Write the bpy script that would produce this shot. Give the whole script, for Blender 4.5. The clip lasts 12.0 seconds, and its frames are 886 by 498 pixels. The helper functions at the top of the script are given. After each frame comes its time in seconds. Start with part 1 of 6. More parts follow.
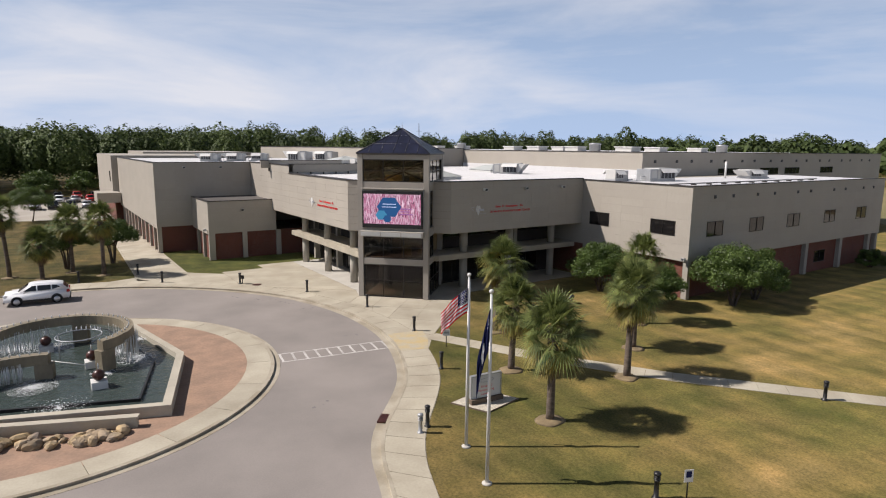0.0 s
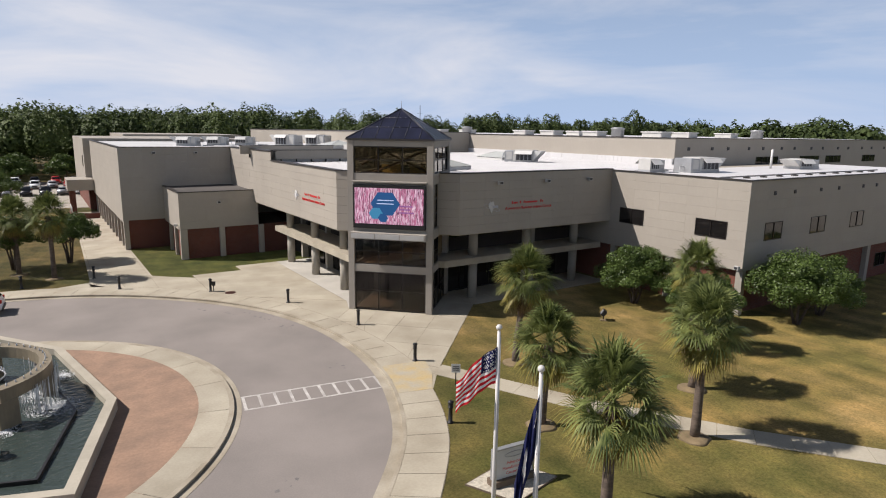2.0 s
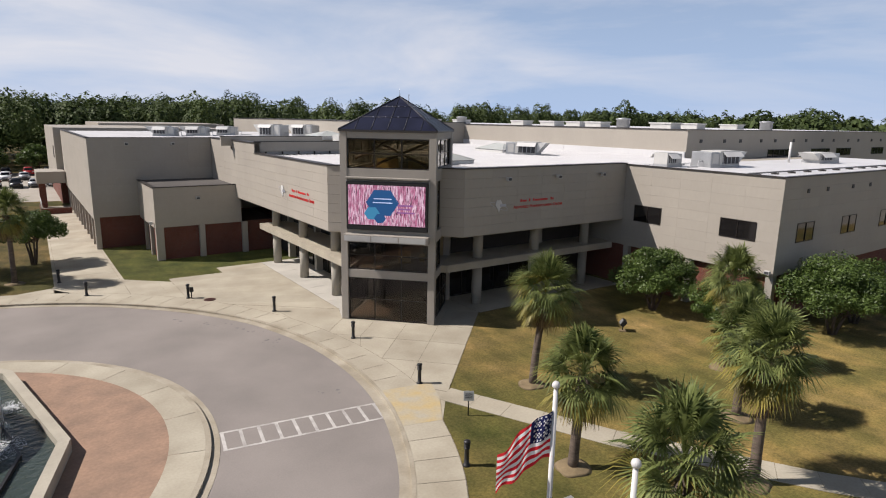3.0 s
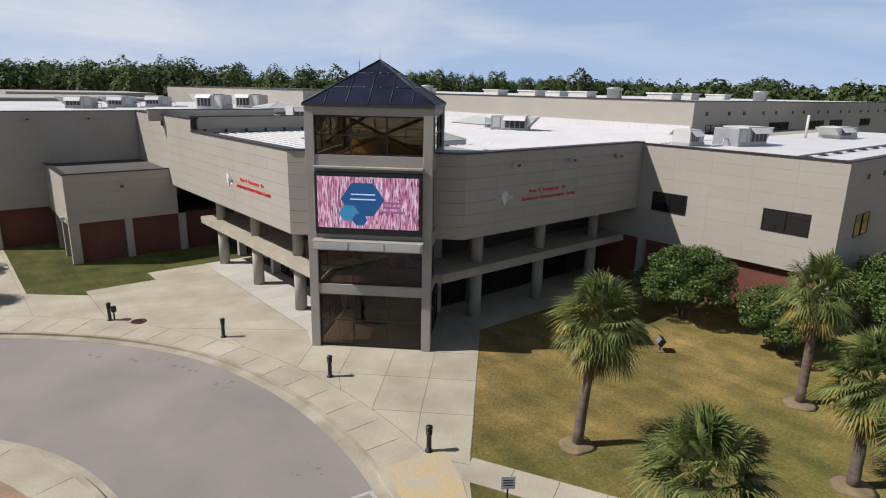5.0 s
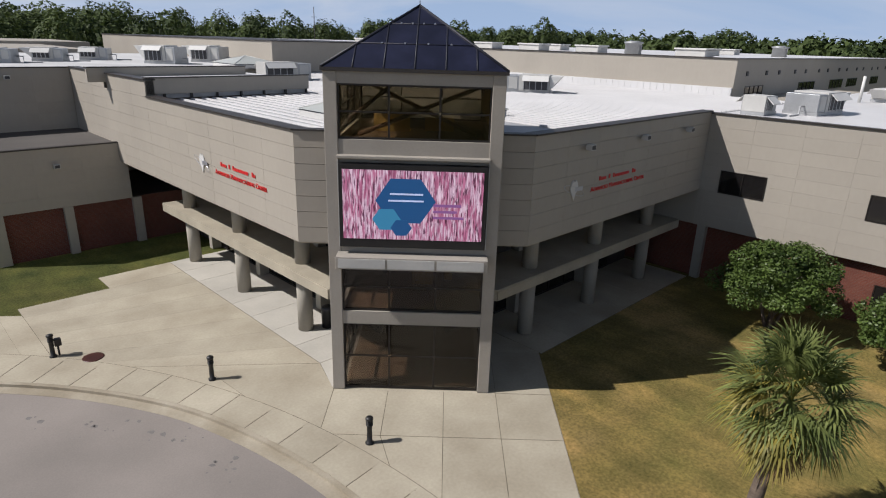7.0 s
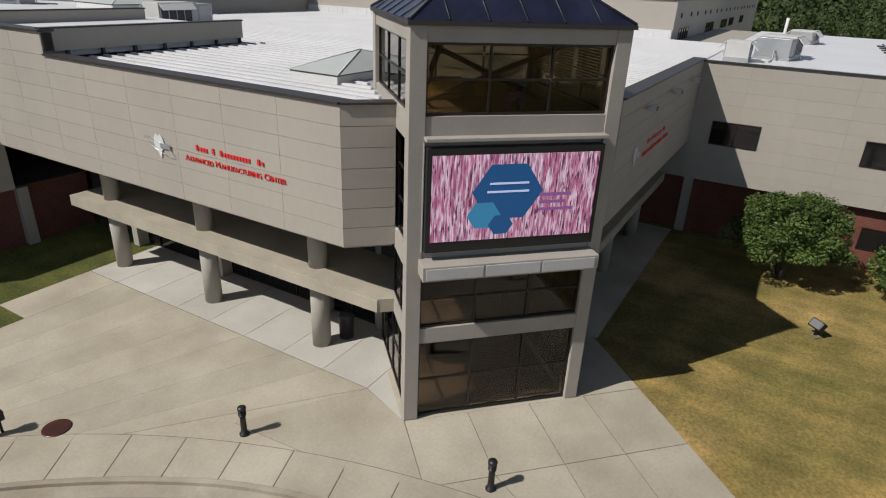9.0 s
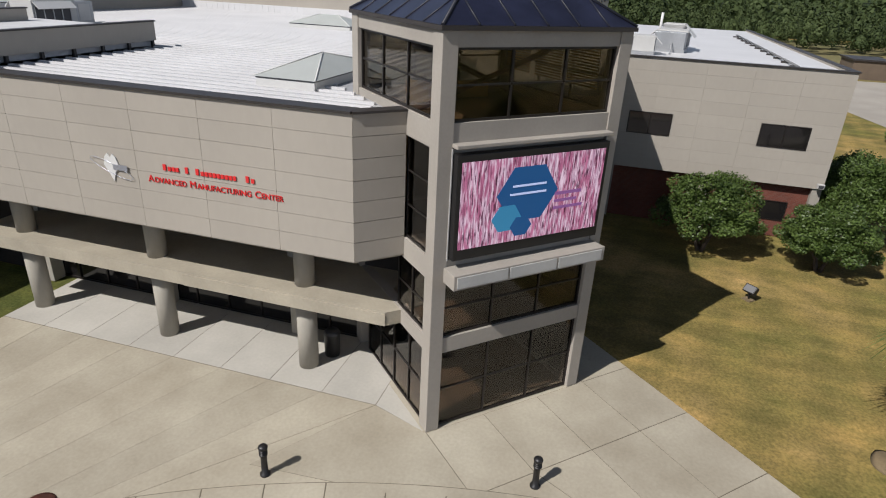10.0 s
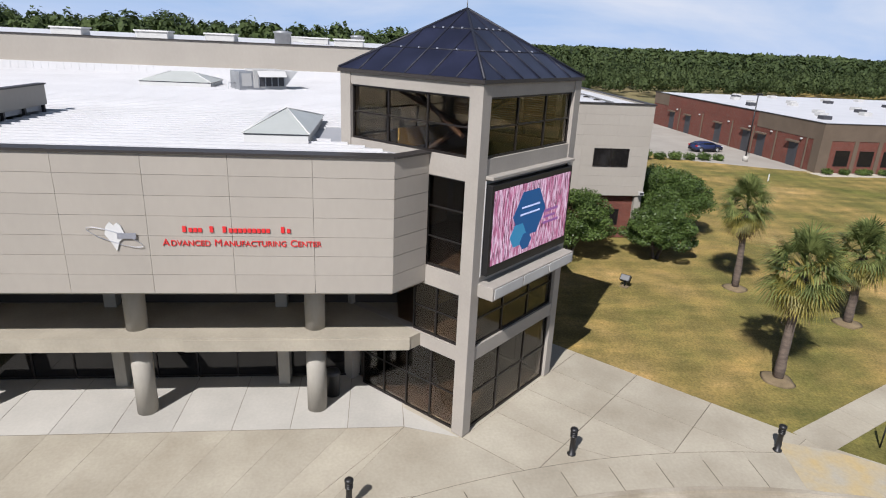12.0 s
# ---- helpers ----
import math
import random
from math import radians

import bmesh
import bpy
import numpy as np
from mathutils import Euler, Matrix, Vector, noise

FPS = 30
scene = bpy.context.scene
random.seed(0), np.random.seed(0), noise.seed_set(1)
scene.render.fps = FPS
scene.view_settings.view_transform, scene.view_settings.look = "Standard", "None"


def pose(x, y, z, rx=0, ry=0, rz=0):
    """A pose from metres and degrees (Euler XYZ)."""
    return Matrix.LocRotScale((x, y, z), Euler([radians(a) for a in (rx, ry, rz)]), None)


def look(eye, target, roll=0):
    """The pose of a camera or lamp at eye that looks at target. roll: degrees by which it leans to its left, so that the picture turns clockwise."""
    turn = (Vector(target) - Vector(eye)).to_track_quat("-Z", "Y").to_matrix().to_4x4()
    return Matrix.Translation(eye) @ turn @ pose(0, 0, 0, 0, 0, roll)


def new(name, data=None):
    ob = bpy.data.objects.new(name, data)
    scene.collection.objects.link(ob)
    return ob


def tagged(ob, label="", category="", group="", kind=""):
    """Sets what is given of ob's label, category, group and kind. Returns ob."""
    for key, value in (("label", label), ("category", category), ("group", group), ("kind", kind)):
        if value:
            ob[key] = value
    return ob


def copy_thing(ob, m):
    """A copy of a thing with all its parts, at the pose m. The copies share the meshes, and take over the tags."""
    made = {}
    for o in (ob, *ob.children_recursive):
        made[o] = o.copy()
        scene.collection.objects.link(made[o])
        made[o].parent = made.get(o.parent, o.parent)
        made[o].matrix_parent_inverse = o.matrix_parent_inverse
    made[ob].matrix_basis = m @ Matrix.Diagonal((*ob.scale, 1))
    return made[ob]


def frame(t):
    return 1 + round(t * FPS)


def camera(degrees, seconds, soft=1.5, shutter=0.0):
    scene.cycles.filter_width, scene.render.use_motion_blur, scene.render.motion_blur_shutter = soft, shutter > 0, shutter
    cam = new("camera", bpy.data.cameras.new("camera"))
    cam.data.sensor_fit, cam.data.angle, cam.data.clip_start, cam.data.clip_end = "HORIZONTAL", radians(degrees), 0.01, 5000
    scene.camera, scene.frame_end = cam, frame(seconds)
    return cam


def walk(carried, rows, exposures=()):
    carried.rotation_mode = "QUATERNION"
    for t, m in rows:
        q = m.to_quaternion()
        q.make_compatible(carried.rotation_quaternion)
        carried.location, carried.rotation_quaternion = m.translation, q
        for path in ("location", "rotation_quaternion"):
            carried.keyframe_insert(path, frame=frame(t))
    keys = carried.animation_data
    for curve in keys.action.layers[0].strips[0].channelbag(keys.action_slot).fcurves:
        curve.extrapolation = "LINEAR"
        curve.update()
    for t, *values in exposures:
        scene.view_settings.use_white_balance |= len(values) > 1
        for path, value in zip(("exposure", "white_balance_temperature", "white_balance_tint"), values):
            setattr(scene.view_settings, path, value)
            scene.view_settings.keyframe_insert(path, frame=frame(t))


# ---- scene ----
# camera and walk
cam = camera(72.5, 12.0, 1.1)
PATH = [
    (0, (-24.643, -44.109, 12.720), (-23.485, -42.392, 12.373), 0.6),
    (0.5, (-23.377, -42.429, 12.748), (-22.227, -40.710, 12.389), 0.7),
    (1, (-22.223, -40.619, 12.766), (-21.080, -38.896, 12.399), 0.8),
    (1.5, (-21.160, -38.691, 12.786), (-20.016, -36.971, 12.407), 0.9),
    (2, (-20.237, -36.723, 12.814), (-19.084, -35.013, 12.411), 0.9),
    (2.5, (-19.488, -34.669, 12.838), (-18.320, -32.975, 12.416), 1.1),
    (3, (-18.759, -32.604, 12.857), (-17.572, -30.927, 12.421), 1.1),
    (5, (-15.827, -24.330, 12.977), (-14.515, -22.779, 12.441), 1.2),
    (5.5, (-15.099, -22.205, 13.030), (-13.768, -20.684, 12.465), 1.3),
    (6, (-14.478, -20.007, 13.091), (-13.123, -18.519, 12.493), 1.5),
    (6.5, (-14.070, -17.832, 13.169), (-12.690, -16.387, 12.521), 1.6),
    (7, (-13.917, -15.485, 13.172), (-12.514, -14.082, 12.486), 1.7),
    (7.2, (-13.946, -14.598, 13.171), (-12.531, -13.214, 12.472), 1.8),
    (9, (-15.296, -6.435, 13.152), (-13.627, -5.492, 12.298), 2.5),
    (9.5, (-15.930, -4.280, 13.216), (-14.160, -3.560, 12.344), 2.7),
    (10, (-16.740, -2.190, 13.228), (-14.982, -1.696, 12.413), 2.9),
    (10.5, (-17.600, -0.310, 13.245), (-15.690, 0.020, 12.453), 2.8),
    (11, (-18.590, 1.472, 13.275), (-16.736, 1.602, 12.535), 2.7),
    (11.5, (-19.520, 3.365, 13.215), (-17.545, 3.323, 12.522), 2.6),
    (12, (-20.060, 5.175, 13.215), (-18.179, 4.962, 12.568), 2.6),
]
walk(cam, [(t, look(eye, target, roll)) for t, eye, target, roll in PATH],
     [(0.0, 0.54, 6560, 14), (3.0, 0.50, 6540, 14), (5.5, 0.38, 6300, 12), (7.0, 0.28, 6300, 12), (9.0, 0.15, 6350, 10), (10.0, 0.25, 6250, 11), (12.0, 0.52, 6050, 13)])

# ---- world, sun, exposure ----
SUN_AZ, SUN_EL = Vector((-0.84, 0.543)).normalized(), radians(45.5)
to_sun = Vector((SUN_AZ.x * math.cos(SUN_EL), SUN_AZ.y * math.cos(SUN_EL), math.sin(SUN_EL)))
sun_data = bpy.data.lights.new("sun", "SUN")
sun_data.energy, sun_data.angle, sun_data.color = 4.1, radians(0.53), (1.0, 0.95, 0.89)
sun = new("sun", sun_data)
sun.matrix_world = look(to_sun * 300, (0, 0, 0))

world = bpy.data.worlds.new("world")
scene.world = world
world.use_nodes = True
wn, wl = world.node_tree.nodes, world.node_tree.links
wn.clear()
w_out = wn.new("ShaderNodeOutputWorld")
w_bg = wn.new("ShaderNodeBackground")
w_bg.inputs["Strength"].default_value = 0.031
sky = wn.new("ShaderNodeTexSky")
sky.sky_type, sky.sun_disc = "NISHITA", False
sky.sun_elevation, sky.sun_rotation = SUN_EL, math.atan2(SUN_AZ.x, SUN_AZ.y)
sky.air_density, sky.dust_density, sky.ozone_density = 1.0, 0.6, 2.2
# thin streaky cloud over the sky, denser towards one side
w_co = wn.new("ShaderNodeTexCoord")
w_map = wn.new("ShaderNodeMapping")
w_map.inputs["Scale"].default_value = (1.0, 0.8, 4.2)
w_map.inputs["Rotation"].default_value = (0.05, 0.12, 0.4)
w_no = wn.new("ShaderNodeTexNoise")
w_no.inputs["Scale"].default_value, w_no.inputs["Detail"].default_value = 2.1, 9.0
w_no.inputs["Roughness"].default_value, w_no.inputs["Distortion"].default_value = 0.55, 0.5
w_ramp = wn.new("ShaderNodeValToRGB")
w_ramp.color_ramp.elements[0].position, w_ramp.color_ramp.elements[1].position = 0.40, 0.68
w_ramp.color_ramp.elements[1].color = (0.8, 0.8, 0.8, 1)
w_mix = wn.new("ShaderNodeMix")
w_mix.data_type = "RGBA"
w_mix.inputs["B"].default_value = (18.0, 18.2, 18.8, 1)
wl.new(w_co.outputs["Generated"], w_map.inputs["Vector"])
wl.new(w_map.outputs["Vector"], w_no.inputs["Vector"])
wl.new(w_no.outputs["Fac"], w_ramp.inputs["Fac"])
w_sep, w_low, w_mul = wn.new("ShaderNodeSeparateXYZ"), wn.new("ShaderNodeMapRange"), wn.new("ShaderNodeMath")
w_low.inputs["From Min"].default_value, w_low.inputs["From Max"].default_value = 0.05, 0.75
w_low.inputs["To Min"].default_value, w_low.inputs["To Max"].default_value = 1.0, 0.12
w_mul.operation = "MULTIPLY"
wl.new(w_co.outputs["Generated"], w_sep.inputs[0]), wl.new(w_sep.outputs["Z"], w_low.inputs["Value"])
wl.new(w_ramp.outputs["Color"], w_mul.inputs[0]), wl.new(w_low.outputs[0], w_mul.inputs[1])
wl.new(w_mul.outputs[0], w_mix.inputs["Factor"])
w_haze, w_hf = wn.new("ShaderNodeMix"), wn.new("ShaderNodeMapRange")
w_haze.data_type = "RGBA"
w_haze.inputs["B"].default_value = (10.0, 13.4, 19.0, 1)
w_hf.inputs["From Min"].default_value, w_hf.inputs["From Max"].default_value = 0.0, 0.62
w_hf.inputs["To Min"].default_value, w_hf.inputs["To Max"].default_value = 0.95, 0.0
wl.new(w_sep.outputs["Z"], w_hf.inputs["Value"]), wl.new(w_hf.outputs[0], w_haze.inputs["Factor"])
wl.new(sky.outputs["Color"], w_haze.inputs["A"]), wl.new(w_haze.outputs["Result"], w_mix.inputs["A"])
wl.new(w_mix.outputs["Result"], w_bg.inputs["Color"])
wl.new(w_bg.outputs["Background"], w_out.inputs["Surface"])


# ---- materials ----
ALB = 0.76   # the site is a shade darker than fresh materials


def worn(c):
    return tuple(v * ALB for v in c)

def nodes_of(name):
    m = bpy.data.materials.new(name)
    m.use_nodes = True
    t = m.node_tree
    return m, t.nodes, t.links, t.nodes["Principled BSDF"]


def surf(name, base, rough=0.8, var=0.15, s1=0.35, s2=9.0, bump=0.15, metal=0.0, tint=None, stretch=(1, 1, 1), rnd=0.0, island=0.0, spec=0.5):
    """A surface with large stains and fine grain, in world metres. tint: the stains' second colour."""
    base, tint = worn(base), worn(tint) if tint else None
    m, n, l, p = nodes_of(name)
    p.inputs["Roughness"].default_value, p.inputs["Metallic"].default_value = rough, metal
    p.inputs["Specular IOR Level"].default_value = spec
    geo = n.new("ShaderNodeNewGeometry")
    mp = n.new("ShaderNodeMapping")
    mp.inputs["Scale"].default_value = stretch
    l.new(geo.outputs["Position"], mp.inputs["Vector"])
    big, fine = n.new("ShaderNodeTexNoise"), n.new("ShaderNodeTexNoise")
    big.inputs["Scale"].default_value, big.inputs["Detail"].default_value = s1, 6
    fine.inputs["Scale"].default_value, fine.inputs["Detail"].default_value = s2, 5
    for q in (big, fine):
        l.new(mp.outputs["Vector"], q.inputs["Vector"])
    ramp = n.new("ShaderNodeValToRGB")
    ramp.color_ramp.elements[0].position, ramp.color_ramp.elements[1].position = 0.32, 0.68
    t2 = tint or tuple(c * (1 - var) for c in base)
    ramp.color_ramp.elements[0].color = (*t2, 1)
    ramp.color_ramp.elements[1].color = (*[min(1, c * (1 + var * 0.5)) for c in base], 1)
    l.new(big.outputs["Fac"], ramp.inputs["Fac"])
    mul = n.new("ShaderNodeMath")
    mul.operation = "MULTIPLY_ADD"
    mul.inputs[1].default_value, mul.inputs[2].default_value = var * 1.6, 1 - var * 0.8
    l.new(fine.outputs["Fac"], mul.inputs[0])
    last = mul.outputs[0]
    for amount, socket in ((rnd, "Random"), (island, "Random Per Island")):
        if amount:
            src = n.new("ShaderNodeObjectInfo") if socket == "Random" else geo
            a = n.new("ShaderNodeMath")
            a.operation = "MULTIPLY_ADD"
            a.inputs[1].default_value, a.inputs[2].default_value = amount * 2, 1 - amount
            l.new(src.outputs[socket], a.inputs[0])
            b = n.new("ShaderNodeMath")
            b.operation = "MULTIPLY"
            l.new(last, b.inputs[0]), l.new(a.outputs[0], b.inputs[1])
            last = b.outputs[0]
    vm = n.new("ShaderNodeVectorMath")
    vm.operation = "SCALE"
    l.new(ramp.outputs["Color"], vm.inputs[0]), l.new(last, vm.inputs["Scale"])
    l.new(vm.outputs[0], p.inputs["Base Color"])
    if bump:
        bp = n.new("ShaderNodeBump")
        bp.inputs["Strength"].default_value, bp.inputs["Distance"].default_value = bump, 0.02
        l.new(fine.outputs["Fac"], bp.inputs["Height"])
        l.new(bp.outputs["Normal"], p.inputs["Normal"])
    return m


def plain(name, base, rough=0.5, metal=0.0, emit=0.0):
    m, n, l, p = nodes_of(name)
    p.inputs["Base Color"].default_value = (*base, 1)
    p.inputs["Roughness"].default_value, p.inputs["Metallic"].default_value = rough, metal
    if emit:
        p.inputs["Emission Color"].default_value = (*base, 1)
        p.inputs["Emission Strength"].default_value = emit
    return m


def glass_of(name, tint, rough=0.02):
    m, n, l, p = nodes_of(name)
    p.inputs["Base Color"].default_value = (*tint, 1)
    p.inputs["Roughness"].default_value, p.inputs["IOR"].default_value = rough, 1.45
    p.inputs["Transmission Weight"].default_value = 1.0
    return m


def brick_of(name, c1, c2, mortar):
    m, n, l, p = nodes_of(name)
    p.inputs["Roughness"].default_value = 0.9
    geo, sep, add, com = n.new("ShaderNodeNewGeometry"), n.new("ShaderNodeSeparateXYZ"), n.new("ShaderNodeMath"), n.new("ShaderNodeCombineXYZ")
    l.new(geo.outputs["Position"], sep.inputs[0])
    l.new(sep.outputs["X"], add.inputs[0]), l.new(sep.outputs["Y"], add.inputs[1])
    l.new(add.outputs[0], com.inputs["X"]), l.new(sep.outputs["Z"], com.inputs["Y"])
    br = n.new("ShaderNodeTexBrick")
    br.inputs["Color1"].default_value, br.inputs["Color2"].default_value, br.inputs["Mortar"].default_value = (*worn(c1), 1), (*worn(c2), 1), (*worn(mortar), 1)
    br.inputs["Scale"].default_value = 1.0
    br.inputs["Brick Width"].default_value, br.inputs["Row Height"].default_value, br.inputs["Mortar Size"].default_value = 0.215, 0.075, 0.006
    l.new(com.outputs[0], br.inputs["Vector"])
    no = n.new("ShaderNodeTexNoise")
    no.inputs["Scale"].default_value, no.inputs["Detail"].default_value = 0.8, 6
    l.new(geo.outputs["Position"], no.inputs["Vector"])
    mr = n.new("ShaderNodeMapRange")
    mr.inputs["To Min"].default_value, mr.inputs["To Max"].default_value = 0.7, 1.25
    l.new(no.outputs["Fac"], mr.inputs["Value"])
    vm = n.new("ShaderNodeVectorMath")
    vm.operation = "SCALE"
    l.new(br.outputs["Color"], vm.inputs[0]), l.new(mr.outputs[0], vm.inputs["Scale"])
    l.new(vm.outputs[0], p.inputs["Base Color"])
    bp = n.new("ShaderNodeBump")
    bp.inputs["Strength"].default_value, bp.inputs["Distance"].default_value, bp.invert = 0.5, 0.01, True
    l.new(br.outputs["Fac"], bp.inputs["Height"]), l.new(bp.outputs["Normal"], p.inputs["Normal"])
    return m


def lawn_of(name, lush=False):
    """Dry lawn: green and straw patches, faint mowing bands, fine blades."""
    m, n, l, p = nodes_of(name)
    p.inputs["Roughness"].default_value, p.inputs["Specular IOR Level"].default_value = 0.95, 0.2
    p.inputs["Diffuse Roughness"].default_value = 1.0
    geo = n.new("ShaderNodeNewGeometry")

    def mown(rot, scale):
        w = n.new("ShaderNodeTexWave")
        w.inputs["Scale"].default_value, w.inputs["Distortion"].default_value, w.inputs["Detail"].default_value, w.inputs["Detail Scale"].default_value = scale, 2.2, 3, 0.8
        mp = n.new("ShaderNodeMapping")
        mp.inputs["Rotation"].default_value = (0, 0, rot)
        l.new(geo.outputs["Position"], mp.inputs["Vector"]), l.new(mp.outputs["Vector"], w.inputs["Vector"])
        return w.outputs["Fac"]

    def noise_at(scale, detail=6, stretch=None, rot=0.0):
        q = n.new("ShaderNodeTexNoise")
        q.inputs["Scale"].default_value, q.inputs["Detail"].default_value = scale, detail
        q.inputs["Roughness"].default_value = 0.62
        mp = n.new("ShaderNodeMapping")
        mp.inputs["Scale"].default_value, mp.inputs["Rotation"].default_value = stretch or (1, 1, 1), (0, 0, rot)
        l.new(geo.outputs["Position"], mp.inputs["Vector"]), l.new(mp.outputs["Vector"], q.inputs["Vector"])
        return q.outputs["Fac"]
    def ramp_at(src, stops):
        r = n.new("ShaderNodeValToRGB")
        e = r.color_ramp.elements
        e[0].position, e[0].color = stops[0][0], (*stops[0][1], 1)
        e[1].position, e[1].color = stops[-1][0], (*stops[-1][1], 1)
        for pos, c in stops[1:-1]:
            q = e.new(pos)
            q.color = (*c, 1)
        l.new(src, r.inputs["Fac"])
        return r.outputs["Color"]
    patches = ramp_at(noise_at(0.10), ((0.34, (0.100, 0.100, 0.028)), (0.45, (0.147, 0.123, 0.041)), (0.55, (0.200, 0.148, 0.054)), (0.65, (0.276, 0.194, 0.082))))
    if lush:
        patches = ramp_at(noise_at(0.2), ((0.3, (0.085, 0.105, 0.028)), (0.5, (0.125, 0.130, 0.036)), (0.7, (0.17, 0.155, 0.05))))
    mid = ramp_at(noise_at(0.55, 8, (1.0, 0.42, 1), 0.9), ((0.32, (0.60, 0.66, 0.56)), (0.5, (0.95, 0.96, 0.92)), (0.68, (1.38, 1.28, 1.2))))
    fine = ramp_at(noise_at(9, 8), ((0.25, (0.5, 0.53, 0.48)), (0.75, (1.3, 1.28, 1.25))))
    last = patches
    checks = [ramp_at(mown(r, k), ((0.2, (0.93, 0.94, 0.94)), (0.8, (1.07, 1.06, 1.05)))) for r, k in ((0.30, 0.13), (1.75, 0.16))]
    for other in (mid, fine, *checks):
        x = n.new("ShaderNodeMix")
        x.data_type, x.blend_type = "RGBA", "MULTIPLY"
        x.inputs["Factor"].default_value = 1.0
        l.new(last, x.inputs["A"]), l.new(other, x.inputs["B"])
        last = x.outputs["Result"]
    l.new(last, p.inputs["Base Color"])
    bp = n.new("ShaderNodeBump")
    bp.inputs["Strength"].default_value, bp.inputs["Distance"].default_value = 0.6, 0.05
    l.new(noise_at(22, 4), bp.inputs["Height"]), l.new(bp.outputs["Normal"], p.inputs["Normal"])
    return m


def leaf_of(name, dark, light, rough=0.55, s=0.6, thin=0.25, isle=0.55):
    """Leaves: the colour runs from dark to light from leaf to leaf and clump to clump."""
    m, n, l, p = nodes_of(name)
    p.inputs["Roughness"].default_value, p.inputs["Specular IOR Level"].default_value = rough, 0.3
    geo, no, add, mix = n.new("ShaderNodeNewGeometry"), n.new("ShaderNodeTexNoise"), n.new("ShaderNodeMath"), n.new("ShaderNodeMix")
    no.inputs["Scale"].default_value, no.inputs["Detail"].default_value = s, 3
    l.new(geo.outputs["Position"], no.inputs["Vector"])
    add.operation = "MULTIPLY_ADD"
    add.inputs[1].default_value = isle
    l.new(geo.outputs["Random Per Island"], add.inputs[0])
    sub = n.new("ShaderNodeMath")
    sub.operation = "MULTIPLY_ADD"
    sub.inputs[1].default_value, sub.inputs[2].default_value = 1.6, -0.58
    l.new(no.outputs["Fac"], sub.inputs[0]), l.new(sub.outputs[0], add.inputs[2])
    add.use_clamp = True
    mix.data_type = "RGBA"
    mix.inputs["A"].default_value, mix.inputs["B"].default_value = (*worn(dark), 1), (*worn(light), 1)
    l.new(add.outputs[0], mix.inputs["Factor"]), l.new(mix.outputs["Result"], p.inputs["Base Color"])
    tr = n.new("ShaderNodeBsdfTranslucent")
    ms = n.new("ShaderNodeMixShader")
    ms.inputs["Fac"].default_value = thin
    out = n["Material Output"]
    l.new(mix.outputs["Result"], tr.inputs["Color"])
    l.new(p.outputs["BSDF"], ms.inputs[1]), l.new(tr.outputs["BSDF"], ms.inputs[2]), l.new(ms.outputs["Shader"], out.inputs["Surface"])
    return m


def water_of(name, base):
    m, n, l, p = nodes_of(name)
    p.inputs["Base Color"].default_value = (*base, 1)
    p.inputs["Roughness"].default_value, p.inputs["IOR"].default_value = 0.06, 1.33
    geo, no = n.new("ShaderNodeNewGeometry"), n.new("ShaderNodeTexNoise")
    no.inputs["Scale"].default_value, no.inputs["Detail"].default_value = 3.2, 5
    l.new(geo.outputs["Position"], no.inputs["Vector"])
    bp = n.new("ShaderNodeBump")
    bp.inputs["Strength"].default_value, bp.inputs["Distance"].default_value = 0.8, 0.12
    l.new(no.outputs["Fac"], bp.inputs["Height"]), l.new(bp.outputs["Normal"], p.inputs["Normal"])
    return m


def screen_of(name):
    """A lit display: pink ground broken into fine upright dashes of white and dark violet."""
    m, n, l, p = nodes_of(name)
    co = n.new("ShaderNodeTexCoord")

    def dashes(scale, lo, hi, c0, c1):
        mp, no, ramp = n.new("ShaderNodeMapping"), n.new("ShaderNodeTexNoise"), n.new("ShaderNodeValToRGB")
        mp.inputs["Scale"].default_value = scale
        no.inputs["Scale"].default_value, no.inputs["Detail"].default_value = 1.0, 2
        e = ramp.color_ramp.elements
        e[0].position, e[1].position, e[0].color, e[1].color = lo, hi, (*c0, 1), (*c1, 1)
        l.new(co.outputs["Object"], mp.inputs["Vector"]), l.new(mp.outputs["Vector"], no.inputs["Vector"]), l.new(no.outputs["Fac"], ramp.inputs["Fac"])
        return ramp.outputs["Color"]
    base = dashes((13.0, 1.0, 2.2), 0.42, 0.60, (0.58, 0.18, 0.32), (0.93, 0.70, 0.82))
    dark = dashes((17.0, 3.0, 2.6), 0.36, 0.44, (0.20, 0.09, 0.16), (1.0, 1.0, 1.0))
    fine = dashes((46.0, 5.0, 1.2), 0.40, 0.56, (0.52, 0.40, 0.48), (1.0, 1.0, 1.0))
    for other in (dark, fine):
        x = n.new("ShaderNodeMix")
        x.data_type, x.blend_type = "RGBA", "MULTIPLY"
        x.inputs["Factor"].default_value = 1.0
        l.new(base, x.inputs["A"]), l.new(other, x.inputs["B"])
        base = x.outputs["Result"]
    l.new(base, p.inputs["Emission Color"])
    p.inputs["Emission Strength"].default_value = 0.62
    p.inputs["Base Color"].default_value, p.inputs["Roughness"].default_value = (0.03, 0.02, 0.03, 1), 0.35
    return m


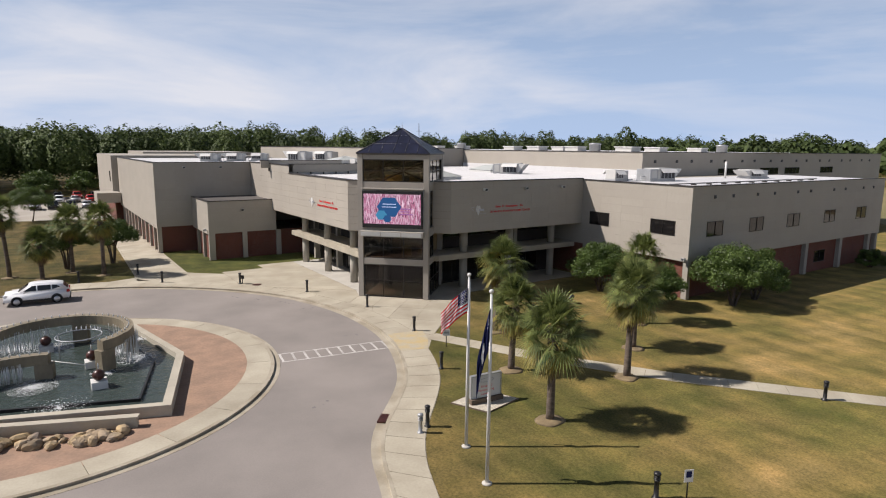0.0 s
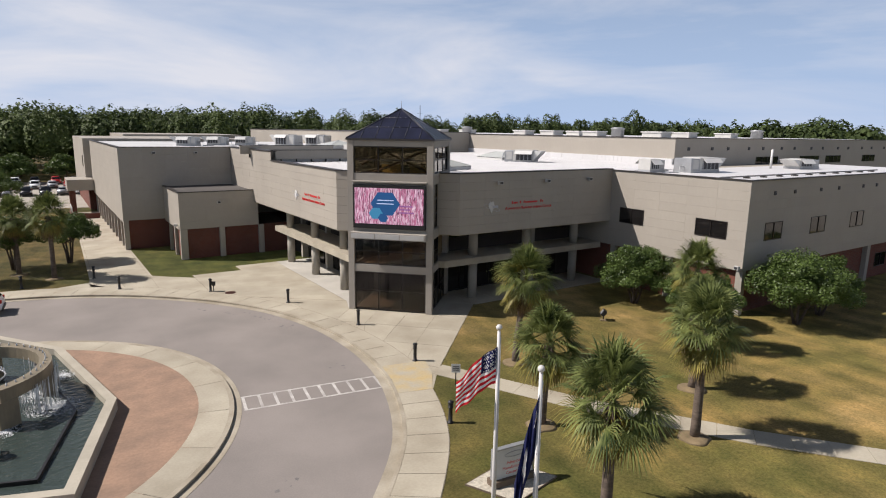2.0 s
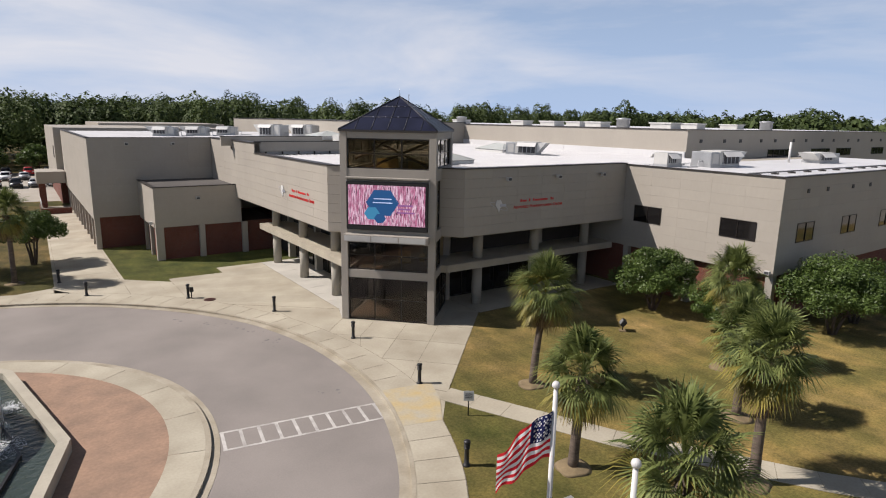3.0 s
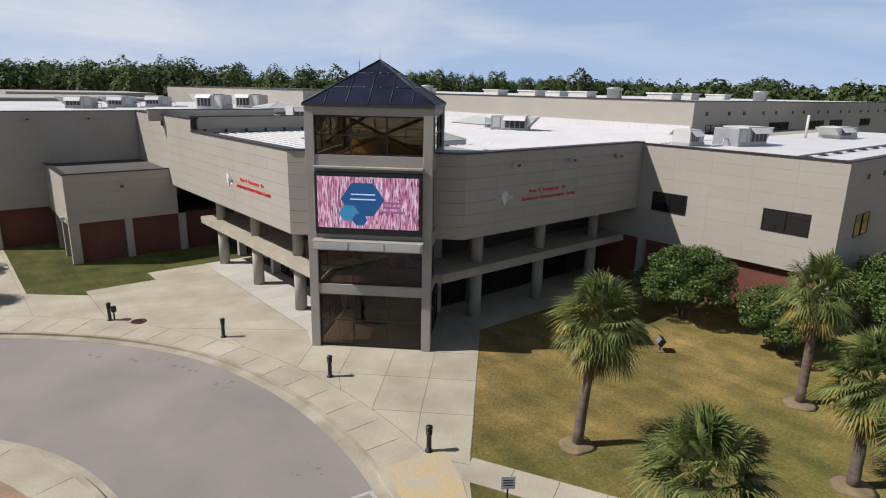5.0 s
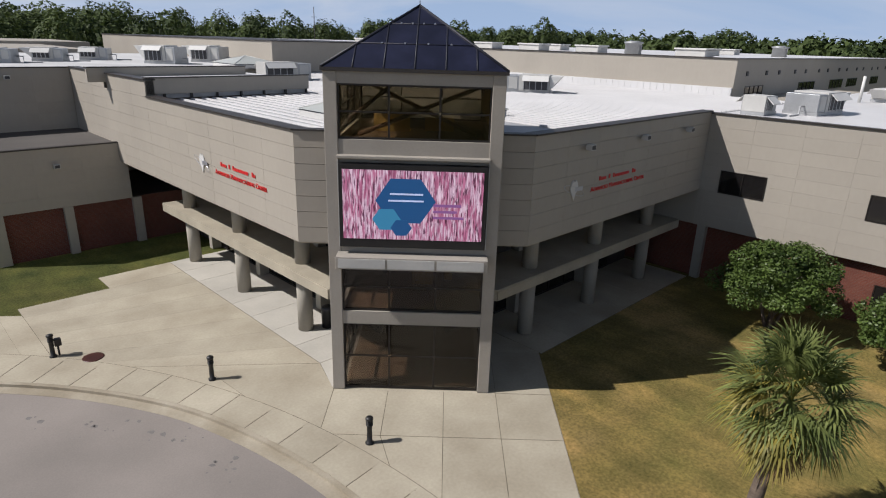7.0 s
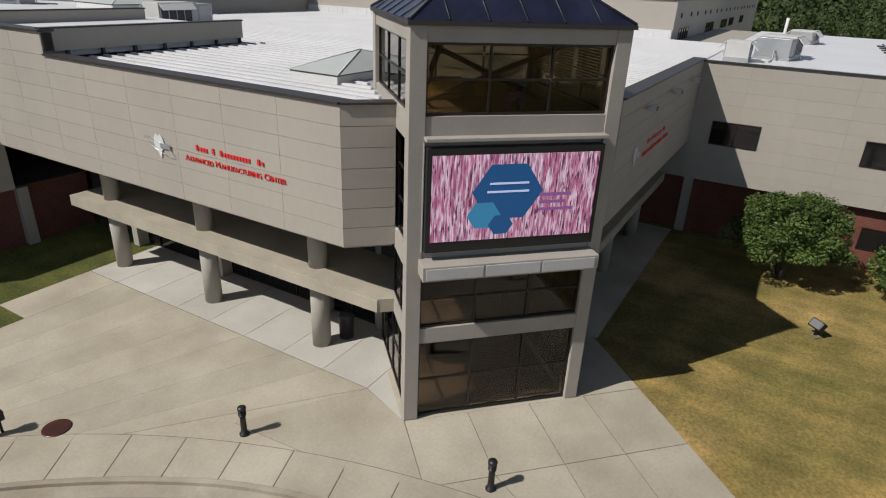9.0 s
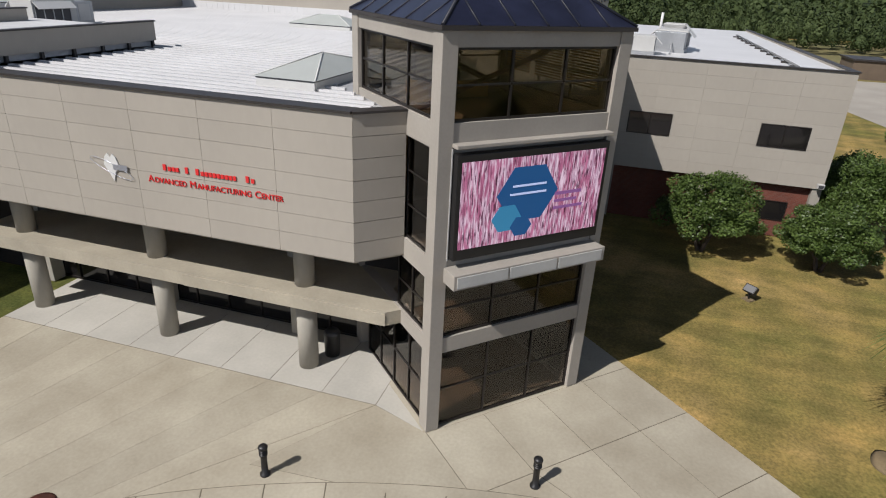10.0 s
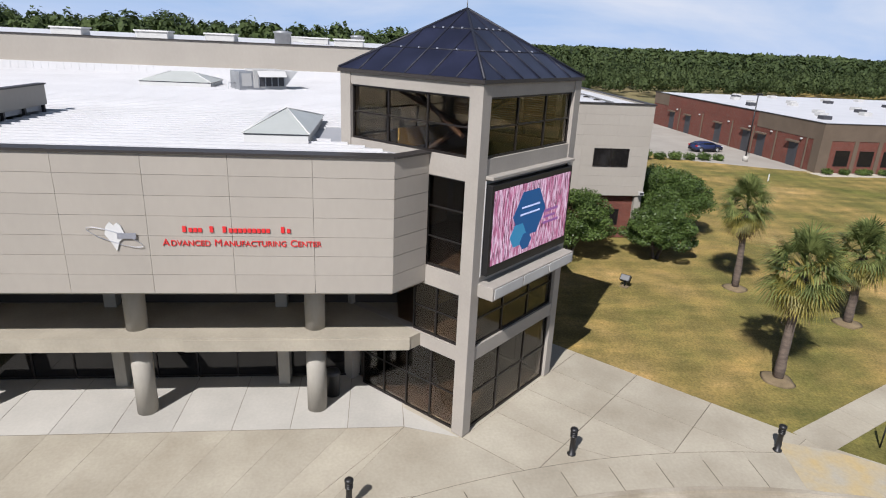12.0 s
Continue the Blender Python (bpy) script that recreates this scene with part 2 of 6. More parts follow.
M_PANEL = surf("beige_metal_panel", (0.47, 0.425, 0.36), 0.62, 0.06, 0.25, 5, 0.03, rnd=0.025, stretch=(1, 1, 0.5))
M_JOINT2 = plain("faint_panel_joint", (0.33, 0.30, 0.25), 0.9)
M_JOINT = plain("panel_joint", (0.22, 0.20, 0.17), 0.9)
M_CONC_T = surf("tower_concrete", (0.44, 0.40, 0.345), 0.8, 0.10, 0.5, 12, 0.08)
M_SLAB = surf("ledge_concrete", (0.47, 0.42, 0.325), 0.85, 0.14, 0.7, 10, 0.1)
M_COL = surf("column_concrete", (0.43, 0.40, 0.34), 0.85, 0.12, 0.8, 10, 0.1, stretch=(1, 1, 0.3))
M_PLAZA = surf("plaza_concrete", (0.51, 0.462, 0.36), 0.9, 0.19, 0.38, 9, 0.12, tint=(0.41, 0.36, 0.27), rnd=0.06)
M_APRON = surf("pale_concrete", (0.58, 0.55, 0.485), 0.9, 0.12, 0.4, 9, 0.1, rnd=0.05)
M_KERB = surf("kerb_concrete", (0.47, 0.42, 0.33), 0.9, 0.2, 0.6, 11, 0.15, tint=(0.33, 0.28, 0.20))
M_RUST = surf("rust_stained_concrete", (0.54, 0.41, 0.20), 0.9, 0.2, 1.1, 9, 0.1, tint=(0.50, 0.455, 0.355))
M_ROAD = surf("asphalt", (0.318, 0.282, 0.255), 0.92, 0.16, 0.22, 17, 0.25, tint=(0.262, 0.234, 0.212))
M_PAINT = surf("worn_road_paint", (0.66, 0.63, 0.59), 0.85, 0.2, 1.6, 14, 0.1, tint=(0.42, 0.39, 0.36))
M_TAR = surf("tar_spot", (0.22, 0.205, 0.195), 0.9, 0.2, 2, 20, 0.2)
M_PAVER = surf("red_stamped_paving", (0.385, 0.245, 0.165), 0.9, 0.3, 0.8, 7, 0.5, tint=(0.30, 0.20, 0.14))
M_LAWN = lawn_of("dry_lawn")
M_LUSH = lawn_of("green_lawn", True)
M_FIELD = surf("dry_field", (0.27, 0.215, 0.095), 0.95, 0.25, 0.02, 0.4, 0.2, tint=(0.15, 0.15, 0.05), stretch=(1, 2.2, 1))
M_GRAVEL_LOT = surf("pale_lot", (0.46, 0.42, 0.36), 0.95, 0.12, 0.2, 7, 0.1)
M_BRICK = brick_of("red_brick", (0.165, 0.045, 0.028), (0.215, 0.062, 0.038), (0.20, 0.15, 0.12))
M_BROWN = surf("brown_block", (0.17, 0.125, 0.085), 0.9, 0.12, 0.6, 8, 0.1)
M_ROOFW = surf("white_metal_roof", (0.82, 0.81, 0.805), 0.45, 0.06, 0.3, 6, 0.03)
M_ROOFD = surf("roof_pan", (0.45, 0.45, 0.46), 0.5, 0.08, 0.3, 6, 0.03)
M_ROOFG = surf("pale_membrane_roof", (0.70, 0.70, 0.70), 0.85, 0.15, 0.2, 5, 0.05)
M_ROOFK = surf("dark_membrane_roof", (0.11, 0.10, 0.092), 0.9, 0.15, 0.4, 6, 0.05)
M_CAP = surf("dark_brown_coping", (0.045, 0.038, 0.034), 0.5, 0.1, 1, 9, 0.02)
M_FRAME = plain("dark_bronze_frame", (0.022, 0.018, 0.016), 0.4, 0.3)
M_TGLASS = glass_of("dark_tinted_glass", (0.21, 0.19, 0.17))
M_TGLASS2 = glass_of("bronze_tinted_glass", (0.27, 0.24, 0.185))
M_GLASSB = plain("dark_window_glass", (0.012, 0.011, 0.011), 0.05)
M_ROOFGLASS = surf("blue_black_glazed_roof", (0.020, 0.022, 0.045), 0.30, 0.35, 0.9, 7, 0.0)
M_RIB = plain("navy_roof_rib", (0.012, 0.013, 0.022), 0.55)
M_STEEL = surf("galvanised_steel", (0.50, 0.51, 0.52), 0.45, 0.12, 1.5, 12, 0.03, metal=0.5)
M_WHITE = surf("white_paint", (0.78, 0.77, 0.74), 0.6, 0.06, 1.0, 12, 0.03)
M_WHITE2 = surf("pale_grey_housing", (0.62, 0.61, 0.58), 0.6, 0.08, 1.0, 12, 0.03)
M_SKYL = surf("milky_skylight_glazing", (0.58, 0.60, 0.56), 0.35, 0.06, 1.0, 6, 0.0)
M_GRILLE = plain("dark_grille", (0.045, 0.045, 0.05), 0.6)
M_GRILLE2 = plain("grey_grille", (0.15, 0.15, 0.15), 0.6)
M_BED = surf("dark_joint_bed", (0.20, 0.17, 0.12), 0.95, 0.2, 1, 9, 0.1)
M_BLACK = surf("black_painted_iron", (0.018, 0.017, 0.017), 0.45, 0.2, 3, 20, 0.03)
M_RED = plain("red_letters", (0.62, 0.03, 0.03), 0.45)
M_SILVER = plain("silver_trim", (0.46, 0.47, 0.52), 0.35, 0.6)
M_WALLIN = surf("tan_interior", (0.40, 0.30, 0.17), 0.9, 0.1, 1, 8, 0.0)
M_FLOORIN = surf("brown_floor", (0.22, 0.14, 0.08), 0.6, 0.15, 1, 8, 0.0)
M_YELLOW = plain("yellow_board", (0.62, 0.42, 0.12), 0.7)
M_BRACE = plain("rust_brown_steel", (0.10, 0.05, 0.03), 0.6)
# near-black tone with the dimness of shaded interiors put into its colour
M_INSHADE = surf("interior_shade_tone", (0.05, 0.042, 0.036), 0.9, 0.15, 1, 8, 0.0)
M_SCREEN = screen_of("display_picture")
M_SHEX = plain("display_blue", (0.008, 0.06, 0.17), 0.4, 0, 0.5)
M_SHEX2 = plain("display_pale_blue", (0.03, 0.17, 0.30), 0.4, 0, 0.5)
M_SINK = plain("display_violet", (0.20, 0.08, 0.22), 0.4, 0, 0.45)
M_SWHITE = plain("display_white", (0.42, 0.47, 0.66), 0.4, 0, 0.5)
M_PALM = leaf_of("palm_green", (0.034, 0.062, 0.014), (0.40, 0.45, 0.14), 0.62, 1.5, 0.25, 0.34)
M_PALMD = leaf_of("palm_dry", (0.10, 0.055, 0.025), (0.46, 0.32, 0.15), 0.8, 1.8)
M_PALMY = leaf_of("palm_yellowing", (0.13, 0.13, 0.025), (0.50, 0.40, 0.09), 0.5, 1.4, 0.22, 0.4)
M_TRUNKP = surf("palm_trunk", (0.165, 0.125, 0.095), 0.95, 0.35, 2.5, 14, 0.6, stretch=(1, 1, 3))
M_LEAF = leaf_of("leaf_green", (0.036, 0.066, 0.013), (0.175, 0.255, 0.062), 0.45, 0.7)
M_HEDGE = leaf_of("hedge_green", (0.05, 0.09, 0.016), (0.20, 0.28, 0.07), 0.5, 0.7)
M_WOODS = leaf_of("woods_green", (0.030, 0.052, 0.016), (0.135, 0.185, 0.055), 0.7, 0.05)
M_PINES = leaf_of("pine_green", (0.045, 0.072, 0.022), (0.125, 0.165, 0.055), 0.7, 0.03)
M_BARK = surf("bark", (0.14, 0.105, 0.08), 0.95, 0.3, 2, 12, 0.5)
M_MULCH = surf("pine_straw", (0.27, 0.20, 0.11), 0.95, 0.3, 2, 25, 0.5)
M_STONE = surf("tan_boulder", (0.50, 0.36, 0.18), 0.9, 0.3, 1.2, 9, 0.5, rnd=0.25, tint=(0.30, 0.24, 0.19))
M_WATER = water_of("fountain_water", (0.040, 0.054, 0.048))
M_FOAM = surf("foam", (0.85, 0.87, 0.88), 0.6, 0.1, 4, 20, 0.5)
M_FWALL = surf("fountain_concrete", (0.54, 0.49, 0.39), 0.85, 0.12, 0.8, 10, 0.08)
M_AQUE = surf("wet_aqueduct_stone", (0.27, 0.225, 0.15), 0.6, 0.25, 1.2, 9, 0.15, stretch=(1, 1, 0.4))
M_BALL = surf("rusty_ball", (0.075, 0.022, 0.014), 0.35, 0.4, 2.5, 12, 0.1)
M_PEBBLE = surf("pale_pebbles", (0.68, 0.62, 0.50), 0.9, 0.3, 9, 40, 0.9)
M_TYRE = plain("tyre_rubber", (0.015, 0.015, 0.015), 0.9)
M_RIM = plain("alloy_rim", (0.55, 0.56, 0.58), 0.35, 0.8)
M_CARGLASS = plain("car_glass", (0.012, 0.014, 0.016), 0.06)
M_LAMP = plain("headlamp", (0.75, 0.76, 0.78), 0.15)
M_TAIL = plain("tail_lamp", (0.35, 0.01, 0.01), 0.25)
M_FRED, M_FWHITE, M_FBLUE = leaf_of("flag_red", (0.75, 0.02, 0.035), (0.82, 0.03, 0.045), 0.8, 0.6, 0.5), leaf_of("flag_white", (1.05, 1.04, 1.03), (1.1, 1.09, 1.08), 0.8, 0.6, 0.5), leaf_of("flag_navy", (0.012, 0.018, 0.085), (0.016, 0.022, 0.10), 0.8)


# ---- builders ----
def quad_box(bm, x0, x1, y0, y1, z0, z1, m=None):
    vs = [Vector((x, y, z)) for z in (z0, z1) for x, y in ((x0, y0), (x1, y0), (x1, y1), (x0, y1))]
    if m is not None:
        vs = [m @ v for v in vs]
    v = [bm.verts.new(c) for c in vs]
    return [bm.faces.new([v[i] for i in q]) for q in ((3, 2, 1, 0), (4, 5, 6, 7), (0, 1, 5, 4), (1, 2, 6, 5), (2, 3, 7, 6), (3, 0, 4, 7))]


def box(*spans, m=None, bevel=0.0):
    bm = bmesh.new()
    for s in spans:
        s = (min(s[0], s[1]), max(s[0], s[1]), min(s[2], s[3]), max(s[2], s[3]), min(s[4], s[5]), max(s[4], s[5]))
        quad_box(bm, *s, m=m)
    if bevel:
        bmesh.ops.bevel(bm, geom=bm.edges[:], offset=bevel, segments=2, affect="EDGES", profile=0.5)
    return bm


def prism(points, z0, z1, m=None):
    """An upright solid on a closed plan."""
    bm = bmesh.new()
    lo = [bm.verts.new((x, y, z0)) for x, y in points]
    hi = [bm.verts.new((x, y, z1)) for x, y in points]
    bm.faces.new(hi), bm.faces.new(lo[::-1])
    for i in range(len(points)):
        j = (i + 1) % len(points)
        bm.faces.new((lo[i], lo[j], hi[j], hi[i]))
    bmesh.ops.recalc_face_normals(bm, faces=bm.faces[:])
    if m is not None:
        bm.transform(m)
    return bm


def lathe(profile, n=16, m=None):
    """A turned solid: (radius, height) from the foot up."""
    bm = bmesh.new()
    rings = [[bm.verts.new((r * math.cos(2 * math.pi * i / n), r * math.sin(2 * math.pi * i / n), z)) for i in range(n)] for r, z in profile]
    for a, b in zip(rings, rings[1:]):
        for i in range(n):
            bm.faces.new((a[i], a[(i + 1) % n], b[(i + 1) % n], b[i]))
    bm.faces.new(rings[0][::-1]), bm.faces.new(rings[-1])
    for f in bm.faces:
        f.smooth = True
    if m is not None:
        bm.transform(m)
    return bm


def tube(points, r0, r1=None, n=8):
    """A round bar along points, thinning from r0 to r1."""
    bm = bmesh.new()
    r1 = r0 if r1 is None else r1
    pts = [Vector(p) for p in points]
    rings = []
    for i, p in enumerate(pts):
        d = (pts[min(i + 1, len(pts) - 1)] - pts[max(i - 1, 0)]).normalized()
        a = d.orthogonal().normalized() if i == 0 else (rings[-1][1] - d * rings[-1][1].dot(d)).normalized()
        b, r = d.cross(a), r0 + (r1 - r0) * i / max(1, len(pts) - 1)
        rings.append(([bm.verts.new(p + (a * math.cos(2 * math.pi * k / n) + b * math.sin(2 * math.pi * k / n)) * r) for k in range(n)], a))
    for (a, _), (b, _) in zip(rings, rings[1:]):
        for k in range(n):
            f = bm.faces.new((a[k], a[(k + 1) % n], b[(k + 1) % n], b[k]))
            f.smooth = True
    bm.faces.new(rings[0][0][::-1]), bm.faces.new(rings[-1][0])
    return bm


def join(*bms):
    out = bmesh.new()
    for b in bms:
        me = bpy.data.meshes.new("tmp")
        b.to_mesh(me), b.free()
        out.from_mesh(me)
        bpy.data.meshes.remove(me)
    return out


def mesh_of(name, bm, material):
    me = bpy.data.meshes.new(name)
    bm.to_mesh(me), bm.free()
    for mt in (material if isinstance(material, (list, tuple)) else [material]):
        me.materials.append(mt)
    return me


def part(name, bm, material, parent=None, label=""):
    me = bm if isinstance(bm, bpy.types.Mesh) else mesh_of(name, bm, material)
    ob = new(name, me)
    if parent is not None:
        ob.parent = parent
    if label:
        tagged(ob, label)
    return ob


def thing(name, label, category, m=None, group="", kind=""):
    ob = tagged(new(name), label, category, group, kind)
    if m is not None:
        ob.matrix_basis = m
    return ob


def solid(name, bm, material, label, category="", group="", kind=""):
    return tagged(new(name, mesh_of(name, bm, material)), label, category, group, kind)


def raw_mesh(name, verts, faces, material, smooth=False, normals=None):
    me = bpy.data.meshes.new(name)
    verts, faces = np.asarray(verts, np.float32), np.asarray(faces, np.int32)
    k = faces.shape[1]
    me.vertices.add(len(verts)), me.loops.add(faces.size), me.polygons.add(len(faces))
    me.vertices.foreach_set("co", verts.ravel()), me.loops.foreach_set("vertex_index", faces.ravel())
    me.polygons.foreach_set("loop_start", np.arange(0, faces.size, k, dtype=np.int32))
    me.polygons.foreach_set("use_smooth", np.full(len(faces), smooth))
    me.materials.append(material)
    me.update(calc_edges=True)
    if normals is not None:
        me.normals_split_custom_set_from_vertices(np.asarray(normals, np.float32))
    return me


def lettering(name, words, size, m, material, parent, depth=0.03):
    """Raised letters in the built-in font; words: (text, size factor, x) set in one line."""
    bms = []
    for text, factor, x in words:
        cu = bpy.data.curves.new("tmp", "FONT")
        cu.body, cu.size, cu.extrude = text, size * factor, depth
        ob = bpy.data.objects.new("tmp", cu)
        scene.collection.objects.link(ob)
        bpy.context.view_layer.update()
        me = bpy.data.meshes.new_from_object(ob.evaluated_get(bpy.context.evaluated_depsgraph_get()))
        bm = bmesh.new()
        bm.from_mesh(me)
        bm.transform(m @ Matrix.Translation((x, 0, 0)))
        bms.append(bm)
        bpy.data.objects.remove(ob), bpy.data.curves.remove(cu), bpy.data.meshes.remove(me)
    return part(name, join(*bms), material, parent)


# ---- ground, road, pavements ----
CX, CY, RA, RB, RC = -26.0, -6.0, 19.75, 23.3, 22.0


BEND = ((-2.4, 0.0), (-1.9, 1.6), (-1.5, 3.2), (-1.2, 3.2), (-1.08, 2.2), (-1.005, 1.1), (-0.96, 0.42), (-0.925, -0.06), (-0.865, -0.62), (-0.79, -0.98), (-0.71, -0.99), (-0.62, -0.75), (-0.5, -0.32), (-0.41, -0.12), (-0.3, 0.08), (-0.2, 0.3), (-0.1, 0.46), (0.0, 0.6), (0.2, 0.8), (0.45, 0.85), (0.65, 0.5), (0.85, 0.15), (1.1, 0.0))


def bend(th):
    """How far the kerb swings off the oval: in beside the drain, out where the drive leaves."""
    th = math.atan2(math.sin(th), math.cos(th))
    return sum(float(np.interp(th + s * 0.015, [b[0] for b in BEND], [b[1] for b in BEND])) for s in (-2, -1, 0, 1, 2)) / 5


def walk_edge(th):
    """The kerbside walk's outer edge, wider along the forecourt."""
    return 2.43 + (0.49 - bend(th)) * max(0.0, min(1.0, (th + 0.27) / 0.06))


def oval(off, th):
    """A point of the drive's outer kerb line, off metres outside it."""
    rb = RB if math.sin(th) > 0 else RC
    n = Vector((math.cos(th) / RA, math.sin(th) / rb)).normalized()
    off += bend(th)
    return Vector((CX + RA * math.cos(th) + n.x * off, CY + rb * math.sin(th) + n.y * off))


def ring(off0, off1, z0, z1, a0=0.0, a1=2 * math.pi, n=160):
    bm = bmesh.new()
    full = a1 - a0 > 6.28
    rows = []
    for i in range(n if full else n + 1):
        th = a0 + (a1 - a0) * i / n
        p, q = oval(off0(th) if callable(off0) else off0, th), oval(off1(th) if callable(off1) else off1, th)
        rows.append([bm.verts.new((p.x, p.y, z0)), bm.verts.new((p.x, p.y, z1)), bm.verts.new((q.x, q.y, z1)), bm.verts.new((q.x, q.y, z0))])
    for i in range(n):
        a, b = rows[i], rows[(i + 1) % len(rows)]
        for k in range(4):
            bm.faces.new((a[k], b[k], b[(k + 1) % 4], a[(k + 1) % 4]))
    bmesh.ops.recalc_face_normals(bm, faces=bm.faces[:])
    return bm


gv, gf = [], []
steps, NG = (0.6, 1.5, 3.2, 6, 10, 16, 24, 36, 55, 85, 130, 220, 400, 900, 3500), 144
for s in steps:
    for i in range(NG):
        p = oval(s, 2 * math.pi * i / NG)
        gv.append((p.x, p.y, -0.03))
for r in range(len(steps) - 1):
    for i in range(NG):
        j = (i + 1) % NG
        gf.append((r * NG + i, (r + 1) * NG + i, (r + 1) * NG + j, r * NG + j))
tagged(new("ground", raw_mesh("ground", gv, gf, M_LAWN)), "dry mown lawn with straw and green patches", "lawn", kind="structure")
solid("road", prism([oval(0.05, 2 * math.pi * i / 160) for i in range(160)], -0.5, -0.13), M_ROAD, "worn grey asphalt circular drive", "road", kind="structure")
solid("kerb", join(ring(0.0, 0.45, -0.4, -0.12), ring(0.45, 0.62, -0.4, 0.0)), M_KERB, "stained concrete kerb and gutter beside the drive", "kerb", kind="structure")

# island in the drive
ICX, ICY, IR = -25.6, -6.2, 12.5


def disc(r, n=120):
    return [(ICX + r * math.cos(2 * math.pi * i / n), ICY + r * math.sin(2 * math.pi * i / n)) for i in range(n)]


def annulus(r0, r1, z0, z1, n=120):
    bm = bmesh.new()
    rows = []
    for i in range(n):
        c, s = math.cos(2 * math.pi * i / n), math.sin(2 * math.pi * i / n)
        rows.append([bm.verts.new((ICX + r * c, ICY + r * s, z)) for r, z in ((r0, z0), (r0, z1), (r1, z1), (r1, z0))])
    for i in range(n):
        a, b = rows[i], rows[(i + 1) % n]
        for k in range(4):
            bm.faces.new((a[k], b[k], b[(k + 1) % 4], a[(k + 1) % 4]))
    bmesh.ops.recalc_face_normals(bm, faces=bm.faces[:])
    return bm


island = solid("pavement", prism(disc(11.4), -0.4, -0.004), M_PAVER, "red stamped paving round the fountain", "pavement", kind="structure")
solid("kerb", annulus(12.3, 12.52, -0.4, 0.0), M_KERB, "concrete kerb round the fountain island", "kerb", kind="structure")
solid("kerb", annulus(12.5, 12.85, -0.4, -0.118), M_KERB, "concrete gutter round the fountain island", "kerb", kind="structure")
rim = tagged(new("pavement"), "pale concrete band of slabs round the red paving", "pavement", kind="structure")
for i in range(22):
    a0, a1 = 2 * math.pi * i / 22 + 0.0012, 2 * math.pi * (i + 1) / 22 - 0.0012
    pts = [(ICX + r * math.cos(a0 + (a1 - a0) * k / 6), ICY + r * math.sin(a0 + (a1 - a0) * k / 6)) for r, ks in ((10.95, range(7)), (12.3, range(6, -1, -1))) for k in ks]
    part("slab", prism(pts, -0.3, 0.0), M_PLAZA, rim)

# crossing stripes on the asphalt
crossing = tagged(new("road_marking"), "worn white ladder crossing painted on the asphalt", "road marking", kind="structure")
c0, c1 = Vector((-13.05, -9.14)), Vector((-6.22, -10.25))
cd = (c1 - c0).normalized()
cn = Vector((-cd.y, cd.x))
for off in (-0.74, 0.74):
    a, b = c0 + cn * off, c1 + cn * off
    part("stripe", prism([a - cn * 0.06, b - cn * 0.06, b + cn * 0.06, a + cn * 0.06], -0.14, -0.126), M_PAINT, crossing)
for i in range(10):
    a = c0.lerp(c1, (i + 0.12) / 9.3)
    part("stripe", prism([a - cn * 0.72 - cd * 0.07, a - cn * 0.72 + cd * 0.07, a + cn * 0.72 + cd * 0.07, a + cn * 0.72 - cd * 0.07], -0.14, -0.1255), M_PAINT, crossing)

# tar spots on the asphalt along the bend
rs = random.Random(9)
spots = []
for th1, off1 in ((0.51, -1.0), (0.56, -1.2), (0.44, -0.9), (0.40, -0.8), (0.29, -1.2), (0.31, -1.4), (0.66, -1.4), (-0.06, -1.6), (-0.62, -3.2)):
    for i in range(5):
        c = oval(off1 + rs.gauss(0, 0.35), th1 + rs.gauss(0, 0.02))
        sz = 0.03 + 0.10 * rs.random() ** 2
        spots.append(prism([(c.x + sz * rs.uniform(0.5, 1.3) * math.cos(k * 0.785), c.y + sz * rs.uniform(0.5, 1.3) * math.sin(k * 0.785)) for k in range(8)], -0.14, -0.1275))
tagged(solid("tar_spots", join(*spots), M_TAR, "small dark tar spots on the drive", "tar", kind="stuff"))

# plaza: a base bed, then slabs
TM = pose(0, 0, 0, 0, 0, -45)   # the tower's own axes: x along its front, y inwards
S2 = math.sqrt(0.5)


def uv(u, v):
    return Vector(((u + v) * S2, (v - u) * S2))


A_TOP, A_BOT = 1.62, -1.35   # the plaza's stretch of kerb
bed = [oval(0.62, A_TOP + (A_BOT - A_TOP) * i / 60) for i in range(61)]
bed += [oval(2.46, A_BOT + (-0.28 - A_BOT) * i / 40) for i in range(41)]
bed += [uv(5.56, -10.0), uv(5.56, -3.0), uv(5.56, 3.5), Vector((21, -1.65)), Vector((21, 3)), Vector((3, 3)), Vector((3, 19.6)), Vector((-9.5, 17.4)), Vector((-12.6, 20.0)), Vector((-12.75, 68)), Vector((-16.2, 68)), Vector((-17.3, 20.0)), Vector((-19.6, 19.3)), Vector((-26, 19.8))]
plaza = solid("pavement", prism(bed, -0.3, -0.014), M_PLAZA, "tan stained concrete forecourt with sawn joints", "pavement", kind="structure")
walkway = tagged(new("pavement"), "kerbside concrete walk of separate slabs", "pavement", kind="structure")
NS = 44
for i in range(NS):
    a0 = A_TOP + (A_BOT - A_TOP) * i / NS
    a1 = A_TOP + (A_BOT - A_TOP) * (i + 1) / NS
    d = (a1 - a0) * 0.011
    pts = [oval(0.63, a0 + d), oval(0.63, (a0 + a1) / 2), oval(0.63, a1 - d), oval(walk_edge(a1 - d), a1 - d), oval(walk_edge((a0 + a1) / 2), (a0 + a1) / 2), oval(walk_edge(a0 + d), a0 + d)]
    part("slab", prism(pts, -0.3, 0.0), M_PLAZA, walkway)
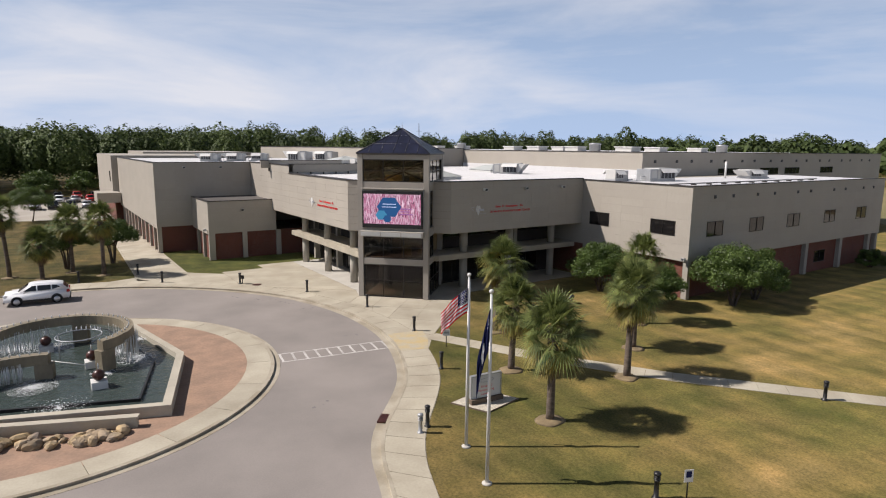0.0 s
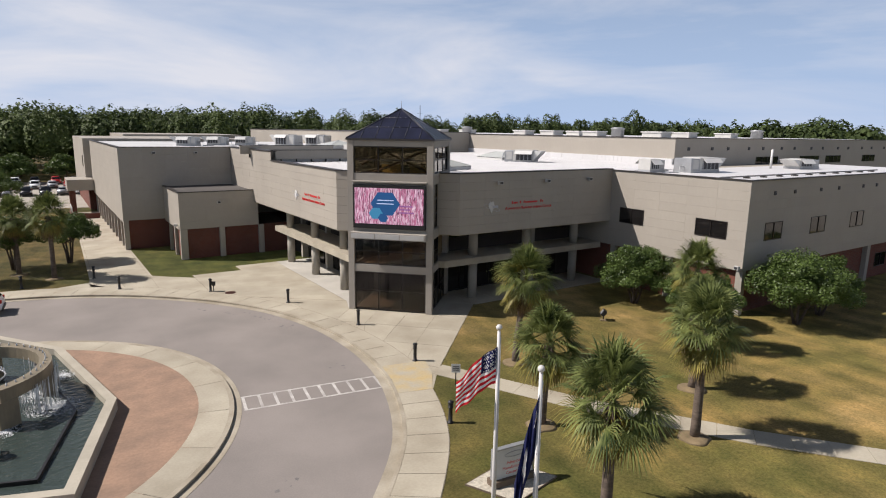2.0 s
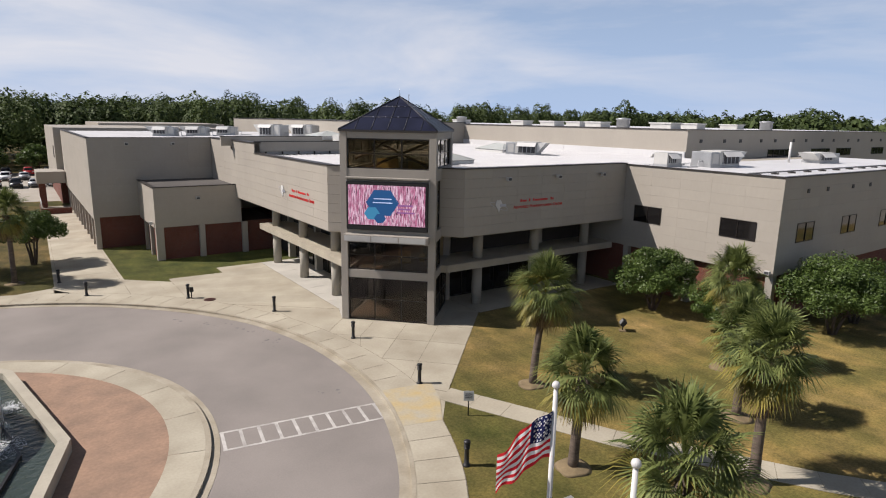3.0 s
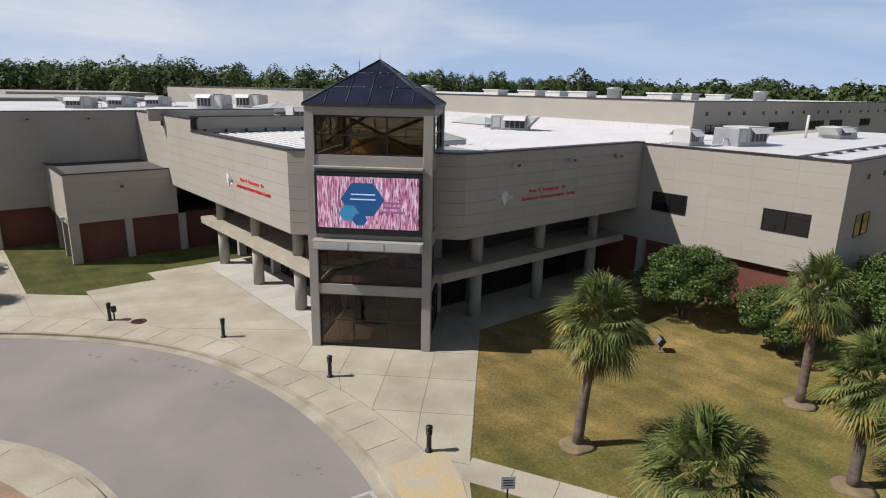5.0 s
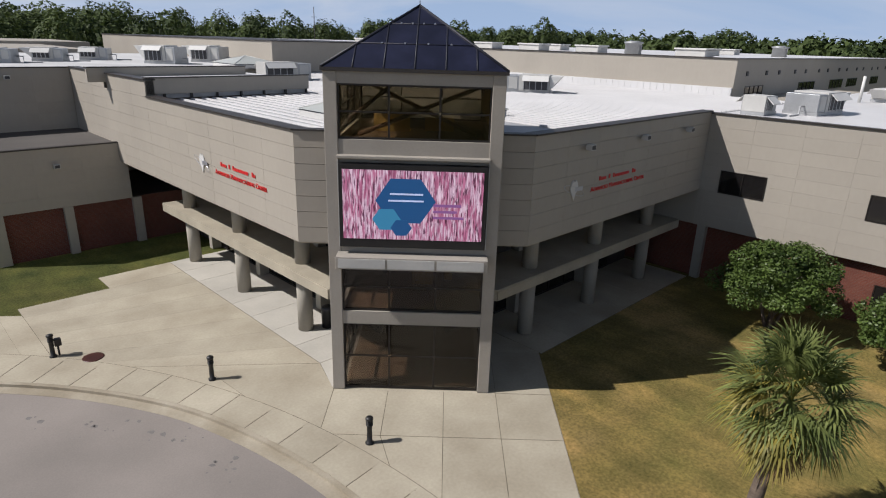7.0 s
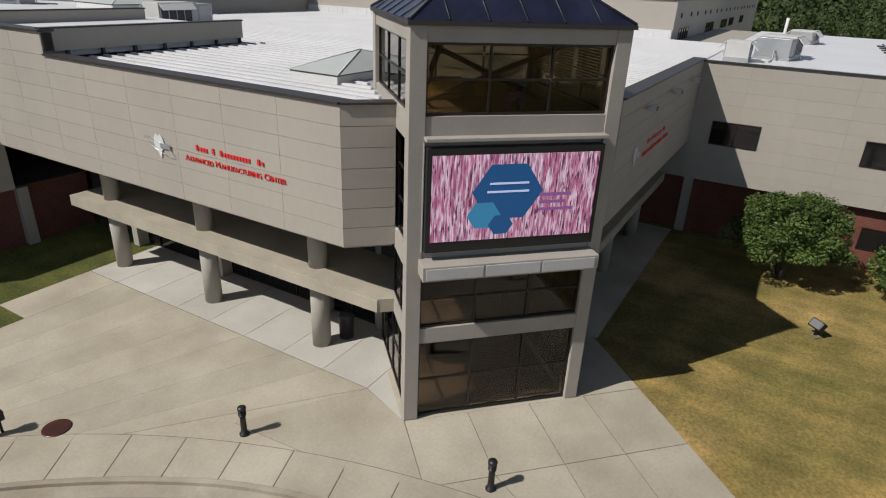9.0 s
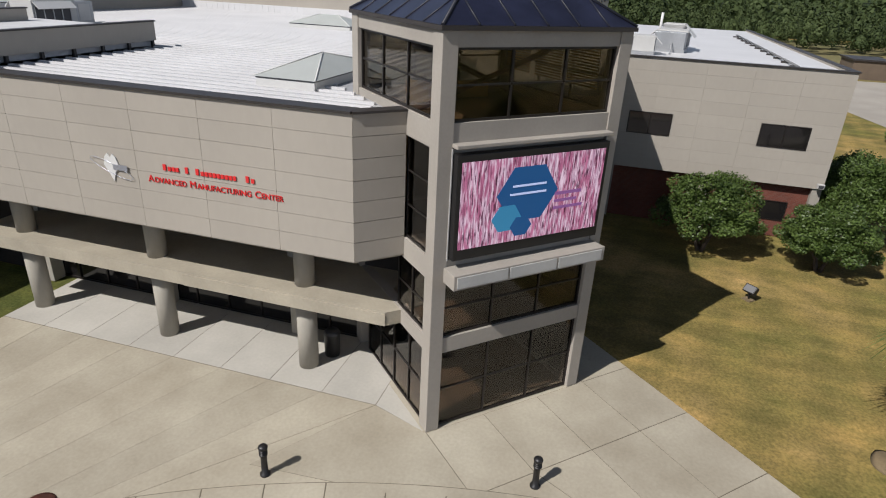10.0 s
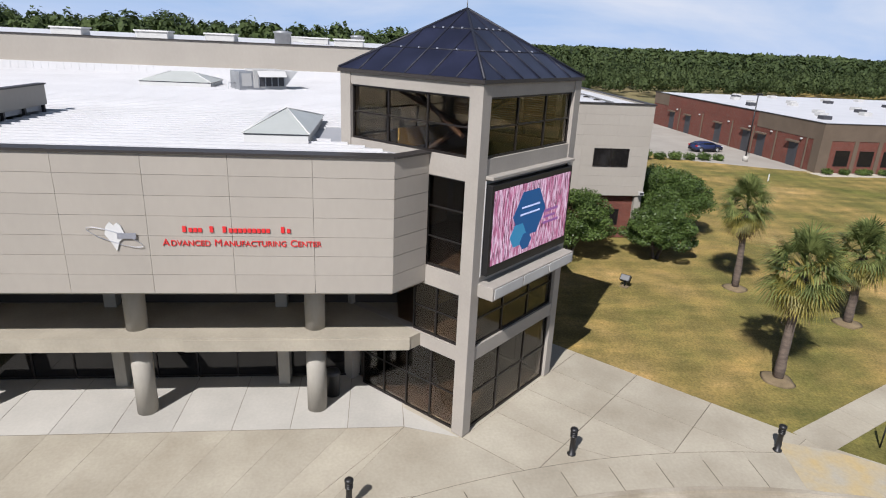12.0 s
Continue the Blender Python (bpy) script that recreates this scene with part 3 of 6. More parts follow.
part("joint_bed", join(ring(0.63, walk_edge, -0.3, -0.010, -0.21, A_TOP, 90), ring(0.63, 2.45, -0.3, -0.010, A_BOT, -0.21, 70)), M_BED, walkway)
part("joint", ring(walk_edge, lambda th: walk_edge(th) + 0.022, -0.1, -0.001, -0.12, 1.45, 120), M_BED, walkway)
solid("pavement", prism([oval(0.64, -0.28), oval(0.64, -0.2), oval(0.64, -0.12), oval(3.2, -0.13), oval(2.95, -0.2), oval(2.44, -0.28)], -0.2, 0.005), M_RUST, "rust-stained slab where the walks meet", "pavement", kind="structure")


def beyond(p, off=2.5):
    """p, pushed out of the walk where it would reach into it."""
    th = math.atan2((p.y - CY) / RB, (p.x - CX) / RA)
    q = oval(off - bend(th), th)
    return q if (p - Vector((CX, CY))).length < (q - Vector((CX, CY))).length else p


under = []


def slab_cell(pts, z1=-0.003, mat=None, parent=None):
    c = sum(pts, Vector((0, 0))) / len(pts)
    pts = [p + (c - p).normalized() * 0.019 for p in pts]
    if abs(sum(pts[i].x * pts[(i + 1) % len(pts)].y - pts[(i + 1) % len(pts)].x * pts[i].y for i in range(len(pts)))) > 0.5:
        part("slab", prism(pts, -0.2, z1), mat or M_PLAZA, parent or plaza)
        under.append(prism([p + (p - c).normalized() * 0.02 for p in pts], -0.2, -0.011))


ys = [4.2 + 2.02 * i for i in range(9)]
for i in range(8):
    ya, yb = ys[i], ys[i + 1]
    ka, kb = max(0.0, 0.66 - 0.045 * (ya - 4)), max(0.0, 0.66 - 0.045 * (yb - 4))
    for xa, xb in ((-1.45, -9.6),) if i < 7 else ((-1.45, -5.4),):
        slab_cell([beyond(Vector((x, y - k * (x + 1.45)))) for x, y, k in ((xa, ya, ka), (xb, ya, ka), (xb, yb, kb), (xa, yb, kb))])
    slab_cell([Vector((2.3, ya)), Vector((-1.45, ya)), Vector((-1.45, yb)), Vector((2.3, yb))], -0.003, M_APRON)
for ua, ub in ((-3.05, -0.9), (-0.9, 1.3), (1.3, 3.35), (3.35, 5.55)):
    for va, vb in ((0.0, -2.9), (-2.9, -6.0), (-6.0, -9.4)):
        slab_cell([beyond(uv(u, v)) for u, v in ((ua, va), (ub, va), (ub, vb), (ua, vb))])
slab_cell([beyond(p) for p in (uv(-3.05, 0.0), uv(-3.05, -2.9), uv(-5.2, -2.0), Vector((-5.2, 6.6)), Vector((-1.45, 4.2)))])
# right apron: darker concrete tone than the left one, deepening its shade by colour
slab_cell([uv(3.35, 0.0), uv(5.55, 0.0), uv(5.55, 3.4), uv(3.35, 3.4)], -0.003, M_PLAZA)
for i in range(6):
    slab_cell([Vector((x, y)) for x, y in ((6.4 + 2.4 * i, -1.62), (8.8 + 2.4 * i, -1.62), (8.8 + 2.4 * i, 2.6), (6.4 + 2.4 * i, 2.6))], -0.003, M_PLAZA)
slab_cell([Vector((-2.15, 2.25)), Vector((-0.2, 4.2)), Vector((-1.45, 4.2))], -0.003, M_APRON)
for x in (-17.4, -15.1, -12.8):
    ya, yb = [CY + 25.75 * math.sqrt(1 - ((v - CX) / 22.2) ** 2) for v in (x, x + 2.3)]
    slab_cell([Vector(v) for v in ((x, ya), (x + 2.3, yb), (x + 2.3, 20.3 if x < -13 else 17.9), (x, 20.3))])
slab_cell([beyond(Vector(v)) for v in ((-26, 14), (-17.4, 14), (-17.4, 19.4), (-19.6, 19.2), (-26, 19.7))])
for i in range(16):
    slab_cell([Vector((x, y)) for x, y in ((-17.0 + 0.05 * i, 20.3 + 3 * i), (-12.85, 20.3 + 3 * i), (-12.85, 23.3 + 3 * i), (-16.95 + 0.05 * i, 23.3 + 3 * i))])

part("joint_bed", join(*under), M_BED, plaza)

# garden path
gpath = tagged(new("pavement"), "narrow pale concrete garden path across the lawn", "pavement", kind="structure")
pp = [Vector((-2.95, -10.6)), Vector((0.6, -17.9)), Vector((4.6, -24.3)), Vector((10.9, -32.3)), Vector((19, -42.5)), Vector((30, -56))]
dense = []
for i in range(len(pp) - 1):
    k = max(1, round((pp[i + 1] - pp[i]).length / 1.55))
    dense += [pp[i].lerp(pp[i + 1], j / k) for j in range(k)]
nrm = []
for i in range(len(dense)):
    d = (dense[min(i + 1, len(dense) - 1)] - dense[max(i - 1, 0)]).normalized()
    nrm.append(Vector((-d.y, d.x)) * 0.68)
for i in range(len(dense) - 1):
    a, b = dense[i].lerp(dense[i + 1], 0.006), dense[i].lerp(dense[i + 1], 0.994)
    part("slab", prism([a - nrm[i], b - nrm[i + 1], b + nrm[i + 1], a + nrm[i]], -0.2, -0.004), M_PLAZA, gpath)
solid("pavement", prism([(-9.6, -33.2), (-8.2, -31.6), (-5.5, -32.4), (-3.5, -35.5), (-6, -38)], -0.2, -0.01), M_PLAZA, "concrete path end beside the lawn", "pavement", kind="structure")

# lush lawn strip before the porch block
solid("lawn", prism([(-12.7, 20.15), (-9.55, 17.45), (2.2, 19.5), (2.2, 25.7), (-8.7, 25.7), (-8.7, 33.5), (-12.7, 33.5)], -0.2, -0.022), M_LUSH, "watered green lawn strip before the porch block", "lawn", kind="structure")
# far fields and lots
solid("parking_lot", prism([(-40, 80), (-12.5, 74), (-10, 128), (-45, 130)], -0.2, -0.01), M_GRAVEL_LOT, "sun-bleached grey parking lot", "parking lot", kind="structure")
solid("parking_lot", prism([(56, -33), (110, -24), (112, -49), (49, -48.6), (50.5, -44)], -0.2, -0.01), M_GRAVEL_LOT, "pale concrete service yard", "parking lot", kind="structure")
solid("field", prism([(66, -22), (160, 40), (230, 60), (215, -150), (120, -120), (112, -28)], -0.2, -0.015), M_FIELD, "dry straw-coloured field before the woods", "field", kind="structure")


# ---- the building ----
def panel_face(parent, axis, at, b0, b1, z0, z1, cols, rows, out, gap=0.005, thick=0.05, skip=(), mat=None):
    """Sheet panels, each a piece, over a wall that lies along one axis. axis 'x': the wall faces along x at that x, and runs in y. out: +1 or -1."""
    w, h = (b1 - b0) / cols, (z1 - z0) / rows
    bm = box((0, thick * out, gap, w - gap, gap, h - gap) if axis == "x" else (gap, w - gap, 0, thick * out, gap, h - gap))
    me = mesh_of("panel", bm, mat or M_PANEL)
    for i in range(cols):
        for j in range(rows):
            if (i, j) in skip:
                continue
            ob = new("panel", me)
            ob.parent = parent
            ob.location = (at, b0 + w * i, z0 + h * j) if axis == "x" else (b0 + w * i, at, z0 + h * j)


def window_unit(parent, axis, at, b0, b1, z0, z1, out, bars=0, depth=0.04):
    """A dark window set into a wall face, with its frame."""
    def sp(a0, a1, c0, c1, e0, e1):
        return (at + a0 * out, at + a1 * out, c0, c1, e0, e1) if axis == "x" else (c0, c1, at + a0 * out, at + a1 * out, e0, e1)
    w = part("window", box(sp(-0.02, 0.015, b0, b1, z0, z1)), M_GLASSB, parent, "dark tinted window")
    t = 0.055
    part("frame", box(sp(-0.02, depth, b0 - t, b0, z0 - t, z1 + t), sp(-0.02, depth, b1, b1 + t, z0 - t, z1 + t), sp(-0.02, depth, b0, b1, z1, z1 + t), sp(-0.02, depth, b0, b1, z0 - t, z0)), M_FRAME, w)
    for k in range(bars):
        c = b0 + (b1 - b0) * (k + 1) / (bars + 1)
        part("mullion", box(sp(0.015, 0.06, c - 0.025, c + 0.025, z0, z1)), M_FRAME, w)


def flood(parent, axis, at, b, z, out):
    """A small wall floodlight on a bracket."""
    def sp(a0, a1, c0, c1, e0, e1):
        return (at + a0 * out, at + a1 * out, c0, c1, e0, e1) if axis == "x" else (c0, c1, at + a0 * out, at + a1 * out, e0, e1)
    f = part("wall_light", box(sp(0.05, 0.16, b - 0.05, b + 0.05, z, z + 0.12), sp(0.16, 0.42, b - 0.17, b + 0.17, z - 0.02, z + 0.22)), M_WHITE2, parent, "white wall floodlight")
    part("lens", box(sp(0.42, 0.435, b - 0.13, b + 0.13, z + 0.01, z + 0.18)), M_GRILLE, f)


WZ0, WZ1 = 5.41, 9.82


def wing(mirror):
    """A wing of the entrance: a panelled upper wall over a recessed gallery on round columns."""
    dx, dy = (0.15, 0.33) if mirror else (0, 0)

    def sp(a0, a1, b0, b1, z0, z1):
        return (b0 + dx, b1 + dx, a0 + dy, a1 + dy, z0, z1) if mirror else (a0, a1, b0, b1, z0, z1)

    def pt(a, b):
        return (b + dx, a + dy) if mirror else (a, b)
    at, axis = (-1.87 + dy, "y") if mirror else (-1.87, "x")
    end = 20.8 if mirror else 33.5
    w = thing("building_wing", "beige panelled wing over a shaded gallery" + (" joining the office block" if mirror else " with red lettering"), "building")
    k = dx if mirror else 0
    body = part("wall", prism([pt(-1.82, 4.72), pt(-1.82, 19.5 if not mirror else end), pt(-1.4, 19.5 if not mirror else end), pt(-1.4, 4.9), pt(-0.45, 3.95), pt(-0.75, 3.62)], WZ0 + 0.01, WZ1 - 0.02), M_JOINT, w)
    cols = 7 if mirror else 6
    b_end = 4.70 + 2.3 * cols if mirror else 19.5
    panel_face(body, axis, at + 0.05, 4.70 + k, (b_end if not mirror else end) + k, WZ0, WZ1, cols, 7, -1)
    if not mirror:
        high = part("wall", box((-1.82, -1.4, 19.5, 33.5, WZ0 + 0.01, 10.66)), M_JOINT, w)
        panel_face(high, "x", at + 0.05, 19.5, 33.5, WZ0, WZ0 + (WZ1 - WZ0), 6, 7, -1)
        panel_face(high, "x", at + 0.05, 19.5, 33.5, WZ1, 10.68, 6, 1, -1)
        part("coping", box((-1.95, -1.3, 19.45, 33.5, 10.68, 10.76)), M_CAP, high)
    # the canted end towards the tower
    c0, c1 = Vector(pt(-1.87, 4.70)), Vector(pt(-0.73, 3.56))
    d = (c1 - c0).normalized()
    n = Vector((-d.y, d.x)) if mirror else Vector((d.y, -d.x))
    h = (WZ1 - WZ0) / 7
    for j in range(7):
        part("panel", prism([c0 + d * 0.008, c1, c1 - n * 0.05, c0 + d * 0.008 - n * 0.05], WZ0 + h * j + 0.009, WZ0 + h * (j + 1) - 0.009), M_PANEL, body)
    part("coping", join(box(sp(-1.95, -1.3, 4.72, 19.5 if not mirror else end, WZ1, WZ1 + 0.07)), prism([c0 + n * 0.08, c1 + n * 0.08, c1 - n * 0.4, c0 - n * 0.4], WZ1, WZ1 + 0.066)), M_CAP, w)
    part("soffit", prism([pt(-1.8, 4.75), pt(-1.8, 25.4 if not mirror else end), pt(2.2, 25.4 if not mirror else end), pt(2.2, 4.4), pt(0.0, 4.4), pt(-0.75, 3.65)], WZ0 - 0.06, WZ0), M_SLAB, w)
    # gallery floor slab with its canted end
    g_end = 21.6 if not mirror else end
    slab = part("ledge", prism([pt(-1.0, 4.05), pt(-1.0, g_end), pt(2.2, g_end), pt(2.2, 4.4), pt(0.2, 4.4), pt(-0.42, 3.42)], 2.88, 3.37), M_SLAB, w, "tan concrete gallery slab")
    part("fascia", box(sp(-1.035, -1.0, 4.05, 11.7, 2.88, 3.31)), M_SLAB, slab)
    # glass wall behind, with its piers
    # this wall and the spandrel carry the recess's shade in their colour
    part("gallery_wall", box(sp(2.22, 2.4, 4.4, 25.4 if not mirror else end, 0, 5.4)), M_INSHADE, w)
    b = 4.6
    while b < (20.5 if not mirror else 18.5):
        for z0, z1 in ((0.12, 2.8), (4.45, 5.35)):
            pane = part("window", box(sp(2.17, 2.2, b, b + 1.5, z0, z1)), M_GLASSB, w)
            part("frame", box(sp(2.12, 2.2, b - 0.05, b, z0, z1), sp(2.12, 2.2, b, b + 1.5, z1, z1 + 0.06), sp(2.12, 2.2, b, b + 1.5, z0 - 0.08, z0)), M_FRAME, pane)
        b += 1.55
    part("spandrel", box(sp(2.0, 2.2, 4.4, g_end, 3.37, 4.4)), M_INSHADE, w)
    for b in (8.85, 15.05, 21.2) if not mirror else (8.85, 15.05):
        part("pier", box(sp(1.55, 2.15, b - 0.22, b + 0.22, 0, 2.88), sp(1.55, 2.15, b - 0.22, b + 0.22, 3.37, 5.38), bevel=0.02), M_COL, w)
    for b in (7.4, 13.5, 19.7) if not mirror else (7.35, 12.8, 18.3):
        x, y = pt(-0.1, b)
        part("column", join(lathe([(0.36, 0), (0.36, 2.9)], 28, pose(x, y, 0)), lathe([(0.36, 3.37), (0.36, 5.4)], 28, pose(x, y, 0))), M_COL, w, "round tan concrete column")
    if mirror:
        for b in (8.36, 13.13, 17.86):
            flood(w, "y", at, b, 9.0, -1)
    # sign: the emblem, a line of bars, a line of letters
    m = pose(*(9.12, at - 0.0, 7.0) if mirror else (at - 0.0, 11.7, 7.0), 90, 0, 0 if mirror else -90)
    bars = [box((x + 0.14 * k, x + 0.14 * k + min(0.105, wd), 0.44, 0.44 + ht, 0.01, 0.04)) for x, wd, ht in ((0.62, 0.13, 0.19), (0.80, 0.42, 0.13), (1.42, 0.15, 0.19), (1.80, 0.13, 0.19), (1.98, 1.30, 0.13), (3.54, 0.13, 0.19), (3.72, 0.18, 0.13)) for k in range(max(1, round(wd / 0.14)))]
    sg = part("sign", bars[0], M_RED, w, "red raised sign")
    for q in bars[1:]:
        part("bar", q, M_RED, sg)
    sg.matrix_local = m
    for cap, rest, x0, x1 in (("A", "DVANCED", 0, 0.235), ("M", "ANUFACTURING", 1.52, 1.79), ("C", "ENTER", 3.80, 4.02)):
        lettering("letters", [(cap, 1.25, x0), (rest, 1.0, x1)], 0.248, Matrix.Translation((0, 0.0, 0.02)), M_RED, sg, 0.015)
    em = part("emblem", prism([(0.02, 0.35), (0.18, 0.1), (0.32, -0.18), (0.42, 0.12), (0.62, 0.3), (0.5, 0.62), (0.4, 0.72), (0.3, 0.62), (0.2, 0.73), (0.08, 0.6)], 0.01, 0.05), M_WHITE, w, "white emblem in a silver ring")
    em.matrix_local = m @ Matrix.Translation((-1.65, 0, 0))
    bmr = tube([(0.3 + 0.78 * math.cos(t), 0.26 + 0.17 * math.sin(t) - 0.26 * math.cos(t), 0.06) for t in [i * 2 * math.pi / 40 for i in range(41)]], 0.009, n=5)
    part("ring", bmr, M_SILVER, em)
    part("bar", box((0.38, 0.92, 0.22, 0.40, 0.055, 0.07)), M_SILVER, em)
    return w


left_wing, right_wing = wing(False), wing(True)

# office block
office = thing("office_block", "two-storey beige block over a brick base", "building")
OX, OY, OX1, OZ0, OZ1 = 20.95, -13.8, 58.6, 3.3, 9.72
core = part("wall", box((OX + 0.05, OX1, OY + 0.05, 3.0, OZ0, 9.5), (OX + 0.05, OX + 0.3, OY + 0.05, -1.4, 9.5, OZ1 - 0.01), (OX + 0.3, OX1, OY + 0.05, OY + 0.3, 9.5, OZ1 - 0.01)), M_JOINT2, office)
panel_face(core, "x", OX + 0.05, OY, -1.5, OZ0, OZ1, 5, 9, -1, gap=0.0025)
panel_face(core, "y", OY + 0.05, OX, OX1, OZ0, OZ1, 15, 9, -1, gap=0.0025)
part("coping", box((OX - 0.08, OX + 0.3, OY - 0.08, -1.2, OZ1, OZ1 + 0.07), (OX + 0.3, OX1, OY - 0.08, OY + 0.3, OZ1, OZ1 + 0.066)), M_CAP, office)
part("base_wall", box((OX + 0.45, OX1, OY + 0.45, 3.0, 0, OZ0 - 0.005)), M_BRICK, office, "red brick base")
for y in (-13.55, -7.6, -2.0):
    part("pier", box((OX + 0.1, OX + 0.55, y - 0.25, y + 0.25, 0, OZ0 - 0.01)), M_COL, office)
for x in (41.6, 49.2, 56.3, 58.2):
    part("pier", box((x - 0.3, x + 0.3, OY + 0.05, OY + 0.55, 0, OZ0 - 0.01)), M_COL, office)
for b0, b1 in ((-5.0, -2.66), (-12.3, -9.85)):
    window_unit(office, "x", OX + 0.0, b0, b1, 5.45, 6.63, -1, 1)
window_unit(office, "x", OX + 0.45, -12.3, -10.9, 1.05, 2.13, -1, 0)
for b0, b1 in ((23.4, 25.7), (30.1, 32.4), (36.9, 39.2), (44.5, 46.8), (52, 54.3)):
    window_unit(office, "y", OY + 0.0, b0, b1, 5.35, 6.58, -1, 1)
window_unit(office, "y", OY + 0.45, 44.2, 46.4, 1.0, 2.2, -1, 1)
for x in (24.2, 27.0, 31.0, 34.0, 38.4, 41.0, 46, 48.6, 53, 55.6):
    part("scupper", box((x - 0.14, x + 0.14, OY - 0.06, OY + 0.02, 8.62, 8.9)), M_GRILLE, office)
flood(office, "x", OX, -13.55, 3.45, -1)

# left block with its side of brick bays
block = thing("panelled_block", "tall beige panelled block with red brick bays below", "building")
LX, LY, LZ0, LZ1, LY1 = -13.1, 33.5, 3.1, 10.66, 69.0
core = part("wall", box((LX + 0.05, 17.1, LY + 0.05, LY1, LZ0, 10.4), (LX + 0.05, LX + 0.3, LY + 0.05, LY1, 10.4, LZ1 - 0.01), (LX + 0.3, -1.5, LY + 0.05, LY + 0.3, 10.4, LZ1 - 0.01)), M_JOINT2, block)
panel_face(core, "y", LY + 0.05, LX, -1.9, LZ0, LZ1, 5, 10, -1, gap=0.0025)
panel_face(core, "x", LX + 0.05, LY, LY1, LZ0, LZ1, 15, 10, -1, gap=0.0025)
part("coping", box((LX - 0.08, LX + 0.3, LY - 0.08, LY1, LZ1, LZ1 + 0.07), (LX + 0.3, -1.4, LY - 0.08, LY + 0.3, LZ1, LZ1 + 0.066)), M_CAP, block)
part("base_wall", box((LX + 0.35, 10, LY + 0.4, LY1, 0, LZ0 - 0.005)), M_BRICK, block, "red brick bays")
part("pier", box((LX + 0.03, LX + 0.5, LY + 0.03, LY + 0.5, 0, LZ0 - 0.005)), M_PANEL, block)
part("lintel", box((LX + 0.05, LX + 0.35, LY + 0.5, LY1, 2.85, LZ0 - 0.006)), M_PANEL, block)
y = 36.6
while y < LY1:
    part("pier", box((LX + 0.06, LX + 0.45, y - 0.17, y + 0.17, 0, 2.85)), M_COL, block)
    y += 3.3
for x in (-9.8, -5.6):
    flood(block, "y", LY, x, 10.0, -1)
back_block = thing("panelled_block", "beige block with a jutting entrance canopy", "building")
part("wall", box((-13.9, 10, 70.5, 96, 3.1, 10.9)), M_PANEL, back_block)
part("base_wall", box((-13.6, 10, 70.9, 96, 0, 3.1)), M_BRICK, back_block)
part("canopy", box((-16.6, -13.2, 66.5, 72.5, 3.4, 5.0), bevel=0.03), M_PANEL, back_block, "beige box canopy")
part("pier", box((-16.4, -15.6, 67.0, 68.0, 0, 3.4)), M_BRICK, back_block)
part("wall", box((-5.5, 17.0, 96.1, 120, 0, 11.3)), M_PANEL, back_block)
window_unit(back_block, "x", -13.9, 73.0, 74.2, 6.6, 8.2, -1, 0)
part("planter_wall", box((-16.6, -13.2, 60.4, 60.7, 0, 0.75), (-16.6, -16.3, 60.7, 66, 0, 0.75)), M_BRICK, back_block)
part("railing", join(*[tube([(-16.45, 61 + i * 0.8, 0.75), (-16.45, 61 + i * 0.8, 1.6)], 0.025, n=5) for i in range(7)], tube([(-16.45, 61, 1.6), (-16.45, 65.8, 1.6)], 0.03, n=5)), M_WHITE, back_block)

# porch block
porch = thing("porch_block", "low beige block with two dark brick bays", "building")
core = part("wall", box((-9.03, -1.45, 25.5, 33.5, 3.0, 6.55)), M_JOINT2, porch)
panel_face(core, "y", 25.5, -9.08, -1.45, 3.0, 6.57, 3, 5, -1, gap=0.0025)
panel_face(core, "x", -9.03, 25.45, 33.5, 3.0, 6.57, 3, 5, -1, gap=0.0025)
part("coping", box((-9.16, -8.8, 25.37, 33.5, 6.57, 6.65), (-8.8, -1.87, 25.37, 25.7, 6.57, 6.646)), M_CAP, porch)
part("roof_deck", box((-8.9, -1.9, 25.6, 33.5, 6.55, 6.56)), M_ROOFK, porch)
part("base_wall", box((-8.75, 2.2, 25.8, 33.5, 0, 2.995)), M_BRICK, porch, "red brick bays")
for x0, x1 in ((-9.08, -8.42), (-5.36, -4.86), (-1.42, -0.9)):
    part("pier", box((x0, x1, 25.46, 25.85, 0, 2.99), bevel=0.015), M_PANEL, porch)
for y in (28.6, 31.4):
    part("pier", box((-9.05, -8.7, y - 0.15, y + 0.15, 0, 2.99)), M_COL, porch)
part("lintel", box((-9.06, -8.7, 25.9, 33.4, 2.9, 2.994)), M_PANEL, porch)
flood(porch, "y", 25.45, -5.4, 5.45, -1)
flood(porch, "x", -9.08, 26.1, 3.3, -1)

# production halls
hall = thing("production_hall", "long pale beige production hall behind the roofs", "building")
part("wall", box((35.85, 102, 3.15, 118, 0, 12.42)), M_PANEL, hall)
part("coping", box((35.75, 36.2, 3.05, 39.6, 12.42, 12.5), (36.2, 102, 3.05, 3.5, 12.42, 12.496)), M_CAP, hall)
part("roof_deck", box((36.2, 101.8, 3.5, 117.8, 12.43, 12.44)), M_ROOFW, hall)
for b0, b1 in ((38.3, 42.2), (51.7, 56.6), (62.1, 67.0), (69.0, 73.2), (80, 84)):
    window_unit(hall, "y", 3.15, b0, b1, 9.45, 10.3, -1, 3)
for i in range(17):
    x = 38.2 + 3.7 * i + (0.6 if i % 2 else 0)
    part("scupper", box((x - 0.2, x + 0.2, 3.08, 3.16, 11.15, 11.5)), M_GRILLE, hall)
hall2 = thing("production_hall", "tall beige hall standing behind the air handlers", "building")
part("wall", box((17.2, 35.8, 39.7, 90, 0, 12.6)), M_PANEL, hall2)
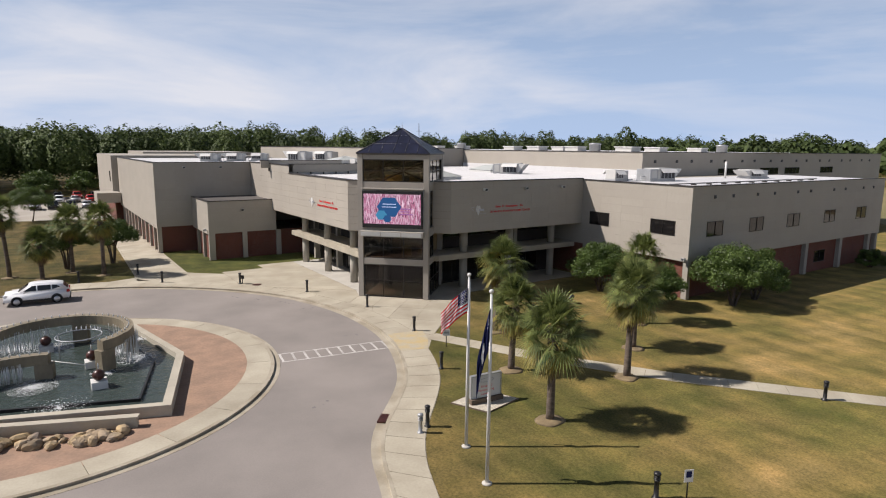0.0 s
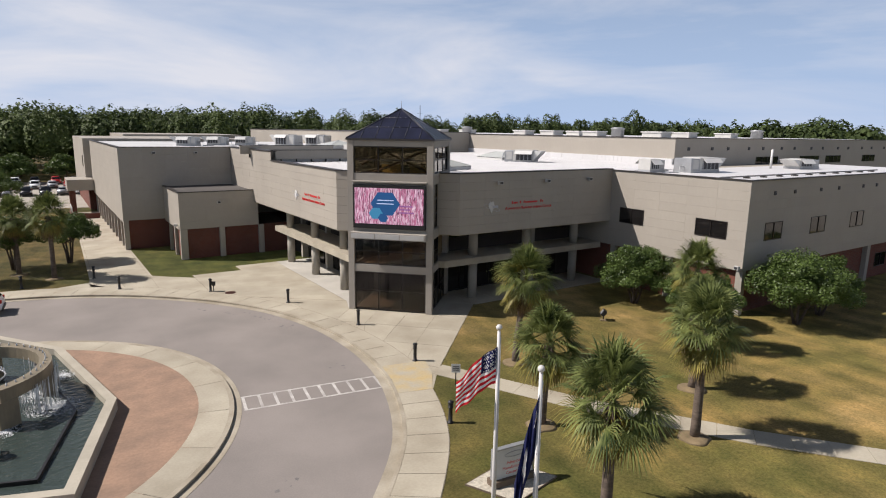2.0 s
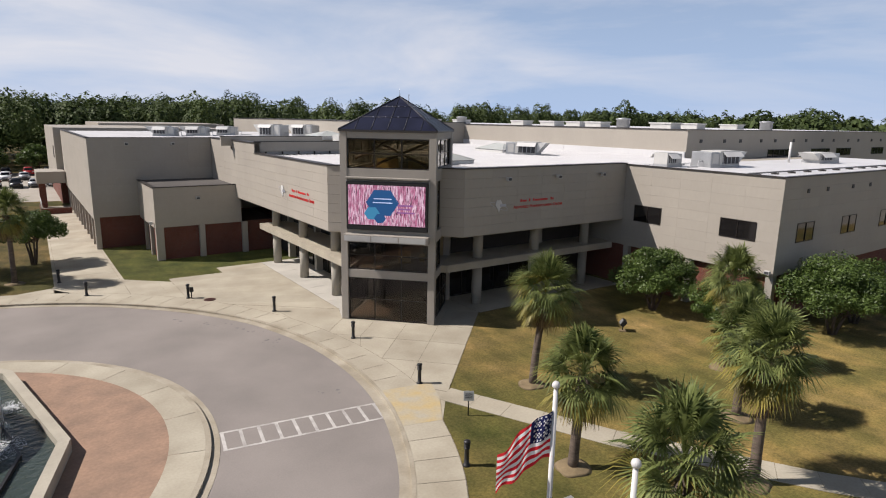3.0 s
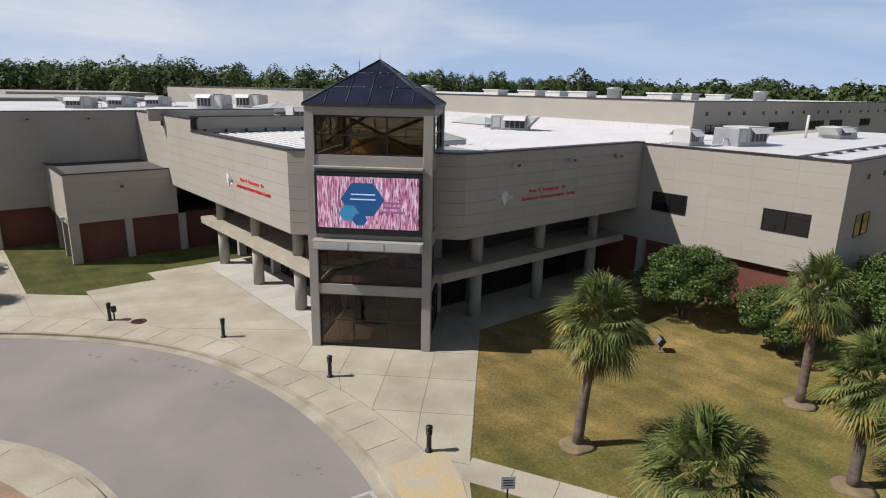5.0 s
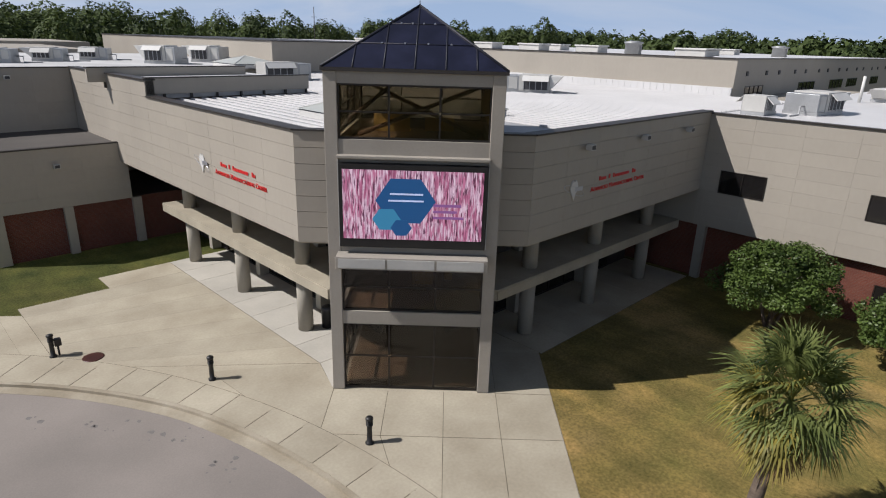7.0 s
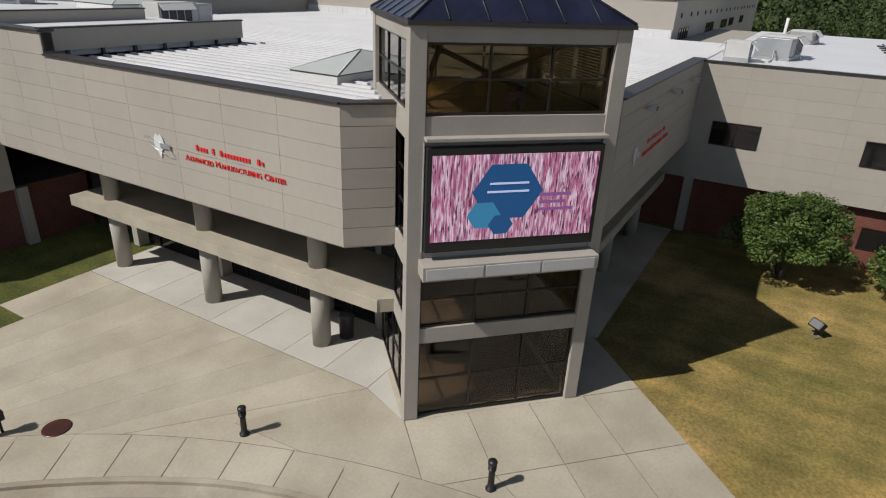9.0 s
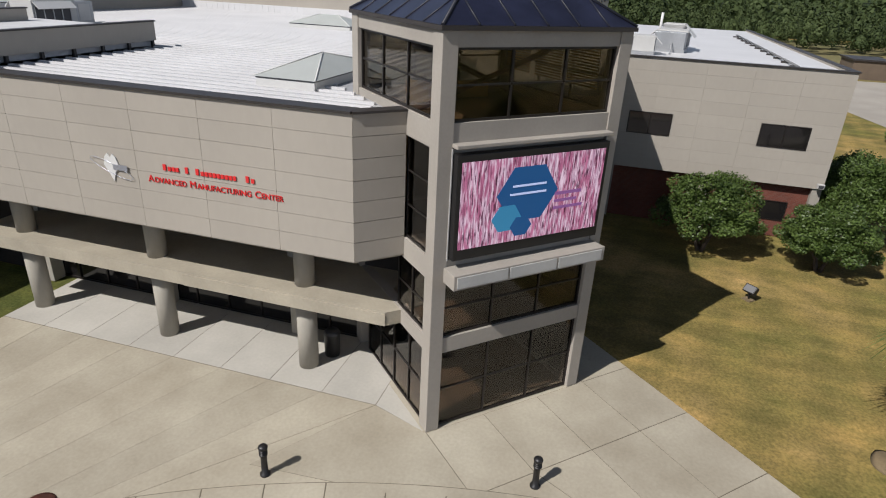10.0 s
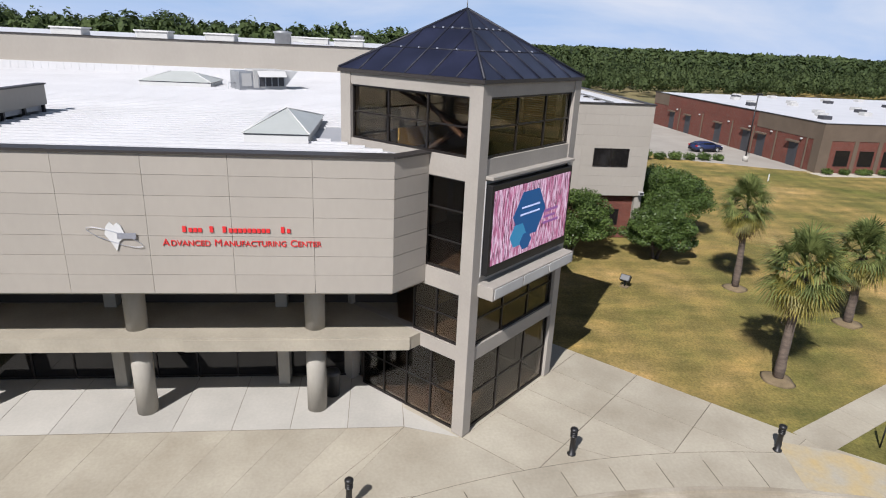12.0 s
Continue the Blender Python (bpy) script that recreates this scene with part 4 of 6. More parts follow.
part("coping", box((17.1, 35.8, 39.6, 90, 12.6, 12.68)), M_CAP, hall2)

# roofs
roofs = thing("roof", "white standing-seam metal roof", "roof", kind="structure")
part("deck", prism([(-1.75, 4.8), (-0.4, 3.9), (2.2, 6.3), (6.3, 2.2), (3.9, -0.2), (5.0, -1.35), (35.8, -1.35), (35.8, 39.6), (17, 39.6), (17, 33.45), (8.4, 33.45), (8.4, 19.6), (-1.75, 19.6)], 9.3, 9.62), M_ROOFD, roofs)
part("deck", box((20.95 + 0.1, OX1 - 0.1, OY + 0.1, -1.36, 9.3, 9.60)), M_ROOFW, roofs)
part("deck", box((-1.5, 8.3, 19.75, 33.5, 9.7, 10.5), (LX + 0.1, 17.1, 33.62, LY1, 9.7, 10.5)), M_ROOFG, roofs)
flash = part("flashing", box((35.66, 35.84, 3.2, 39.6, 9.62, 10.3)), M_ROOFW, roofs)
part("flashing_ribs", join(*[box((35.64, 35.66, 3.3 + 0.6 * i, 3.42 + 0.6 * i, 9.62, 10.28)) for i in range(60)]), M_ROOFW, flash)
bm = bmesh.new()
x = -1.3
while x < 35.5:
    if x < 0.0:
        y0 = 4.9
    elif x < 4.2:
        y0 = x + 4.5
    elif x < 8.6:
        y0 = 8.6 - (x - 4.3)
    else:
        y0 = -1.3
    quad_box(bm, x - 0.07, x + 0.07, y0, 19.4 if x < 8.5 else 33.3 if x < 17 else 39.5, 9.6, 9.70)
    x += 0.62
part("seams", bm, M_ROOFW, roofs)
screen_wall = thing("roof_screen", "grey panelled screen wall raised on short posts", "roof screen")
part("panel_board", box((-1.8, 8.3, 19.5, 19.72, 9.95, 10.78)), M_PANEL, screen_wall)
part("coping", box((-1.85, 8.35, 19.45, 19.78, 10.78, 10.84)), M_CAP, screen_wall)
for i in range(7):
    part("post", box((-0.9 + 1.5 * i, -0.78 + 1.5 * i, 19.55, 19.67, 9.6, 9.95)), M_CAP, screen_wall)
screen2 = copy_thing(screen_wall, pose(-1.1, 6.3, 0.25))


def lo_pts(w, d):
    return [(sx * (w / 2 + 0.06), sy * (d / 2 + 0.06), 0.37) for sx in (-1, 1) for sy in (-1, 1)]


def skylight(x, y, w, d, z):
    s = thing("skylight", "pale hipped roof skylight on a low kerb", "skylight", pose(x, y, z), "roof skylights")
    part("kerb", box((-w / 2, w / 2, -d / 2, d / 2, 0, 0.35)), M_WHITE, s)
    bm = bmesh.new()
    r = max(0.0, d - w) / 2
    lo = [bm.verts.new((sx * (w / 2 + 0.06), sy * (d / 2 + 0.06), 0.36)) for sx, sy in ((-1, -1), (1, -1), (1, 1), (-1, 1))]
    a, b = bm.verts.new((0, -r, 0.95)), bm.verts.new((0, r, 0.95))
    bm.faces.new((lo[0], lo[1], a)), bm.faces.new((lo[1], lo[2], b, a)), bm.faces.new((lo[2], lo[3], b)), bm.faces.new((lo[3], lo[0], a, b)), bm.faces.new(lo[::-1])
    part("glazing", bm, M_SKYL, s)
    # grey strip that paints the shade line under the glazing's edge
    part("edge_shade_strip", box((-w / 2 - 0.005, w / 2 + 0.005, -d / 2 - 0.005, d / 2 + 0.005, 0.30, 0.345)), M_GRILLE2, s)
    for c in lo_pts(w, d):
        part("hip_bar", tube([c, (0, math.copysign(r, c[1]), 0.96)], 0.025, n=5), M_WHITE, s)


skylight(4.4, 8.75, 5.6, 2.2, 9.6)
skylight(8.4, 5.4, 3.4, 2.2, 9.6)
skylight(25.0, 18.8, 3.2, 4.6, 9.6)
skylight(12.0, 35.0, 4, 4, 10.5)


def air_handler(x, y, z, rz, w=3.2, d=1.9, h=1.5, hood=True):
    """A rooftop unit: housing with a grille, ducts and a slanted intake hood."""
    a = thing("air_handler", "white rooftop air handler with a slanted hood" if hood else "white boxy rooftop air handler", "air handler", pose(x, y, z, 0, 0, rz), "rooftop units")
    part("kerb", box((-w / 2, w / 2, -d / 2, d / 2, 0, 0.2)), M_STEEL, a)
    part("housing", box((-w / 2 + 0.02, w * 0.2, -d / 2 + 0.02, d / 2 - 0.02, 0.2, h), bevel=0.02), M_WHITE2, a)
    part("coil_section", box((w * 0.2 + 0.01, w / 2, -d / 2 + 0.05, d / 2 - 0.05, 0.2, h * 0.93), bevel=0.02), M_STEEL, a)
    for s in (-1, 1):
        part("grille", box((-w / 2 + 0.10, w * 0.10, s * d / 2, s * (d / 2 - 0.03), 0.30, h - 0.14)), M_GRILLE, a, "dark intake grille")
        for i in range(5):
            x0 = -w / 2 + 0.10 + i * (w * 0.6 - 0.16) / 4
            part("rib", box((x0, x0 + 0.06, s * d / 2, s * (d / 2 + 0.03), 0.25, h - 0.1)), M_STEEL, a)
        part("visor", prism([(-0.02, 0.0), (0.03, 0.0), (0.42, -0.36), (0.38, -0.38)], -w / 2 + 0.06, w * 0.12, Matrix(((0, 0, 1, 0), (s, 0, 0, s * d / 2), (0, 1, 0, h - 0.06), (0, 0, 0, 1)))), M_WHITE, a)
        part("access_door", box((w * 0.24, w * 0.44, s * (d / 2 - 0.06), s * (d / 2 - 0.03), 0.32, h * 0.84)), M_WHITE2, a)
    part("conduit", tube([(w / 2 + 0.02, 0.2, 0.5), (w / 2 + 0.5, 0.2, 0.5), (w / 2 + 0.5, 0.2, 0.05), (w / 2 + 1.8, 0.3, 0.05)], 0.05, n=6), M_STEEL, a)
    if hood:
        bm = bmesh.new()
        vs = [bm.verts.new(p) for p in ((-w / 2, -d / 2 + 0.1, h * 0.95), (-w / 2, d / 2 - 0.1, h * 0.95), (-w / 2 - 0.9, d / 2 - 0.1, h * 0.95), (-w / 2 - 0.9, -d / 2 + 0.1, h * 0.95), (-w / 2, -d / 2 + 0.1, 0.3), (-w / 2, d / 2 - 0.1, 0.3))]
        for q in ((0, 1, 2, 3), (4, 5, 1, 0), (4, 3, 2, 5), (0, 3, 4), (1, 5, 2)):
            bm.faces.new([vs[i] for i in q])
        part("hood", bm, M_WHITE, a)


for x, y, z, rz, w, d, h, hd in ((23.6, 13.4, 9.6, 120, 3.2, 1.9, 1.35, True), (24.4, -2.8, 9.6, 0, 2.0, 1.3, 1.1, False), (28.2, -4.6, 9.6, 172, 3.4, 2.0, 1.3, True), (44.5, -5.6, 9.6, -8, 3.0, 1.8, 1.0, True),
                                  (8.0, 42.0, 10.5, -55, 3.0, 2.0, 1.55, True), (13.2, 44.5, 10.5, -55, 3.0, 2.0, 1.55, True), (-3.9, 45.0, 10.5, -30, 2.4, 1.8, 1.15, True), (0.3, 47.5, 10.5, -30, 2.4, 1.8, 1.15, True), (4.6, 50.0, 10.5, -30, 2.4, 1.8, 1.15, False), (13.0, 30.5, 9.62, 0, 4.2, 1.6, 1.5, False)):
    air_handler(x, y, z, rz, w, d, h, hd)
for i, (x, y) in enumerate(((39, 8), (39.5, 14), (42, 20), (39, 25), (41, 33), (38.5, 44), (43, 50), (50, 12), (47, 28), (60, 8), (66, 16), (44, 60))):
    v = thing("roof_vent", "low pale roof vent housing", "roof vent", pose(x, y, 12.44), "hall roof vents")
    if i % 4 == 1:
        part("drum", lathe([(0.75, 0), (0.75, 0.9), (0.85, 0.92), (0.85, 1.05), (0.3, 1.15)], 20), M_STEEL, v)
    else:
        part("housing", box((-0.9, 0.9, -1.3, 1.3, 0.0, 0.55), bevel=0.05), M_WHITE2, v)
        part("cap", box((-1.0, 1.0, -1.4, 1.4, 0.55, 0.68)), M_WHITE, v)
run = thing("roof_pipe", "dark pipe run on blocks along the white roof", "pipe", pose(21.6, -11.0, 9.6))
part("pipe", tube([(0, 0, 0.16), (26, -0.2, 0.16)], 0.06, n=6), M_GRILLE2, run)
for i in range(11):
    part("block", box((1.0 + 2.4 * i, 1.16 + 2.4 * i, -0.3, 0.2, 0, 0.11)), M_CAP, run)
vent = thing("vent_pipe", "white upright vent pipe on the roof", "pipe", pose(41.3, -4.2, 9.6))
part("pipe", tube([(0, 0, 0), (0, 0, 1.9)], 0.11), M_WHITE, vent)

# ---- entrance tower ----
tower = thing("entrance_tower", "square concrete tower with dark glazing under a blue-black pyramid roof", "tower", TM.copy())
TW, TD, EZ = 3.07, 6.2, 12.12
for x0, x1 in ((-TW, -TW + 0.45), (TW - 0.45, TW)):
    for y0, y1 in ((0, 0.5), (TD - 0.5, TD)):
        part("pier", box((x0, x1, y0, y1, 0, EZ), bevel=0.015), M_CONC_T, tower, "full-height tan concrete pier")
LEVELS = ((2.86, 3.38), (5.3, 5.98), (9.15, 9.86), (11.72, EZ - 0.01))
for z0, z1 in LEVELS:
    part("beam", box((-TW + 0.45, TW - 0.45, 0.04, 0.4, z0, z1)), M_CONC_T, tower)
    for sx in (-1, 1):
        part("beam", box((sx * (TW - 0.04), sx * (TW - 0.4), 0.5, TD - 0.5, z0, z1)), M_CONC_T, tower)
    part("beam", box((-TW + 0.45, TW - 0.45, TD - 0.4, TD - 0.04, z0, z1)), M_CONC_T, tower)
part("wall", box((-2.62, 2.62, 0.08, 0.3, 5.98, 9.15)), M_CONC_T, tower)


def glazing(face, b0, b1, z0, z1, cols, rows, off=0.16):
    """Panes between bronze bars, on the tower's front (f), left (l), right (r) or back (b)."""
    def sp(a0, a1, c0, c1, e0, e1):
        return {"f": (c0, c1, off + a0, off + a1, e0, e1), "l": (-TW + off + a0, -TW + off + a1, c0, c1, e0, e1),
                "r": (TW - off - a1, TW - off - a0, c0, c1, e0, e1), "b": (c0, c1, TD - off - a1, TD - off - a0, e0, e1)}[face]
    win = part("window", box(sp(-0.03, 0.07, b0, b1, z0, z0 + 0.07), sp(-0.03, 0.07, b0, b1, z1 - 0.07, z1), sp(-0.03, 0.07, b0, b0 + 0.06, z0 + 0.07, z1 - 0.07), sp(-0.03, 0.07, b1 - 0.06, b1, z0 + 0.07, z1 - 0.07)), M_FRAME, tower, "dark bronze curtain wall")
    w, h = (b1 - b0) / cols, (z1 - z0) / rows
    for i in range(cols):
        for j in range(rows):
            p = part("pane", box(sp(0.01, 0.03, b0 + w * i + 0.02, b0 + w * (i + 1) - 0.02, z0 + h * j + 0.02, z0 + h * (j + 1) - 0.02)), M_TGLASS2 if z0 > 9 else M_TGLASS, win)
            p.visible_shadow = False
            if i:
                part("mullion", box(sp(-0.03, 0.06, b0 + w * i - 0.03, b0 + w * i + 0.03, z0 + h * j + 0.04, z0 + h * (j + 1) - 0.04)), M_FRAME, win)
            if j:
                part("transom", box(sp(-0.02, 0.05, b0 + w * i + 0.03, b0 + w * (i + 1) - 0.03, z0 + h * j - 0.025, z0 + h * j + 0.025)), M_FRAME, win)


glazing("f", -2.62, 2.62, 0.02, 2.86, 3, 2)
glazing("f", -2.62, 2.62, 3.38, 5.3, 3, 2)
glazing("f", -2.62, 2.62, 9.86, 11.72, 3, 2)
for s in ("l", "r"):
    glazing(s, 0.5, TD - 0.5, 9.86, 11.72, 3, 2)
    glazing(s, 0.5, 2.1, 5.98, 9.15, 1, 3)
    glazing(s, 0.5, 2.6, 3.38, 5.3, 2, 2)
    glazing(s, 0.5, 5.2, 0.02, 2.86, 4, 2)
glazing("b", -2.62, 2.62, 9.86, 11.72, 3, 2)
for z in (3.1, 5.7, 9.5):
    part("floor_slab", box((-TW + 0.42, TW - 0.42, 0.42, TD - 0.42, z - 0.15, z)), M_FLOORIN, tower)
part("floor_slab", box((-TW + 0.42, TW - 0.42, 0.42, TD - 0.42, 0.0, 0.02)), M_FLOORIN, tower)
# tan upstairs; the ground floor's dimness is painted in as near-black
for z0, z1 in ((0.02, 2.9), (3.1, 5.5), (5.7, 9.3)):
    part("inner_wall", box((-2.6, 2.6, TD - 0.6, TD - 0.45, z0, z1)), M_WALLIN if z0 > 1 else M_INSHADE, tower)
for a, b in (((-2.3, 3.0, 9.6), (2.4, 2.2, 11.6)), ((2.3, 3.6, 9.6), (-2.3, 4.0, 11.6)), ((-2.4, 1.2, 10.4), (-0.8, 5.0, 11.7))):
    part("brace", tube([a, b], 0.09, n=6), M_BRACE, tower)
for x0, y, z, w, h in ((-1.9, 4.4, 9.55, 1.5, 0.7), (0.2, 4.8, 9.55, 1.2, 0.55), (-0.2, 3.6, 3.1, 0.9, 0.9), (1.2, 4.2, 3.1, 0.35, 0.6)):
    part("board", box((x0, x0 + w, y, y + 0.08, z, z + h)), M_YELLOW, tower)
for y0, y1 in ((0.7, 2.1), (2.4, 3.8), (4.1, 5.5)):
    part("blind", join(*[box((2.56, 2.59, y0, y1, 10.42 + 0.085 * i, 10.47 + 0.085 * i)) for i in range(14)]), M_YELLOW, tower, "pale yellow slatted blind")
# pyramid roof
bm = bmesh.new()
e = TW + 0.04
lo = [bm.verts.new(p) for p in ((-e, -0.04, 12.24), (e, -0.04, 12.24), (e, TD + 0.04, 12.24), (-e, TD + 0.04, 12.24))]
ap = bm.verts.new((0, TD / 2, 14.35))
for i in range(4):
    bm.faces.new((lo[i], lo[(i + 1) % 4], ap))
bm.faces.new(lo[::-1])
roof_t = part("roof", bm, M_ROOFGLASS, tower, "blue-black glazed pyramid roof")
part("eave", box((-e - 0.03, e + 0.03, -0.07, TD + 0.07, EZ - 0.0, 12.235)), M_CAP, tower)
apex = Vector((0, TD / 2, 14.35))
cor = [Vector(p) for p in ((-e, -0.04, 12.25), (e, -0.04, 12.25), (e, TD + 0.04, 12.25), (-e, TD + 0.04, 12.25))]
for i in range(4):
    a, b = cor[i], cor[(i + 1) % 4]
    part("hip", tube([a, apex], 0.05, n=6), M_RIB, roof_t)
    for k in range(1, 6):
        foot = a.lerp(b, k / 6)
        f = 1 - abs(k / 6 - 0.5) * 2
        top = (a if k < 3 else b).lerp(apex, f) if k != 3 else apex
        part("rib", tube([foot, top], 0.028, n=5), M_RIB, roof_t)
    for f in (0.36, 0.68):
        part("purlin", tube([a.lerp(apex, f), b.lerp(apex, f)], 0.022, n=5), M_RIB, roof_t)
        for k in range(1, 5):
            q = a.lerp(apex, f).lerp(b.lerp(apex, f), k / 5)
            part("clip", box((q.x - 0.03, q.x + 0.03, q.y - 0.03, q.y + 0.03, q.z, q.z + 0.05)), M_SILVER, roof_t)
part("finial", tube([apex, apex + Vector((0, 0, 0.55))], 0.02, 0.008, n=5), M_STEEL, tower)
# display with its cabinet, light bar and lamp box
disp = part("display", box((-2.6, 2.6, -0.24, 0.03, 6.05, 9.08), bevel=0.02), M_BLACK, tower, "lit outdoor display in a black cabinet")
part("picture", box((-2.46, 2.46, -0.258, -0.242, 6.38, 8.88)), M_SCREEN, disp)


def hexagon(cx, cz, r, y, wide=1.15):
    bm = bmesh.new()
    fr = [bm.verts.new((cx + r * wide * math.cos(math.radians(60 * i)), y, cz + r * math.sin(math.radians(60 * i)))) for i in range(6)]
    bk = [bm.verts.new((v.co.x, y + 0.006, v.co.z)) for v in fr]
    bm.faces.new(fr), bm.faces.new(bk[::-1])
    for i in range(6):
        bm.faces.new((fr[i], bk[i], bk[(i + 1) % 6], fr[(i + 1) % 6]))
    bmesh.ops.recalc_face_normals(bm, faces=bm.faces[:])
    return bm


part("hexagon", hexagon(-0.25, 7.80, 0.92, -0.268), M_SHEX, disp)
part("hexagon", hexagon(-0.92, 7.12, 0.44, -0.272), M_SHEX2, disp)
part("hexagon", hexagon(-0.40, 6.82, 0.33, -0.276), M_SHEX, disp)
part("bar", box((-0.86, 0.38, -0.278, -0.271, 7.78, 7.84), (-0.80, 0.36, -0.278, -0.271, 8.02, 8.08)), M_SWHITE, disp)
part("bar", box((0.72, 1.70, -0.27, -0.262, 7.62, 7.72), (0.72, 1.55, -0.27, -0.262, 7.40, 7.49), (0.72, 1.80, -0.27, -0.262, 7.18, 7.27)), M_SINK, disp)
part("light_bar", box((-2.65, 2.65, -0.28, 0.04, 9.24, 9.35), bevel=0.02), M_CONC_T, tower)
for x in (-2.68, 2.61):
    part("side_trim", box((x + 0.02, x + 0.05, -0.03, 0.04, 6.0, 9.2)), M_WHITE2, tower)
lb = part("lamp_box", box((-2.72, 2.72, -0.62, 0.04, 5.32, 5.78), bevel=0.015), M_CONC_T, tower, "jutting lamp box with pale front panels")
for i in range(3):
    part("diffuser", box((-2.62 + 1.76 * i, -0.94 + 1.76 * i, -0.645, -0.615, 5.38, 5.72)), M_WHITE2, lb)


# ---- fountain ----
POOL = [(-20.15, -14.5), (-18.1, -6.95), (-19.9, 1.9), (-22.9, 6.0), (-29.5, 4.8), (-33.2, -1.0), (-32.0, -10.3)]


def inset(poly, d):
    """The plan drawn in by d metres."""
    n, out = len(poly), []
    P = [Vector(p) for p in poly]
    for i in range(n):
        a, b, c = P[i - 1], P[i], P[(i + 1) % n]
        e, f = (b - a).normalized(), (c - b).normalized()
        bis = Vector((-e.y - f.y, e.x + f.x)).normalized()
        out.append(b + bis * (d / max(0.3, bis.dot(Vector((-e.y, e.x))))))
    return out


def trough(outer, inner, z0, z1):
    bm = bmesh.new()
    n = len(outer)
    rows = [[bm.verts.new((p[0], p[1], z)) for p, z in ((outer[i], z0), (outer[i], z1), (inner[i], z1), (inner[i], z0))] for i in range(n)]
    for i in range(n):
        a, b = rows[i], rows[(i + 1) % n]
        for k in range(4):
            bm.faces.new((a[k], b[k], b[(k + 1) % 4], a[(k + 1) % 4]))
    bmesh.ops.recalc_face_normals(bm, faces=bm.faces[:])
    return bm


fountain = thing("fountain", "faceted concrete fountain pool with dark rippled water", "fountain")
part("pool_wall", trough(POOL, inset(POOL, 0.42), -0.05, 0.55), M_FWALL, fountain, "pale concrete pool wall")
part("outer_water", prism(inset(POOL, 0.43), -0.02, 0.22), M_WATER, fountain)
part("weir", trough(inset(POOL, 1.55), inset(POOL, 1.65), 0.1, 0.37), M_BLACK, fountain, "dark wet weir edge")
part("inner_water", prism(inset(POOL, 1.64), 0.1, 0.36), M_WATER, fountain)


def arc_beam(cx, cy, r, a0, a1, z0, z1, w, n=36):
    bm = bmesh.new()
    rows = []
    for i in range(n + 1):
        a = math.radians(a0 + (a1 - a0) * i / n)
        rows.append([bm.verts.new((cx + q * math.cos(a), cy + q * math.sin(a), z)) for q, z in ((r - w / 2, z0), (r - w / 2, z1), (r + w / 2, z1), (r + w / 2, z0))])
    for a, b in zip(rows, rows[1:]):
        for k in range(4):
            bm.faces.new((a[k], b[k], b[(k + 1) % 4], a[(k + 1) % 4]))
    bm.faces.new(rows[0]), bm.faces.new(rows[-1][::-1])
    bmesh.ops.recalc_face_normals(bm, faces=bm.faces[:])
    return bm


def jets(points, h, parent):
    """Spouts in a row, each a thin cone of white water."""
    for x, y, z in points:
        part("jet", lathe([(0.04, 0), (0.028, h * 0.6), (0.01, h)], 6, pose(x, y, z)), M_FOAM, parent)


for cx, cy, r, a0, a1, z0, z1 in ((-24.2, -4.2, 3.55, -60, 175, 1.55, 2.1), (-26.3, -11.5, 4.9, 72, 118, 1.15, 1.7)):
    beam = part("aqueduct", arc_beam(cx, cy, r, a0, a1, z0, z1, 0.5), M_AQUE, fountain, "wet tan curved water beam")
    k = round(abs(a1 - a0) * r / 57.3 / 0.42)
    jets([(cx + r * math.cos(math.radians(a0 + (a1 - a0) * i / k)), cy + r * math.sin(math.radians(a0 + (a1 - a0) * i / k)), z1) for i in range(k + 1)], 0.14, beam)
    for a in ((a0 + 4, a0 + 60, a0 + 130, a1 - 4) if r < 4 else (a0 + 3, a1 - 3)):
        q = Vector((cx + r * math.cos(math.radians(a)), cy + r * math.sin(math.radians(a)), 0))
        part("pier", box((-0.42, 0.42, -0.27, 0.27, 0.1, z0 + 0.01), m=pose(q.x, q.y, 0, 0, 0, a + 90)), M_AQUE, fountain)
    # the falling sheets, as many thin threads, with foam below
    th = []
    for i in range(190 if r < 4 else 70):
        a = math.radians(a0 + 15 + (a1 - a0 - 30) * random.random())
        if r < 4 and not (-40 < math.degrees(a) < 35 or 95 < math.degrees(a) < 160):
            continue
        rr = r - 0.3 - random.random() * 0.15 if random.random() < 0.4 else r + 0.3 + random.random() * 0.15
        x, y = cx + rr * math.cos(a), cy + rr * math.sin(a)
        th.append(tube([(x, y, z0 + 0.2), (x, y, 0.4)], 0.008, 0.022, n=4))
    tagged(part("water_threads", join(*th), M_FOAM, fountain), kind="stuff")
ringm = tube([(-23.3 + 1.15 * math.cos(t), -5.4 + 1.15 * math.sin(t), 2.05) for t in [i * 2 * math.pi / 40 for i in range(41)]], 0.035, n=6)
part("ring", ringm, M_STEEL, fountain, "thin steel ring")
jets([(-23.3 + 1.15 * math.cos(t), -5.4 + 1.15 * math.sin(t), 2.07) for t in [0.3 + i * 0.22 for i in range(9)]], 0.2, fountain)
for t in (2.6,):
    part("post", tube([(-23.3 + 1.15 * math.cos(t), -5.4 + 1.15 * math.sin(t), 0.3), (-23.3 + 1.15 * math.cos(t), -5.4 + 1.15 * math.sin(t), 2.05)], 0.03, n=5), M_STEEL, fountain)


